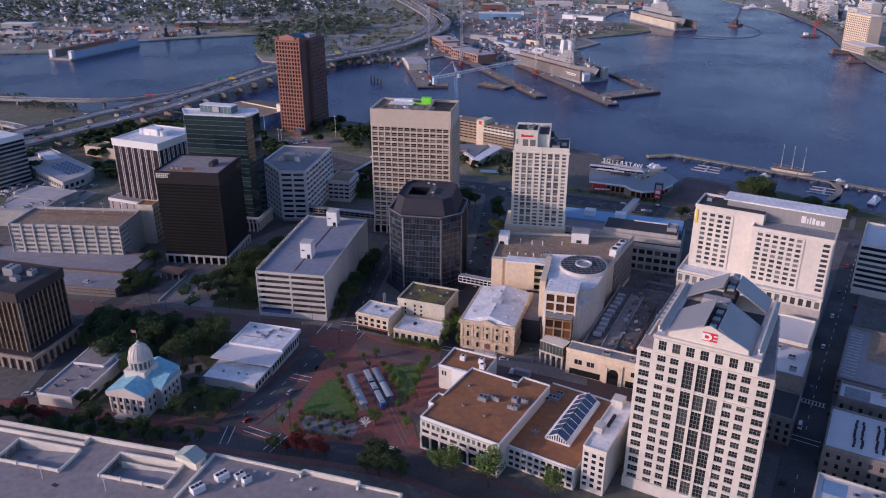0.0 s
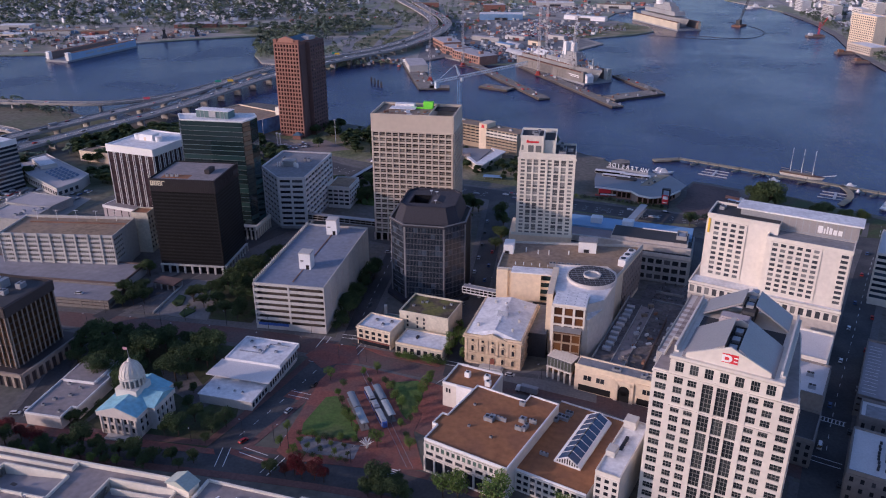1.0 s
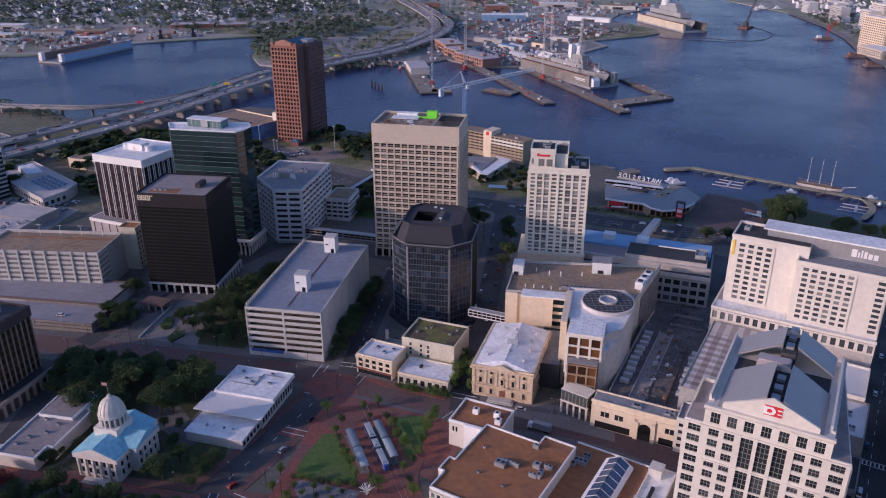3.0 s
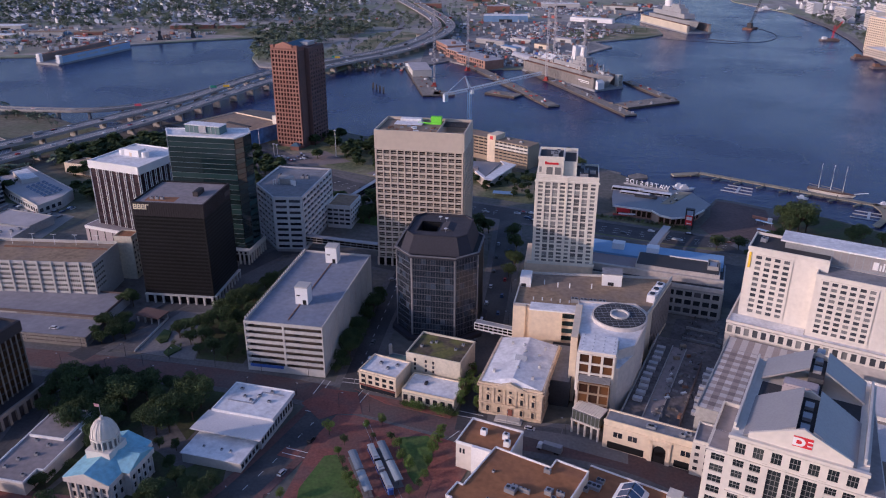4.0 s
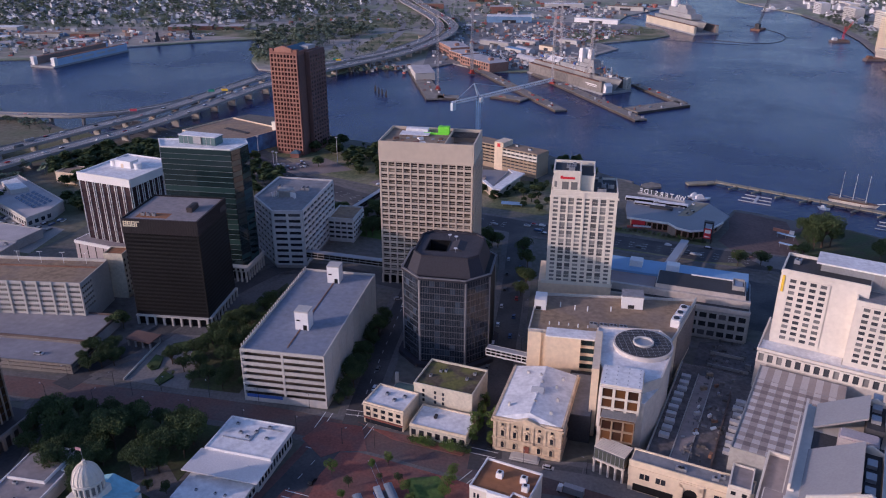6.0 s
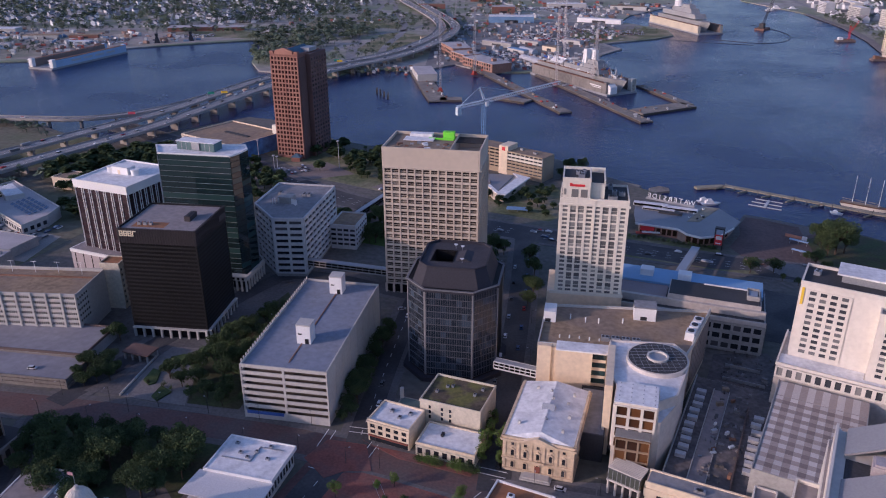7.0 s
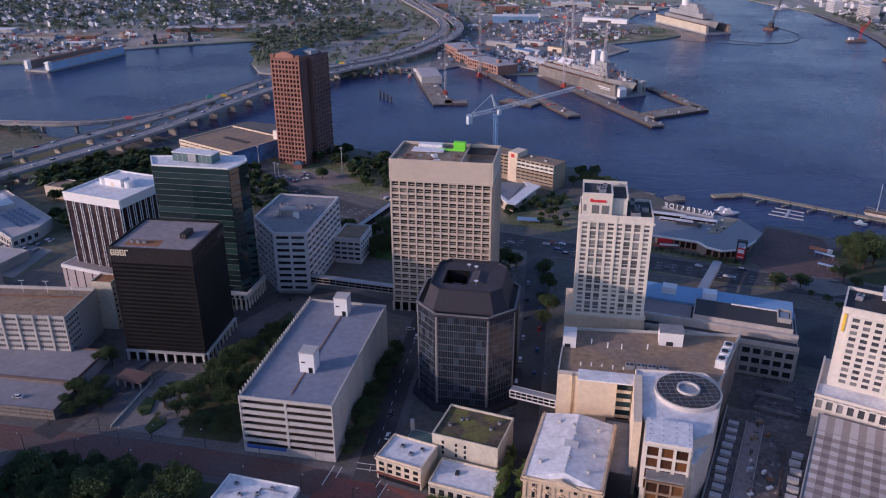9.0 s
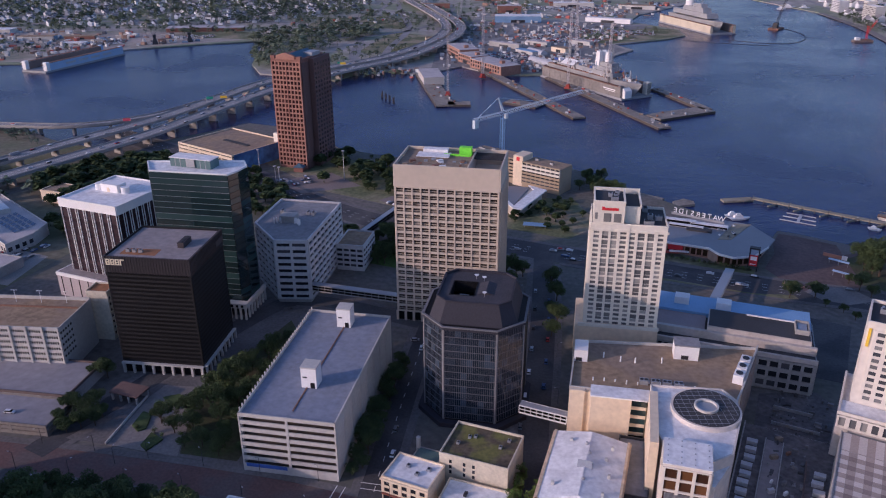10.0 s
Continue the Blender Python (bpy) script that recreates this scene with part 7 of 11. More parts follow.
def river_hall():
    r = thing("river_market_hall", 30, 612, 0, "low river market hall with a broad grey roof and white edge", "building")
    ring = [(-30.5, -11), (-3, -17), (2, -25), (10.6, -29.3), (23, -24.3), (34, -8), (40, 5), (29, 29), (4, 37), (-29.5, 30), (-31, 9)]
    part("body", Shape().prism([(x * 0.9, y * 0.9) for x, y in ring], -1.5, 7), M["brown_stone"], r)
    part("roof", Shape().prism(ring, 7, 7.8), M["roof_blue_grey"], r, "broad grey metal roof")
    for i, (m, length) in enumerate(ring_frames(ring)):
        if i < 5:
            part("white_edge", Shape().box(-0.1, length + 0.1, -0.25, 0.25, 6.8, 8.1, m), M["white_paint"], r)
    for i, (m, length) in enumerate(ring_frames([(x * 0.9, y * 0.9) for x, y in ring])):
        if i in (0, 2, 3, 4):
            facade(r, m, length, 0.4, 6.6, max(2, int(length / 3.6)), 1, 0.74, 0.66, M["brick_orange"], M["amber_dark"], 0.3)
    for k, (x, y, w, d, hh, rot) in enumerate(((-19, 25, 24, 4.5, 2.2, -10), (-14, 17, 22, 3.6, 1.4, -12), (1, 20, 24, 4.5, 1.8, -12), (-6, 12, 16, 5, 1.0, -12))):
        u = pose(x, y, 0, 0, 0, rot)
        part("upper_roof", Shape().box(-w / 2, w / 2, -d / 2, d / 2, 7.8, 7.8 + hh, u), M["roof_white"] if k < 3 else M["roof_dark"], r)
        if k < 3:
            part("clerestory", Shape().box(-w / 2 + 0.4, w / 2 - 0.4, -d / 2 - 0.12, -d / 2 + 0.05, 8.0, 7.6 + hh, u), M["black_glass"], r)
    part("roof_terrace", Shape().prism([(4, -2), (12.5, -0.5), (29, 29), (18, 29)], 7.8, 8.0), M["pier_wood"], r, "pale timber roof terrace")
    rnd = random.Random(44)
    for i in range(12):
        hvac(lift(r, rnd.uniform(6, 20), 2 + i * 2 + rnd.uniform(-1, 1), 8.0, rnd.uniform(0, 90)), 1.4, 0.9, 0.9, rnd.choice((M["steel"], M["white_paint"], M["dark_metal"])), "small unit on a timber roof terrace")
    part("shop_sign", Shape().box(-27, -18, -13.2, -12.6, 3.6, 6.6), M["red_paint"], r, "red sign panel")
    part("awning", Shape().box(-26, -14, -15, -12.6, 2.6, 3.0), M["white_paint"], r)
    part("red_awning", Shape().box(-30, -20, -16.5, -13, 2.2, 2.5), M["hull_red"], r)
    s = thing("place_sign", 25, 646, 157.6, "large standing white letters that spell WATERSIDE", "sign")
    for i, ch in enumerate("WATERSIDE"):
        cu = bpy.data.curves.new("letter", "FONT")
        cu.body, cu.size, cu.extrude, cu.align_x = ch, 5.0, 0.25, "CENTER"
        tmp = new("letter", cu)
        me = bpy.data.meshes.new_from_object(tmp.evaluated_get(bpy.context.evaluated_depsgraph_get()))
        bpy.data.objects.remove(tmp)
        me.materials.clear(), me.materials.append(M["white_paint"])
        part("letter", me, None, s, "", pose(-15.6 + i * 3.9, 0, 9.2, 90, 0, 0))
    part("frame", Shape().box(-18, 18, 0.3, 0.6, 8.9, 9.3).box(-18, 18, 0.4, 0.6, 7.8, 8.9), M["steel"], s)
    a = thing("screen_tower", 52, 584, -15, "dark advertising tower with a lit panel", "sign")
    for x in (-2.6, 2.6):
        for y in (-1.4, 1.4):
            part("post", Shape().box(x - 0.3, x + 0.3, y - 0.3, y + 0.3, -0.2, 15), M["dark_metal"], a)
    part("frame", Shape().box(-3, 3, -1.6, 1.6, 14, 15), M["dark_metal"], a)
    part("screen", Shape().box(-2.3, 2.3, -1.9, -1.5, 3.5, 10.5), M["red_paint"], a, "red display panel")
    part("screen_band", Shape().box(-1.8, 1.8, -2.0, -1.9, 7.2, 9.6).box(-1.6, 1.6, -2.0, -1.9, 4.4, 5.0), M["white_paint"], a)


M["dull_beige"] = mat("dull_beige_pier", (0.30, 0.245, 0.20), 0.8, vary=0.08)
M["amber_dark"] = tint_glass("dark_amber_glass", (0.04, 0.022, 0.012), (0.09, 0.05, 0.025), 0.4, 0.15)
M["tan_dull"] = mat("dull_tan_render", (0.40, 0.31, 0.21), 0.9, vary=0.1)
M["roof_lilac"] = mat("pale_lilac_deck", (0.27, 0.26, 0.28), 0.9, vary=0.12, big=0.05, fine=0.3)
# Drum wall greyed for the windows and shade between its columns.
M["drum_shade"] = mat("drum_window_wall", (0.2, 0.19, 0.18), 0.6, vary=0.1)
M["brick_tower"] = mat("red_brown_brick_grid", (0.36, 0.185, 0.135), 0.9, vary=0.1, fine=0.6)
# Shaded copy of the tower brick, for its right side.
M["brick_shade"] = mat("brown_brick", (0.17, 0.095, 0.08), 0.9, vary=0.1, fine=0.6)
M["red_pane"] = tint_glass("red_brown_glass", (0.03, 0.012, 0.012), (0.085, 0.035, 0.03), 0.4, 0.15)
M["sky_blue"] = mat("sky_blue_roof", (0.24, 0.40, 0.60), 0.6, vary=0.1, big=0.08)
M["flag"] = mat("flag_cloth", (0.45, 0.25, 0.28), 0.9)
M["roof_mauve2"] = mat("pale_mauve_roof", (0.47, 0.43, 0.42), 0.85, vary=0.12, big=0.09)
M["roof_pale"] = mat("pale_metal_roof", (0.62, 0.60, 0.59), 0.8, vary=0.08)
M["green_pane"] = tint_glass("green_pane", (0.05, 0.07, 0.06), (0.18, 0.26, 0.2), 0.7, 0.15)
M["blue_glass"] = mat("blue_roof_glass", (0.05, 0.09, 0.17), 0.12, vary=0.15)
M["asphalt_worn"] = mat("worn_asphalt", (0.17, 0.15, 0.145), 0.95, vary=0.3, big=0.08, fine=0.5, second=(0.09, 0.085, 0.085), amount=0.5)
M["pale_metal"] = mat("pale_metal", (0.50, 0.50, 0.51), 0.6, 0.2, vary=0.1)
M["brown_paving"] = mat("brown_paving", (0.38, 0.315, 0.275), 0.9, vary=0.1, piece=0.1)
M["dark_paving"] = mat("dark_brown_paving", (0.25, 0.20, 0.18), 0.9, vary=0.1, piece=0.1)
M["pale_paving"] = mat("pale_paving", (0.60, 0.545, 0.50), 0.9, vary=0.08, piece=0.08)
M["pink_deck"] = mat("pink_deck", (0.34, 0.27, 0.26), 0.9, vary=0.1)
M["dark_brick"] = mat("dark_brick", (0.13, 0.095, 0.085), 0.9, vary=0.12)
M["brick_pale"] = mat("pale_brick", (0.46, 0.22, 0.15), 0.9, vary=0.08)
M["copper_dark"] = mat("blue_green_copper", (0.07, 0.13, 0.18), 0.6, vary=0.15)
M["mural_blue"] = mat("mural_blue", (0.05, 0.13, 0.33), 0.7, vary=0.3, big=0.06, fine=0.2, second=(0.10, 0.24, 0.45), amount=0.5)
M["pale_green"] = mat("pale_green_roof", (0.42, 0.46, 0.40), 0.7, vary=0.1)
M["roof_blue_grey"] = mat("blue_grey_metal_roof", (0.24, 0.25, 0.27), 0.5, 0.3, vary=0.1, big=0.05)

ribbed_office()
domed_hall()
low_museum()
white_pavilion()
market_hall()
deck_hall()
convention_hall()
right_street_buildings()
left_blocks()
brick_tower()
river_hotel()
far_garage()
mall()
river_hall()


# ---- streets, square and paths ----
STREETS = [
    ("front_street", 14, "asphalt", [(-420, 236), (-150, 247), (-70, 247), (-40, 238), (60, 200)]),
    ("side_street", 13, "asphalt", [(-147, 247), (-135, 285), (-128, 316), (-122, 343)]),
    ("tram_street", 15, "brick_street", [(-460, 334), (-280, 342), (-170, 343), (-122, 338), (-60, 325), (0, 322), (35, 306), (92, 284)]),
    ("garage_street", 11, "asphalt", [(-119, 342), (-123, 400), (-126, 470), (-128, 600)]),
    ("tower_street", 13, "asphalt", [(-60, 325), (-64, 400), (-66, 475), (-74, 585)]),
    ("boulevard", 24, "asphalt", [(-520, 800), (-345, 712), (-260, 650), (-190, 615), (-80, 588), (50, 560), (130, 552), (260, 515), (500, 420)]),
    ("east_street", 15, "asphalt", [(64, 190), (87, 260), (106, 322), (141, 415), (166, 485), (190, 545), (200, 575)]),
    ("park_street", 10, "asphalt", [(-262, 335), (-247, 285), (-238, 240)]),
    ("west_street", 12, "asphalt", [(-262, 345), (-246, 395), (-222, 470), (-205, 500), (-128, 480)]),
]
M["brick_street"] = mat("brick_coloured_street", (0.145, 0.085, 0.075), 0.9, vary=0.18, big=0.06, fine=0.8, second=(0.11, 0.085, 0.08), amount=0.52)


M["brick_walk"] = mat("dull_brick_walk", (0.155, 0.085, 0.075), 0.95, vary=0.2, big=0.06, fine=0.8)
M["dull_walk"] = mat("dull_walk", (0.14, 0.132, 0.128), 0.95, vary=0.2, big=0.05, fine=0.7)


def sample(points, step=2.0):
    """Points along a smoothed line with the way it runs, about step apart."""
    p = [Vector(q) for q in points]
    for _ in range(2):
        q = [p[0]]
        for a, b in zip(p, p[1:]):
            q += [a * 0.75 + b * 0.25, a * 0.25 + b * 0.75]
        p = q + [p[-1]]
    out, left = [], 0.0
    for a, b in zip(p, p[1:]):
        length = (b - a).length
        if length < 1e-6:
            continue
        way, t = (b - a) / length, left
        while t < length:
            out.append((a + way * t, way))
            t += step
        left = t - length
    return out


def ribbon(points, half, z0, z1, step=4.0, shift=0.0, bank=0.0):
    """A slab swept along a line; heights may be given at both ends."""
    s, line = Shape(), sample(points, step)
    za, zb = z1 if isinstance(z1, tuple) else (z1, z1)
    for i, (p, way) in enumerate(line):
        n = Vector((-way.y, way.x))
        z = za + (zb - za) * i / max(1, len(line) - 1)
        a, b = p + n * (shift + half), p + n * (shift - half)
        s.v += [(a.x, a.y, z), (b.x, b.y, z), (b.x, b.y, z - (z1 - z0 if not isinstance(z1, tuple) else z0)), (a.x, a.y, z - (z1 - z0 if not isinstance(z1, tuple) else z0))]
        if i:
            k = 4 * i
            s.f += [(k - 4, k - 3, k + 1, k), (k - 3, k - 2, k + 2, k + 1), (k - 2, k - 1, k + 3, k + 2), (k - 1, k - 4, k, k + 3)]
    k = len(s.v)
    s.f += [(0, 3, 2, 1), (k - 4, k - 3, k - 2, k - 1)]
    return s


def build_streets():
    centre = {name: sample(pts, 6) for name, _, _, pts in STREETS}
    for order, (name, width, surface, pts) in enumerate(STREETS):
        single(name, ribbon(pts, width / 2, -0.3, 0.02 + 0.012 * order, 4), M[surface], "city street in dull asphalt" if surface == "asphalt" else "city street paved brick red with tram rails", "street", kind="structure")
        walk_slab, paint = Shape(), Shape()
        for i, (p, way) in enumerate(sample(pts, 3.0)):
            n = Vector((-way.y, way.x))
            m = Matrix.Translation((p.x, p.y, 0)) @ Matrix(((way.x, n.x, 0, 0), (way.y, n.y, 0, 0), (0, 0, 1, 0), (0, 0, 0, 1)))
            for sgn in (-1, 1):
                c = p + n * sgn * (width / 2 + 1.8)
                if all((c - q).length > w2 / 2 + 1.5 for nm, w2, _, _ in STREETS if nm != name for q, _ in centre[nm]):
                    walk_slab.box(-1.56, 1.56, sgn * (width / 2 + 1.8) - 1.8, sgn * (width / 2 + 1.8) + 1.8, -0.2, 0.135 + 0.008 * order + 0.004 * (i % 2), m)
            clear = all((p - q).length > w2 / 2 + 5 for nm, w2, _, _ in STREETS if nm != name for q, _ in centre[nm])
            if clear and i % 3 == 0 and name in ("side_street", "boulevard", "east_street", "garage_street"):
                for off in ((0,) if width < 20 else (-4, 0, 4)):
                    paint.box(-1.6, 1.6, off - 0.11, off + 0.11, 0.0, 0.032 + 0.012 * order, m)
        single("pavement", walk_slab, M["brick_walk"] if name in ("front_street", "side_street") else M["dull_walk"], "raised brick pavement along a street" if name in ("front_street", "side_street") else "raised grey pavement along a street", "pavement", kind="structure")
        if paint.v:
            tagged(single("road_marking", paint, M["paint"], "worn white lane lines on a street", "road marking", kind="stuff"))


def crossing(x, y, rot, length, n=None):
    """A ladder crossing: two long edges and bars."""
    s = Shape()
    m = pose(x, y, 0, 0, 0, rot)
    s.box(-length / 2, length / 2, -1.8, -1.5, 0.1, 0.16, m).box(-length / 2, length / 2, 1.5, 1.8, 0.1, 0.16, m)
    for i in range(n or 0):
        k = -length / 2 + length * (i + 0.5) / n
        s.box(k - 0.25, k + 0.25, -1.4, 1.4, 0.1, 0.155, m)
    return single("crossing", s, M["paint"], "white crossing lines painted on a street", "crossing", kind="structure")


def patch(name, outline, material, label, top=0.12, category="paving"):
    return single(name, Shape().prism(outline, -0.3, top), M[material], label, category, kind="structure")


M["court_pale"] = mat("pale_court", (0.2, 0.2, 0.21), 0.9, vary=0.2, big=0.15, fine=0.7)
build_streets()
for x, y, rot, n in ((-131, 252.3, -15, 0), (-142.5, 248, 100, 0), (-120.5, 247, 75, 0), (-126.8, 296.2, -8, 0), (-128, 326, -8, 0), (-113, 340, 80, 0), (-133, 344, 85, 0), (-66, 318, 60, 0), (-72, 252, 80, 10), (-62, 336, -8, 0), (-120, 352, 0, 0), (97, 292, -20, 0), (106, 322, -20, 8)):
    crossing(x, y, rot, 12, n)
patch("square", [(-122.7, 309.8), (-122.5, 256), (-116, 251.5), (-83, 252.5), (-60.7, 256), (-69.9, 278.6), (-68.2, 317), (-101.1, 324), (-112, 326), (-119.6, 324)], "brick_paving", "red brick city square", 0.2)
patch("crossing_square", [(-137.7, 330.1), (-132, 343.5), (-115.3, 343), (-108.7, 327.4), (-119.6, 325.3), (-125.8, 320)], "brick_paving", "red brick crossing of two streets", 0.215)
patch("raised_crossing", [(-134.6, 293.4), (-132.9, 299.5), (-120.9, 298.2), (-122.1, 291.8)], "brick_paving", "brick crossing band between white lines", 0.1)
patch("low_crossing", [(-142, 253.9), (-140.6, 250.5), (-121.9, 246.1), (-121.7, 250.2)], "brick_paving", "brick crossing band between white lines", 0.09)
patch("market_yard", [(-68.4, 317), (-69.5, 280), (-62, 276), (-54, 312)], "brick_paving", "dull brick-paved yard behind the market hall", 0.225)
patch("corner_square", [(-118, 346), (-100, 337), (-70, 332), (-68, 336), (-72, 338), (-112, 343)], "brick_paving", "red brick street corner", 0.23)
patch("lawn", [(-116.6, 268.4), (-118.4, 276), (-115.3, 296.6), (-110.5, 298.5), (-102.3, 286.4), (-94.6, 278.3), (-92.5, 270.5), (-98.2, 269), (-106.3, 269)], "grass", "mown lawn in a square", 0.26, "lawn")
patch("lawn", [(-88.5, 313), (-83, 300.4), (-79.4, 292.6), (-75.3, 287), (-72, 300), (-72.4, 313), (-77, 318), (-87, 315)], "grass", "mown lawn in a square", 0.26, "lawn")
patch("planted_court", [(-117.1, 265.4), (-113.5, 267.6), (-89.7, 265.7), (-89.8, 256.6), (-111, 257.2)], "court_pale", "pale paved court with shrubs", 0.24)
patch("brick_strip", [(-262, 252.5), (-262, 246), (-232.7, 246.5), (-196, 247), (-153.1, 248.6), (-146.4, 249), (-148.5, 252), (-199.1, 252.5)], "brick_paving", "worn brick pavement before a domed hall", 0.19)
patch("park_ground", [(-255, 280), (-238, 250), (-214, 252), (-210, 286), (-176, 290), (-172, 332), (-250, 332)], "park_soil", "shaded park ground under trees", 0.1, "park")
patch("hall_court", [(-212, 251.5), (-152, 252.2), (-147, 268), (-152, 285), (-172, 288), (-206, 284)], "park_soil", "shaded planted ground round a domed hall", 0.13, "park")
patch("paved_court", [(-201.5, 303.3), (-189.9, 288.5), (-181.4, 285), (-168, 276.6), (-164, 282), (-174, 294), (-188, 307)], "dull_walk", "dull paved court among trees", 0.16)
patch("office_court", [(-255, 356), (-174, 353), (-176, 440), (-200, 480), (-214, 470), (-236, 400)], "dull_walk", "paved office court with planting", 0.14)
patch("paved_walk", [(-235.2, 355.4), (-236.6, 389.8), (-234.5, 400), (-216.7, 402), (-211.2, 380.9), (-203.1, 354)], "sidewalk", "pale paved walk between planted beds", 0.19)
for bed in ([(-229.8, 390.2), (-219, 383.5), (-218.7, 392.3), (-224, 394)], [(-232, 368.7), (-227.5, 365.6), (-225, 368), (-228, 377.6), (-232.8, 378.8)], [(-221.2, 357.3), (-217, 354.5), (-214.1, 362.5), (-221.2, 365.9)]):
    patch("planted_bed", bed, "leaf", "low clipped hedge bed in a paved court", 0.9, "planting")
patch("yard_wall", [(-237.6, 389.8), (-236.2, 355.4), (-235.7, 355.4), (-237.1, 389.8)], "pale_concrete", "low pale garden wall", 1.2, "wall")
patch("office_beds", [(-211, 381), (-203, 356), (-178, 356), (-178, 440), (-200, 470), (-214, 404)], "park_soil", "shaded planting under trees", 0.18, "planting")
M["red_brown_dull"] = mat("dull_brown_roof", (0.15, 0.095, 0.08), 0.9, vary=0.15)
cp = thing("entry_canopy", -244.5, 388, -8, "low entry building with a dull red flat roof", "canopy")
part("roof", Shape().box(-7.5, 7.5, -4.5, 4.5, 4.0, 4.6), M["red_brown_dull"], cp)
part("wall", Shape().box(-7, 7, 3, 4, -0.2, 4.0), M["concrete"], cp)
for px in (-6.6, -2.2, 2.2, 6.6):
    part("column", Shape().box(px - 0.4, px + 0.4, -4, -3.2, -0.2, 4.0), M["concrete"], cp)
patch("court_steps", [(-62, 332), (-20, 322), (6, 316), (6, 334), (-20, 338)], "sidewalk", "pale paved forecourt", 0.14)
patch("green_strip", [(-235, 600), (-150, 575), (-95, 566), (-100, 548), (-160, 545), (-230, 560)], "grass", "rough grass strip beside a boulevard", 0.1, "lawn")
patch("green_strip", [(-330, 735), (-250, 672), (-140, 632), (-60, 612), (-40, 640), (-60, 690), (-150, 690), (-230, 745), (-290, 770)], "rough_grass", "rough riverside grass and planting", 0.1, "lawn")
patch("parking_lot", [(-300, 690), (-268, 664), (-228, 690), (-262, 718)], "pink_lot", "faded parking lot", 0.14, "parking lot")
patch("parking_lot", [(-205, 660), (-160, 640), (-150, 652), (-195, 675)], "pink_lot", "faded parking lot", 0.16, "parking lot")
patch("river_plaza", [(60, 588), (68, 571), (77, 560), (100, 556), (112, 575), (112, 612), (135, 630), (117, 636), (91, 648), (80, 650), (72, 630), (70, 612)], "dark_plaza", "dark paved riverside plaza", 0.12)
patch("plaza_walk", [(77, 559), (88, 571), (102, 571), (114, 554), (98, 546), (84, 550)], "sidewalk", "pale paved crossing on a riverside plaza", 0.16)
patch("quay_walk", [(112, 618), (135, 630), (117, 637), (91, 649.5), (80, 652), (78, 648), (90, 645), (112, 634)], "dull_walk", "dull paved quay edge", 0.2)
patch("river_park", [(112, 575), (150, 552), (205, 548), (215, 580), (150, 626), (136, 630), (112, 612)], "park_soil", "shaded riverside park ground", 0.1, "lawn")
patch("boulevard_verge", [(-40, 598), (52, 577), (54, 584), (-38, 605)], "rough_grass", "dull grass verge of a boulevard", 0.1, "lawn")
patch("boulevard_verge", [(-40, 565), (48, 546), (72, 548), (70, 553), (48, 551), (-38, 570)], "rough_grass", "dull grass verge of a boulevard", 0.1, "lawn")
patch("service_yard", [(40, 470), (75, 462), (92, 520), (62, 530)], "asphalt", "dark service yard beside a convention hall", 0.1)
patch("back_yard", [(24, 404), (56, 396), (66, 440), (60, 452), (34, 446)], "asphalt_worn", "worn service yard between big buildings", 0.09)
for k in range(3):
    single("yard_wall", Shape().box(-12 + k * 3, 10, -0.2, 0.2, -0.2, 1.6), M["concrete"], "low concrete wall in a service yard", "wall", pose(44, 408 + k * 13, 0.05, 0, 0, -15), kind="structure")
pl = thing("curved_planter", 73, 567, 0, "curved low brick planter on a riverside plaza", "planter")
kerb = Shape()
for k in range(9):
    q0, q1 = math.radians(150 + k * 20), math.radians(170 + k * 20)
    kerb.beam((6 * math.cos(q0), 4.6 * math.sin(q0), 0.4), (6 * math.cos(q1), 4.6 * math.sin(q1), 0.4), 0.45)
part("kerb", kerb, M["brick_orange"], pl)
part("soil", Shape().tube(0, 0, 0, 0.5, 5.4, 5.0, 16), M["park_soil"], pl)
for x, y, rot in ((105, 601, -30), (103, 583, -30)):
    t = thing("plaza_canopy", x, y, rot, "pale blue slanted canopy on slim posts", "canopy", group="plaza canopies")
    part("roof", Shape().box(-6, 6, -1.2, 1.2, 3.0, 3.3), M["dock_blue"], t)
    for px in (-5.4, 0, 5.4):
        part("post", Shape().tube(px, 0, 0, 3.0, 0.12, sides=6), M["steel"], t)
t = thing("site_barrier", 105, 613, -28, "orange site barrier with a white end panel", "barrier")
part("panel", Shape().box(-6, 5, -0.4, 0.4, 0, 2.2), M["brick_pale"], t)
part("end_panel", Shape().box(5, 8, -0.6, 0.6, 0, 2.6), M["white_paint"], t)
patch("west_lot", [(-520, 560), (-500, 480), (-380, 470), (-372, 540), (-400, 600), (-480, 640)], "dry_grass", "dusty open ground with dry grass", 0.06, "open ground")
patch("west_lot", [(-470, 540), (-440, 486), (-380, 478), (-384, 520)], "pale_lot", "pale parking lot", 0.1, "parking lot")
patch("bridge_meadow", [(-900, 790), (-750, 835), (-625, 796), (-565, 762), (-495, 744), (-470, 700), (-520, 640), (-620, 640), (-900, 600)], "dry_grass", "rough meadow under ramps", 0.05, "open ground")
for i in range(2):
    a, b = Vector((-106.5 + i * 2.6, 322)), Vector((-67.5 + i * 2.6, 256))
    single("tram_rail", Shape().beam((a.x, a.y, 0.2), (b.x, b.y, 0.2), 0.07), M["steel"], "steel tram rail set in paving", "rail", kind="structure")


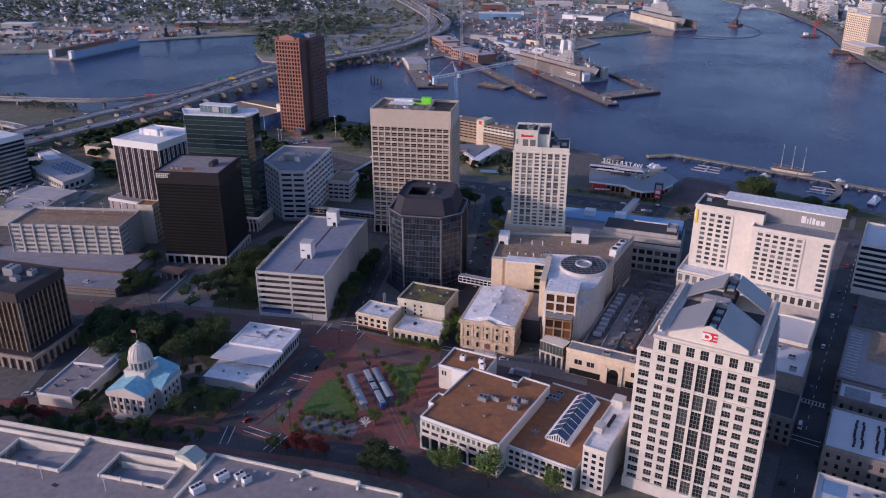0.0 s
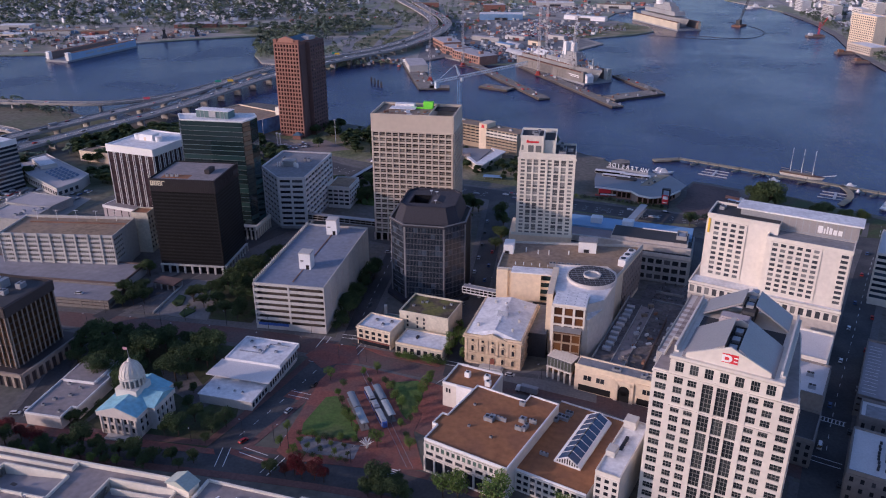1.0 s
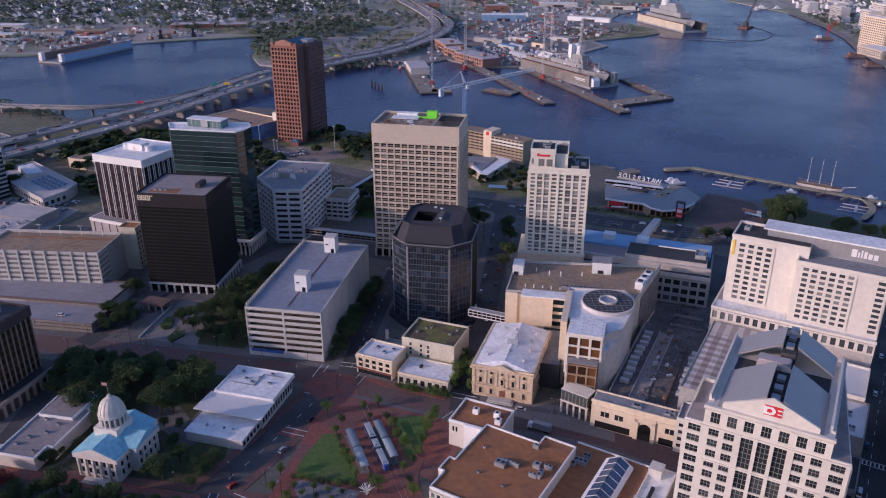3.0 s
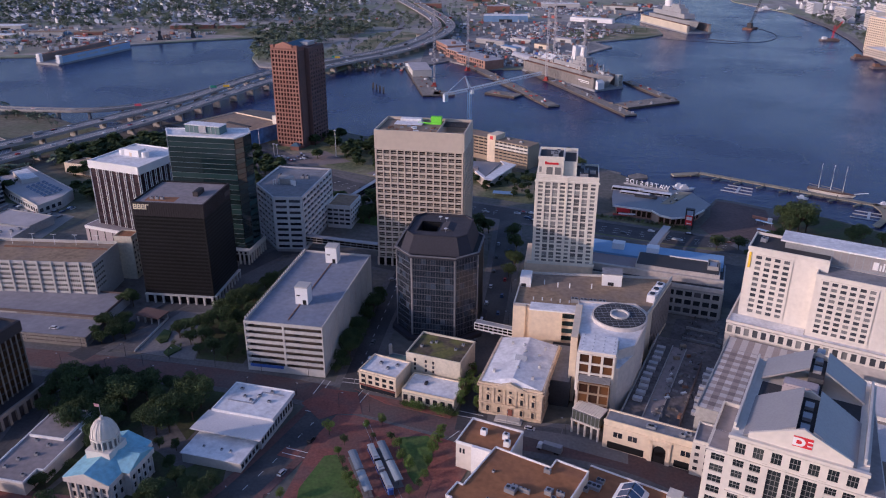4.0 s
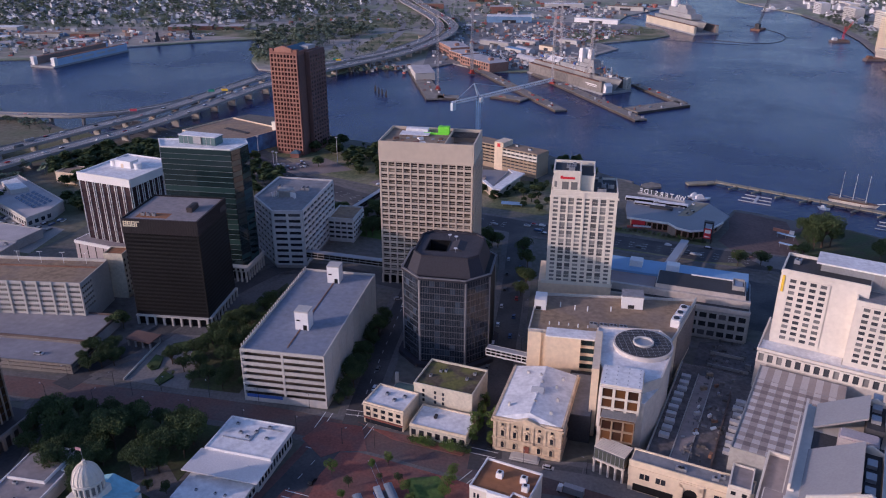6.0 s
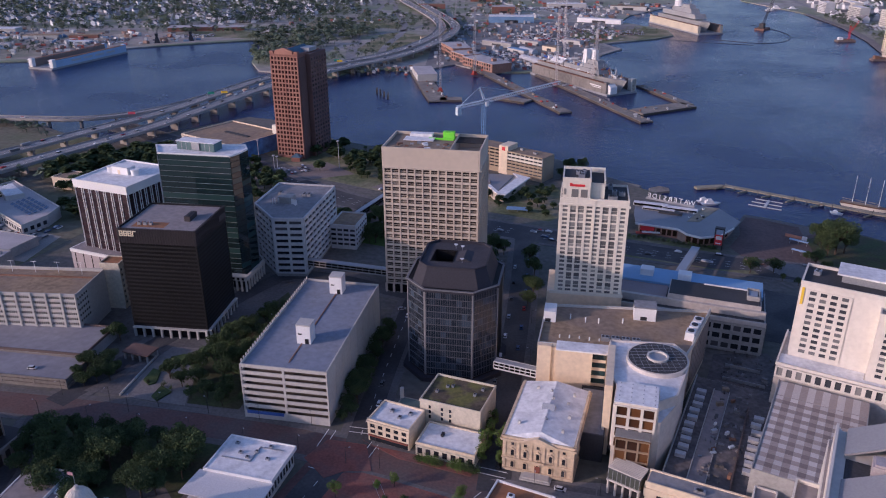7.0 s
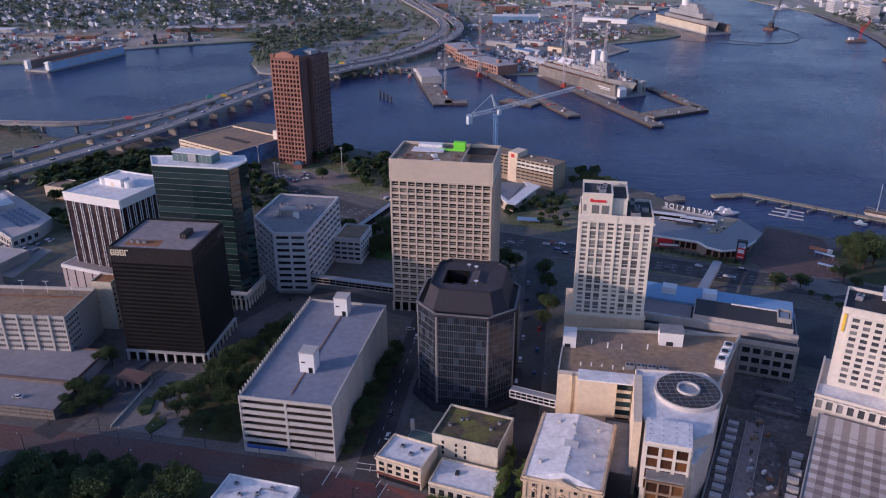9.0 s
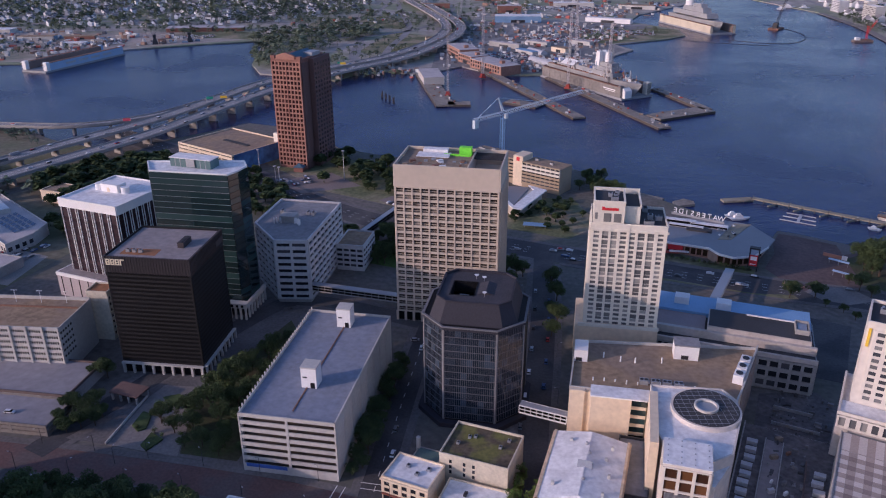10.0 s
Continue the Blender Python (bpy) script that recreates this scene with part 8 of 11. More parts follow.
# ---- planting ----
def leaf_cloud(rnd, lobes, count, size, flat=0.8):
    """Many small folded leaf clumps scattered through overlapping lobes."""
    s = Shape()
    weights = [q[3] ** 2 for q in lobes]
    for _ in range(count):
        cx, cy, cz, r = rnd.choices(lobes, weights)[0]
        while True:
            d = Vector((rnd.uniform(-1, 1), rnd.uniform(-1, 1), rnd.uniform(-1, 1)))
            if 0.25 < d.length < 1:
                break
        d *= (d.length ** -0.4) * rnd.uniform(0.9, 1.12)
        p = Vector((cx + d.x * r, cy + d.y * r, cz + d.z * r * flat))
        k = size * rnd.uniform(0.55, 1.4)
        q = Euler((rnd.uniform(-1.1, 1.1), rnd.uniform(-1.1, 1.1), rnd.uniform(0, 6.3))).to_matrix()
        c = [p + q @ Vector(v) for v in ((-k, 0, -0.25 * k), (0, -0.7 * k, 0.15 * k), (k, 0.1 * k, -0.2 * k), (0, 0.75 * k, 0.12 * k))]
        b = len(s.v)
        s.v += [tuple(v) for v in c]
        s.f += [(b, b + 1, b + 3), (b + 1, b + 2, b + 3)]
    return s


def make_tree(seed, height, spread, leaf, label, count=420, trunk=0.3):
    rnd = random.Random(seed)
    t = tagged(new("tree"), label, "tree")
    th = height * trunk
    body = Shape().tube(0, 0, -0.3, th * 1.25, height * 0.03, height * 0.018, 7)
    lobes = []
    for i in range(14):
        a = 2 * math.pi * i / 6 + rnd.uniform(-0.4, 0.4)
        k = spread * rnd.uniform(0.25, 0.62) if i < 13 else 0
        z = th + (height - th) * rnd.uniform(0.22, 0.72) if i < 13 else height * 0.74
        lobes.append((k * math.cos(a), k * math.sin(a), z, spread * rnd.uniform(0.22, 0.46)))
        body.beam((0, 0, th * rnd.uniform(0.75, 1.1)), (k * math.cos(a) * 0.8, k * math.sin(a) * 0.8, z), height * 0.012)
    part("trunk", body, M["bark"], t)
    part("crown", leaf_cloud(rnd, lobes, int(count * 5.5), spread * 0.05), M[leaf], t)
    return t


TREES = {
    "park": [make_tree(1, 12, 6.0, "leaf", "broad dark green shade tree in full leaf", 520), make_tree(2, 10.5, 5.2, "leaf", "dark green shade tree in full leaf", 460), make_tree(3, 13.5, 6.6, "leaf", "tall dark green shade tree in full leaf", 560)],
    "street": [make_tree(4, 7.5, 3.2, "leaf_light", "young light green street tree", 300), make_tree(5, 9, 3.8, "leaf_light", "light green street tree in full leaf", 360), make_tree(6, 6.5, 2.9, "leaf", "small dark green street tree", 280)],
    "light": [make_tree(12, 9.5, 5.0, "leaf_light", "broad light green street tree before a white hall", 480, 0.22)],
    "red": [make_tree(7, 6.5, 3.6, "leaf_red", "small tree with dark red leaves", 320)],
    "column": [make_tree(8, 13, 3.6, "leaf_light", "narrow tall green tree beside a stone building", 420, 0.12), make_tree(9, 12, 3.4, "leaf_light", "narrow tall light green tree beside a stone building", 400, 0.12)],
    "shrub": [make_tree(10, 2.4, 1.7, "leaf", "clipped green shrub in a bed", 120, 0.15), make_tree(11, 2.0, 1.5, "leaf_light", "light green shrub in a bed", 110, 0.15)],
}
used = set()
plant_rnd = random.Random(77)


def plant(kind, x, y, z=0.0, group="", size=1.0):
    proto = plant_rnd.choice(TREES[kind])
    k = plant_rnd.uniform(0.82, 1.2) * size
    m = pose(x, y, z, 0, 0, plant_rnd.uniform(0, 360)) @ Matrix.Diagonal((k, k, k * plant_rnd.uniform(0.9, 1.1), 1))
    if proto.name not in used:
        used.add(proto.name)
        proto.matrix_basis = m
        ob = proto
    else:
        ob = copy_thing(proto, m)
    if group:
        ob["group"] = group
    return ob


def scatter(kind, outline, gap, group, chance=1.0):
    """Trees on a shaken grid inside an outline."""
    xs, ys = [p[0] for p in outline], [p[1] for p in outline]
    y = min(ys)
    while y < max(ys):
        x = min(xs)
        while x < max(xs):
            px, py = x + plant_rnd.uniform(-0.35, 0.35) * gap, y + plant_rnd.uniform(-0.35, 0.35) * gap
            inside = False
            for (ax, ay), (bx, by) in zip(outline, outline[1:] + outline[:1]):
                if (ay > py) != (by > py) and px < (bx - ax) * (py - ay) / (by - ay) + ax:
                    inside = not inside
            if inside and plant_rnd.random() < chance:
                plant(kind, px, py, 0.05, group)
            x += gap
        y += gap


scatter("park", [(-250, 296), (-236, 290), (-212, 290), (-178, 292), (-176, 326), (-250, 330)], 8.5, "trees of the memorial park")
scatter("park", [(-250, 296), (-226, 288), (-212, 290), (-208, 312), (-246, 318)], 9, "trees of the memorial park", 0.5)
for x, y, k in ((-263, 363.9, 0.7), (-263.4, 372.1, 0.8), (-254.9, 371.6, 0.95), (-252.3, 363, 0.9), (-256.1, 380, 0.8), (-256.7, 359.4, 0.85), (-247.6, 366, 0.8), (-264, 400.5, 0.85), (-248, 372, 0.7), (-270, 398, 0.55)):
    plant("park", x, y, 0.1, "trees beside the low garage", k)
for x, y, k in ((-220.6, 373.1, 0.75), (-211.7, 367.9, 0.7), (-209.6, 378.3, 0.95), (-210.3, 390.4, 1.0), (-208.5, 399.6, 1.0), (-207, 409, 1.0), (-204.8, 371.3, 0.9), (-202.4, 384.5, 1.05), (-200.9, 396.9, 1.05), (-195, 377.8, 0.9), (-187.6, 363.5, 0.8), (-186.6, 357.5, 0.8), (-199, 408, 1.0), (-200, 420, 1.0), (-193, 390, 0.95), (-192, 402, 0.95),
                (-190, 414, 0.9), (-196, 430, 1.0), (-188, 426, 0.9), (-186, 440, 0.9), (-192, 448, 0.9), (-184, 376, 0.8), (-183, 388, 0.85), (-182, 402, 0.85), (-181, 418, 0.85), (-178, 362, 0.7), (-179, 372, 0.75), (-196, 362, 0.75), (-203, 360, 0.65), (-190, 370, 0.8), (-198, 390, 0.95), (-187, 396, 0.85), (-205, 416, 0.95), (-196, 440, 0.9), (-210, 382, 0.8)):
    plant("park", x, y, 0.1, "trees of the office court", k)
for i in range(19):
    plant("park", -130.5 + (i % 2) * 3 - i * 0.1, 357 + i * 4.6, 0.1, "trees beside the garage", 0.72)
for x, y in ((-62, 480), (-60, 492), (-64, 506), (-62, 520), (-66, 536), (-84, 548), (-80, 440), (-112, 452), (-113, 462)):
    plant("park", x, y, 0.1, "trees along the tower street", 0.85)
scatter("park", [(-186, 545), (-158, 540), (-152, 600), (-176, 606)], 9.5, "trees behind the beige tower")
scatter("park", [(-100, 560), (-82, 556), (-84, 470), (-94, 480)], 9, "trees beside the beige tower", 0.7)
for x, y, k in ((-166.9, 257.5, 0.75), (-173.2, 257, 0.5), (-183.6, 288.1, 0.5), (-176, 287.9, 0.55), (-153.6, 255, 0.5), (-154, 262, 0.75), (-150, 267, 0.8), (-158, 266, 0.8), (-165, 268, 0.75), (-172, 276, 0.6),
                (-214.4, 258, 0.5), (-217.1, 256, 0.45), (-215.4, 262.9, 0.5), (-222, 300, 0.8), (-214, 287.8, 0.7), (-218.4, 292.7, 0.8), (-209.8, 268, 0.5), (-206.5, 278, 0.7), (-210, 284, 0.8)):
    plant("park", x, y, 0.1, "trees beside the domed hall", k)
for x, y, k in ((-226, 234.6, 0.55), (-212.9, 234.2, 0.6), (-209.1, 236.6, 0.65), (-206.1, 239.2, 0.7), (-200.1, 240.4, 0.75), (-198.5, 235.7, 0.55), (-183.9, 240.3, 0.7), (-175.7, 238.5, 0.65), (-168.5, 239.4, 0.65), (-161.1, 241.2, 0.55), (-152.3, 242.3, 0.65), (-169.5, 234.4, 0.45),
                (-190, 237.4, 0.55), (-178.5, 241, 0.6), (-194, 240.5, 0.6), (-216.5, 239, 0.65), (-235, 238, 0.7), (-243, 237, 0.7), (-250, 239, 0.7), (-258, 237, 0.7), (-156.5, 238, 0.5), (-187, 235, 0.5)):
    plant("park", x, y, 0.1, "trees along the mall", k)
for x, y, k in ((-201, 233, 0.7), (-191.4, 233.4, 0.85), (-181, 234, 0.9), (-206.9, 233.5, 0.75), (-218, 234, 0.8), (-223, 233.6, 0.7)):
    plant("street", x, y, 0.1, "light green trees along the mall", k)
for x, y, k in ((-230.9, 242.5, 1.15), (-220.9, 240, 1.25), (-226.3, 241.5, 1.2), (-237, 243, 1.2), (-113, 241.5, 1.0), (-109.5, 243, 1.2), (-106, 241.5, 1.3), (-101, 242, 1.15), (-97, 241.5, 0.9)):
    plant("red", x, y, 0.1, "red-leaved trees along the mall", k)
for x, y, k in ((-119, 241, 0.5), (-74, 240, 0.85), (-68, 241, 0.7), (-72, 235, 0.8), (-64, 236, 0.6), (-78, 237, 0.6)):
    plant("park", x, y, 0.1, "trees along the mall", k)
for x, y, k in ((-30.6, 251, 1.05), (-5.3, 246, 1.05), (-45.5, 254, 0.7)):
    plant("light", x, y, 0.1, "street trees before the market hall", k)
for x, y, k in ((-117.9, 310.6, 1.15), (-109.3, 304.8, 0.9), (-109.5, 297.8, 0.8), (-106.1, 292.4, 0.9), (-103.3, 287.3, 0.95), (-100.2, 282.3, 0.9), (-97.3, 278.1, 0.8), (-93.5, 272.9, 0.8), (-86, 271.3, 1.0), (-82.5, 266.2, 1.0), (-97.5, 320.5, 0.95), (-91.1, 311.2, 0.95), (-86.4, 305.7, 0.95), (-83.1, 299.3, 0.9), (-79, 293.3, 0.85),
                (-103.3, 317.4, 0.6), (-98.5, 310.7, 0.9), (-71.1, 318, 1.0), (-71.3, 311.4, 0.95), (-71.9, 305, 0.9), (-72.4, 298, 0.95), (-72.4, 291.3, 0.95), (-73, 285.5, 0.95), (-75.7, 279.5, 0.85), (-71.6, 273, 0.9), (-68.8, 267, 0.9), (-122.7, 268.5, 0.9), (-122, 259, 0.85), (-115.1, 255.6, 0.8)):
    plant("street", x, y, 0.2, "trees in the square", k)
for x, y in ((-110.1, 258.8), (-104, 257.8), (-98.2, 257.6), (-92.4, 257.4), (-104.4, 266.1), (-98.2, 266.6), (-92.7, 267), (-110.9, 267), (-114.5, 262), (-101, 262), (-95.5, 262.5), (-107, 262.5)):
    plant("street", x, y, 0.2, "small trees in the paved court", 0.62)
for i in range(16):
    plant("shrub", -117 + (i % 8) * 3.6 + plant_rnd.uniform(-0.6, 0.6), 255 + (i // 8) * 13 + plant_rnd.uniform(-0.5, 0.5), 0.2, "shrubs round the paved court")
for x, y, k in ((-67, 341, 0.9), (-66.5, 346, 1.0), (-66, 352, 1.0), (-65.5, 358, 1.0), (-59.5, 341, 0.9), (-59, 346, 1.0), (-59, 352, 0.95), (-58.5, 358, 0.9), (-65, 365, 0.9)):
    plant("column", x, y, 0.05, "tall trees between stone buildings", k)
for i in range(16):
    plant("shrub", -92 + i * 1.35 + (3.5 if i > 7 else 0), 336.9 - i * 0.22, 0.1, "bushes before the annex", 1.5 + 0.25 * (i % 3))
for x, y, k in ((-44, 240, 2.1), (-29.5, 237.5, 2.4), (-5.5, 236, 2.1), (-50, 242, 1.6)):
    plant("street", x, y, 0.2, "street trees before the market hall", k)
for i in range(14):
    plant("shrub", -232 + plant_rnd.uniform(0, 26), 364 + plant_rnd.uniform(0, 26), 0.2, "shrubs in the office court")
scatter("park", [(-60, 706), (-20, 690), (-30, 725), (-55, 745)], 10, "trees by the river hotel")
for x, y, k in ((119, 584, 1.3), (125, 589, 1.5), (122, 597, 1.3), (131, 592, 1.1), (128, 601, 1.2), (117, 592, 1.0), (157, 576, 0.9), (163, 580, 1.0), (160, 587, 0.9), (175, 575, 0.9), (186, 572, 1.0)):
    plant("park", x, y, 0.1, "trees of the riverside park", k)
for x, y, k in ((104, 574, 0.6), (108, 566, 0.7), (112, 558, 0.7), (118, 604, 1.1), (121, 594, 1.2), (92, 536, 0.6), (96, 528, 0.6), (84, 541, 0.5)):
    plant("park", x, y, 0.1, "trees round the riverside plaza", k)
for i in range(26):
    plant("shrub", -30 + i * 3.2, 600 - i * 0.72 + plant_rnd.uniform(-0.8, 0.8), 0.1, "shrubs of the boulevard verge", 1.2)
scatter("park", [(66, 548), (100, 540), (104, 552), (70, 560)], 9, "trees along the boulevard", 0.5)


# ---- small things of the streets ----
def make_car(name, paint, label, long=4.5, van=False):
    c = tagged(new(name), label, "car" if not van else "van")
    h = 0.95 if not van else 1.1
    prof = [(-long / 2, 0.35), (long / 2, 0.35), (long / 2, 0.75), (long / 2 - 0.25, h - 0.1), (-long / 2 + 0.1, h), (-long / 2, 0.8)]
    s = Shape()
    n = len(prof)
    s.add([(x, -0.9, z) for x, z in prof] + [(x, 0.9, z) for x, z in prof], [tuple(range(n)), tuple(reversed(range(n, 2 * n)))] + [((i + 1) % n, i, n + i, n + (i + 1) % n) for i in range(n)])
    part("body", s, paint, c)
    top = 1.45 if not van else 2.2
    a, b = (-long * 0.42, long * 0.18) if not van else (-long * 0.48, long * 0.28)
    part("cabin", Shape().prism([(a, -0.84), (b + 0.5, -0.84), (b + 0.5, 0.84), (a, 0.84)], h - 0.06, top, [(a + 0.4, -0.68), (b, -0.68), (b, 0.68), (a + 0.4, 0.68)]), M["black_glass"], c)
    part("roof", Shape().box(a + 0.42, b - 0.02, -0.66, 0.66, top, top + 0.05), paint, c)
    for x in (-long * 0.3, long * 0.31):
        for y in (-0.86, 0.86):
            part("wheel", Shape().tube(0, 0, -0.11, 0.11, 0.34, sides=10, m=pose(x, y, 0.34, 90)), M["black"], c)
    return c


CAR_PAINT = [mat("car_paint_" + n, c, 0.3, 0.2, vary=0.03) for n, c in (("white", (0.75, 0.75, 0.75)), ("silver", (0.42, 0.43, 0.45)), ("black", (0.02, 0.02, 0.022)), ("red", (0.4, 0.03, 0.03)), ("blue", (0.04, 0.08, 0.2)), ("grey", (0.15, 0.155, 0.16)))]
CARS = [make_car("car", p, w + " parked car on a street", l, v) for p, w, l, v in ((CAR_PAINT[0], "white", 4.6, False), (CAR_PAINT[1], "silver grey", 4.5, False), (CAR_PAINT[2], "glossy black", 4.4, False), (CAR_PAINT[3], "dark red", 4.3, False), (CAR_PAINT[4], "dark blue", 4.6, False), (CAR_PAINT[5], "dull grey", 4.7, False), (CAR_PAINT[0], "white delivery van as", 5.6, True))]
placed = set()
car_rnd = random.Random(19)


def park(x, y, rot, z=0.03, group="parked cars", pick=None):
    c = CARS[pick] if pick is not None else car_rnd.choice(CARS)
    m = pose(x, y, z, 0, 0, rot)
    if c.name not in placed:
        placed.add(c.name)
        c.matrix_basis = m
    else:
        c = copy_thing(c, m)
    c["group"] = group


for x, y, rot, k in ((-258, 372, 65, 0), (-250, 394, 65, 1), (-253, 330, 60, 0), (-257, 326, 60, 1), (-242, 262, 20, 0), (-239, 258, 20, 1), (-246, 258, 15, 0), (-124, 305, 80, 2), (-128, 283, 75, 1), (-138.5, 259, 62, 3), (-60, 340, 90, 2), (-118, 372, 92, 0), (-121, 388, 92, 5), (-125, 455, 92, 0), (-130, 462, 15, 1), (-35, 331, -8, 0), (-285, 362, 5, 0), (-320, 360, 5, 1), (-200, 440, 60, 0)):
    park(x, y, rot, 4.58 if (x < -280) else 0.16 if x < -236 else 0.12, "parked cars", k)
for i in range(14):
    t = i / 13
    park(-69.5 - 6 * t ** 2 + (7.6 if i % 2 else 0), 400 + 140 * t, 93, 0.1, "cars parked along the tower street")
for i in range(16):
    p = Vector((88, 262)).lerp(Vector((186, 535)), i / 15 + car_rnd.uniform(-0.01, 0.01))
    park(p.x + (4.6 if i % 2 else -4.6), p.y - (1.6 if i % 2 else -1.6), 70.5, 0.12, "cars parked along the east street")


def truck(x, y, rot):
    t = thing("box_lorry", x, y, rot, "lorry with a white cab and grey box body", "lorry", 0.1)
    part("box", Shape().box(-5.5, 2.4, -1.25, 1.25, 1.0, 3.9), M["steel"], t)
    part("cab", Shape().prism([(2.8, -1.15), (5.0, -1.15), (5.0, 1.15), (2.8, 1.15)], 0.7, 2.9, [(2.8, -1.1), (4.5, -1.1), (4.5, 1.1), (2.8, 1.1)]), M["white_paint"], t)
    part("chassis", Shape().box(-5.4, 4.8, -0.5, 0.5, 0.6, 1.0), M["dark_metal"], t)
    for x0 in (-4.2, -3.0, 3.9):
        for yy in (-1.05, 1.05):
            part("wheel", Shape().tube(0, 0, -0.16, 0.16, 0.5, sides=10, m=pose(x0, yy, 0.5, 90)), M["black"], t)


truck(-26, 318, 165)


def tram_stop():
    way = math.degrees(math.atan2(-25.8, 15.9))
    for x, y, n in ((-97.2, 287.2, 1), (-87.4, 295.2, 1)):
        for k in (-1, 1):
            c = thing("stop_canopy", 0, 0, 0, "pale blue-grey tram stop canopy on posts", "canopy", group="tram stop canopies")
            c.matrix_basis = pose(x, y, 0.16, 0, 0, way) @ pose(k * 6.6, 0, 0)
            part("roof", Shape().prism([(-6.2, -1.7), (6.2, -1.7), (6.2, 1.7), (-6.2, 1.7)], 3.5, 3.9, [(-6.2, -0.5), (6.2, -0.5), (6.2, 0.5), (-6.2, 0.5)]), M["canopy_grey"] if k < 0 else M["canopy_pale"], c)
            for px in (-5, 0, 5):
                part("post", Shape().tube(px, 0, 0, 3.5, 0.12, sides=6), M["dark_metal"], c)
            part("platform", Shape().box(-6.5, 6.5, -1.8, 1.8, -0.1, 0.3), M["sidewalk"], c)
    t = thing("tram", 0, 0, 0, "articulated tram in silver and blue at a stop", "tram")
    t.matrix_basis = pose(-90.5, 292, 0.22, 0, 0, way)
    for k in (-1, 0, 1):
        length = 10.5 if k else 6
        s = t
        m = pose(k * 9.3, 0, 0)
        part("car_body", Shape().prism([(-length / 2 + 0.2, -1.3), (length / 2 - 0.2, -1.3), (length / 2 - 0.2, 1.3), (-length / 2 + 0.2, 1.3)], 0.4, 3.1, m=m), M["tram_silver"], t)
        part("window_band", Shape().box(-length / 2 + 0.5, length / 2 - 0.5, -1.36, 1.36, 1.5, 2.5, m), M["black_glass"], t)
        part("stripe", Shape().box(-length / 2 + 0.3, length / 2 - 0.3, -1.33, 1.33, 0.5, 1.3, m), M["blue_paint"], t, "blue lower band")
        part("roof_unit", Shape().box(-length / 2 + 1.2, length / 2 - 1.2, -0.9, 0.9, 3.1, 3.6, m), M["canopy_pale"], t)
        part("bogie", Shape().box(-1.2, 1.2, -1.0, 1.0, 0.0, 0.5, m), M["dark_metal"], t)
    for x in (-4.6, 4.6):
        part("bellows", Shape().box(x - 0.6, x + 0.6, -1.15, 1.15, 0.6, 3.0), M["dark_metal"], t)
    part("nose", Shape().prism([(14.3, -1.2), (15.3, -0.9), (15.3, 0.9), (14.3, 1.2)], 0.5, 2.9), M["blue_paint"], t)


M["canopy_grey"] = mat("canopy_grey", (0.24, 0.28, 0.31), 0.5, 0.2, vary=0.08)
M["canopy_pale"] = mat("canopy_pale", (0.42, 0.46, 0.46), 0.5, 0.2, vary=0.08)
M["tram_silver"] = mat("tram_silver", (0.50, 0.51, 0.54), 0.4, 0.4, vary=0.05)
tram_stop()

# a spiky white sculpture in the square
sc = thing("sculpture", -86.6, 264.9, 0, "spiky white branching sculpture in a square", "sculpture")
burst, sr = Shape(), random.Random(6)
for i in range(22):
    a, e = sr.uniform(0, 6.3), sr.uniform(0.1, 1.3)
    burst.beam((0, 0, 1.5), (3.4 * math.cos(a) * math.cos(e), 3.4 * math.sin(a) * math.cos(e), 1.5 + 3.4 * math.sin(e)), 0.09)
part("spikes", burst, M["white_paint"], sc)
part("foot", Shape().tube(0, 0, 0, 1.7, 0.5, 0.3, 8), M["pale_concrete"], sc)


def street_lamp(x, y, h=8.0):
    l = thing("street_lamp", x, y, plant_rnd.uniform(0, 360), "slim dark street lamp with one arm", "street lamp", group="street lamps")
    part("post", Shape().tube(0, 0, 0, h, 0.13, 0.08, 6), M["dark_metal"], l)
    part("arm", Shape().beam((0, 0, h - 0.1), (1.8, 0, h + 0.2), 0.05), M["dark_metal"], l)
    part("head", Shape().box(1.4, 2.2, -0.16, 0.16, h + 0.05, h + 0.22), M["pale_metal"], l)


for x, y in [(-262 + i * 24, 351 - 0.01 * i) for i in range(6)] + [(-262 + i * 24, 335) for i in range(6)] + [(-140, 262), (-126, 262), (-120, 330), (-112, 345), (-106, 330), (-146, 300), (-60, 316), (-45, 332), (-20, 331), (-10, 248), (-50, 246), (-90, 254), (-160, 255), (-55, 420), (-58, 460), (-80, 520), (-112, 480), (-170, 455), (-225, 345), (-118, 258)]:
    street_lamp(x, y)
for x, y, h in ((-246, 703, 24), (-318, 700, 22), (-300, 690, 12), (-296, 688, 12)):
    l = thing("mast_lamp", x, y, 0, "very tall pale lighting mast", "lamp post", group="lighting masts")
    part("post", Shape().tube(0, 0, 0, h, 0.35, 0.2, 8), M["pale_metal"], l)
    part("head", Shape().tube(0, 0, h, h + 0.6, 1.2, sides=8), M["pale_metal"], l)


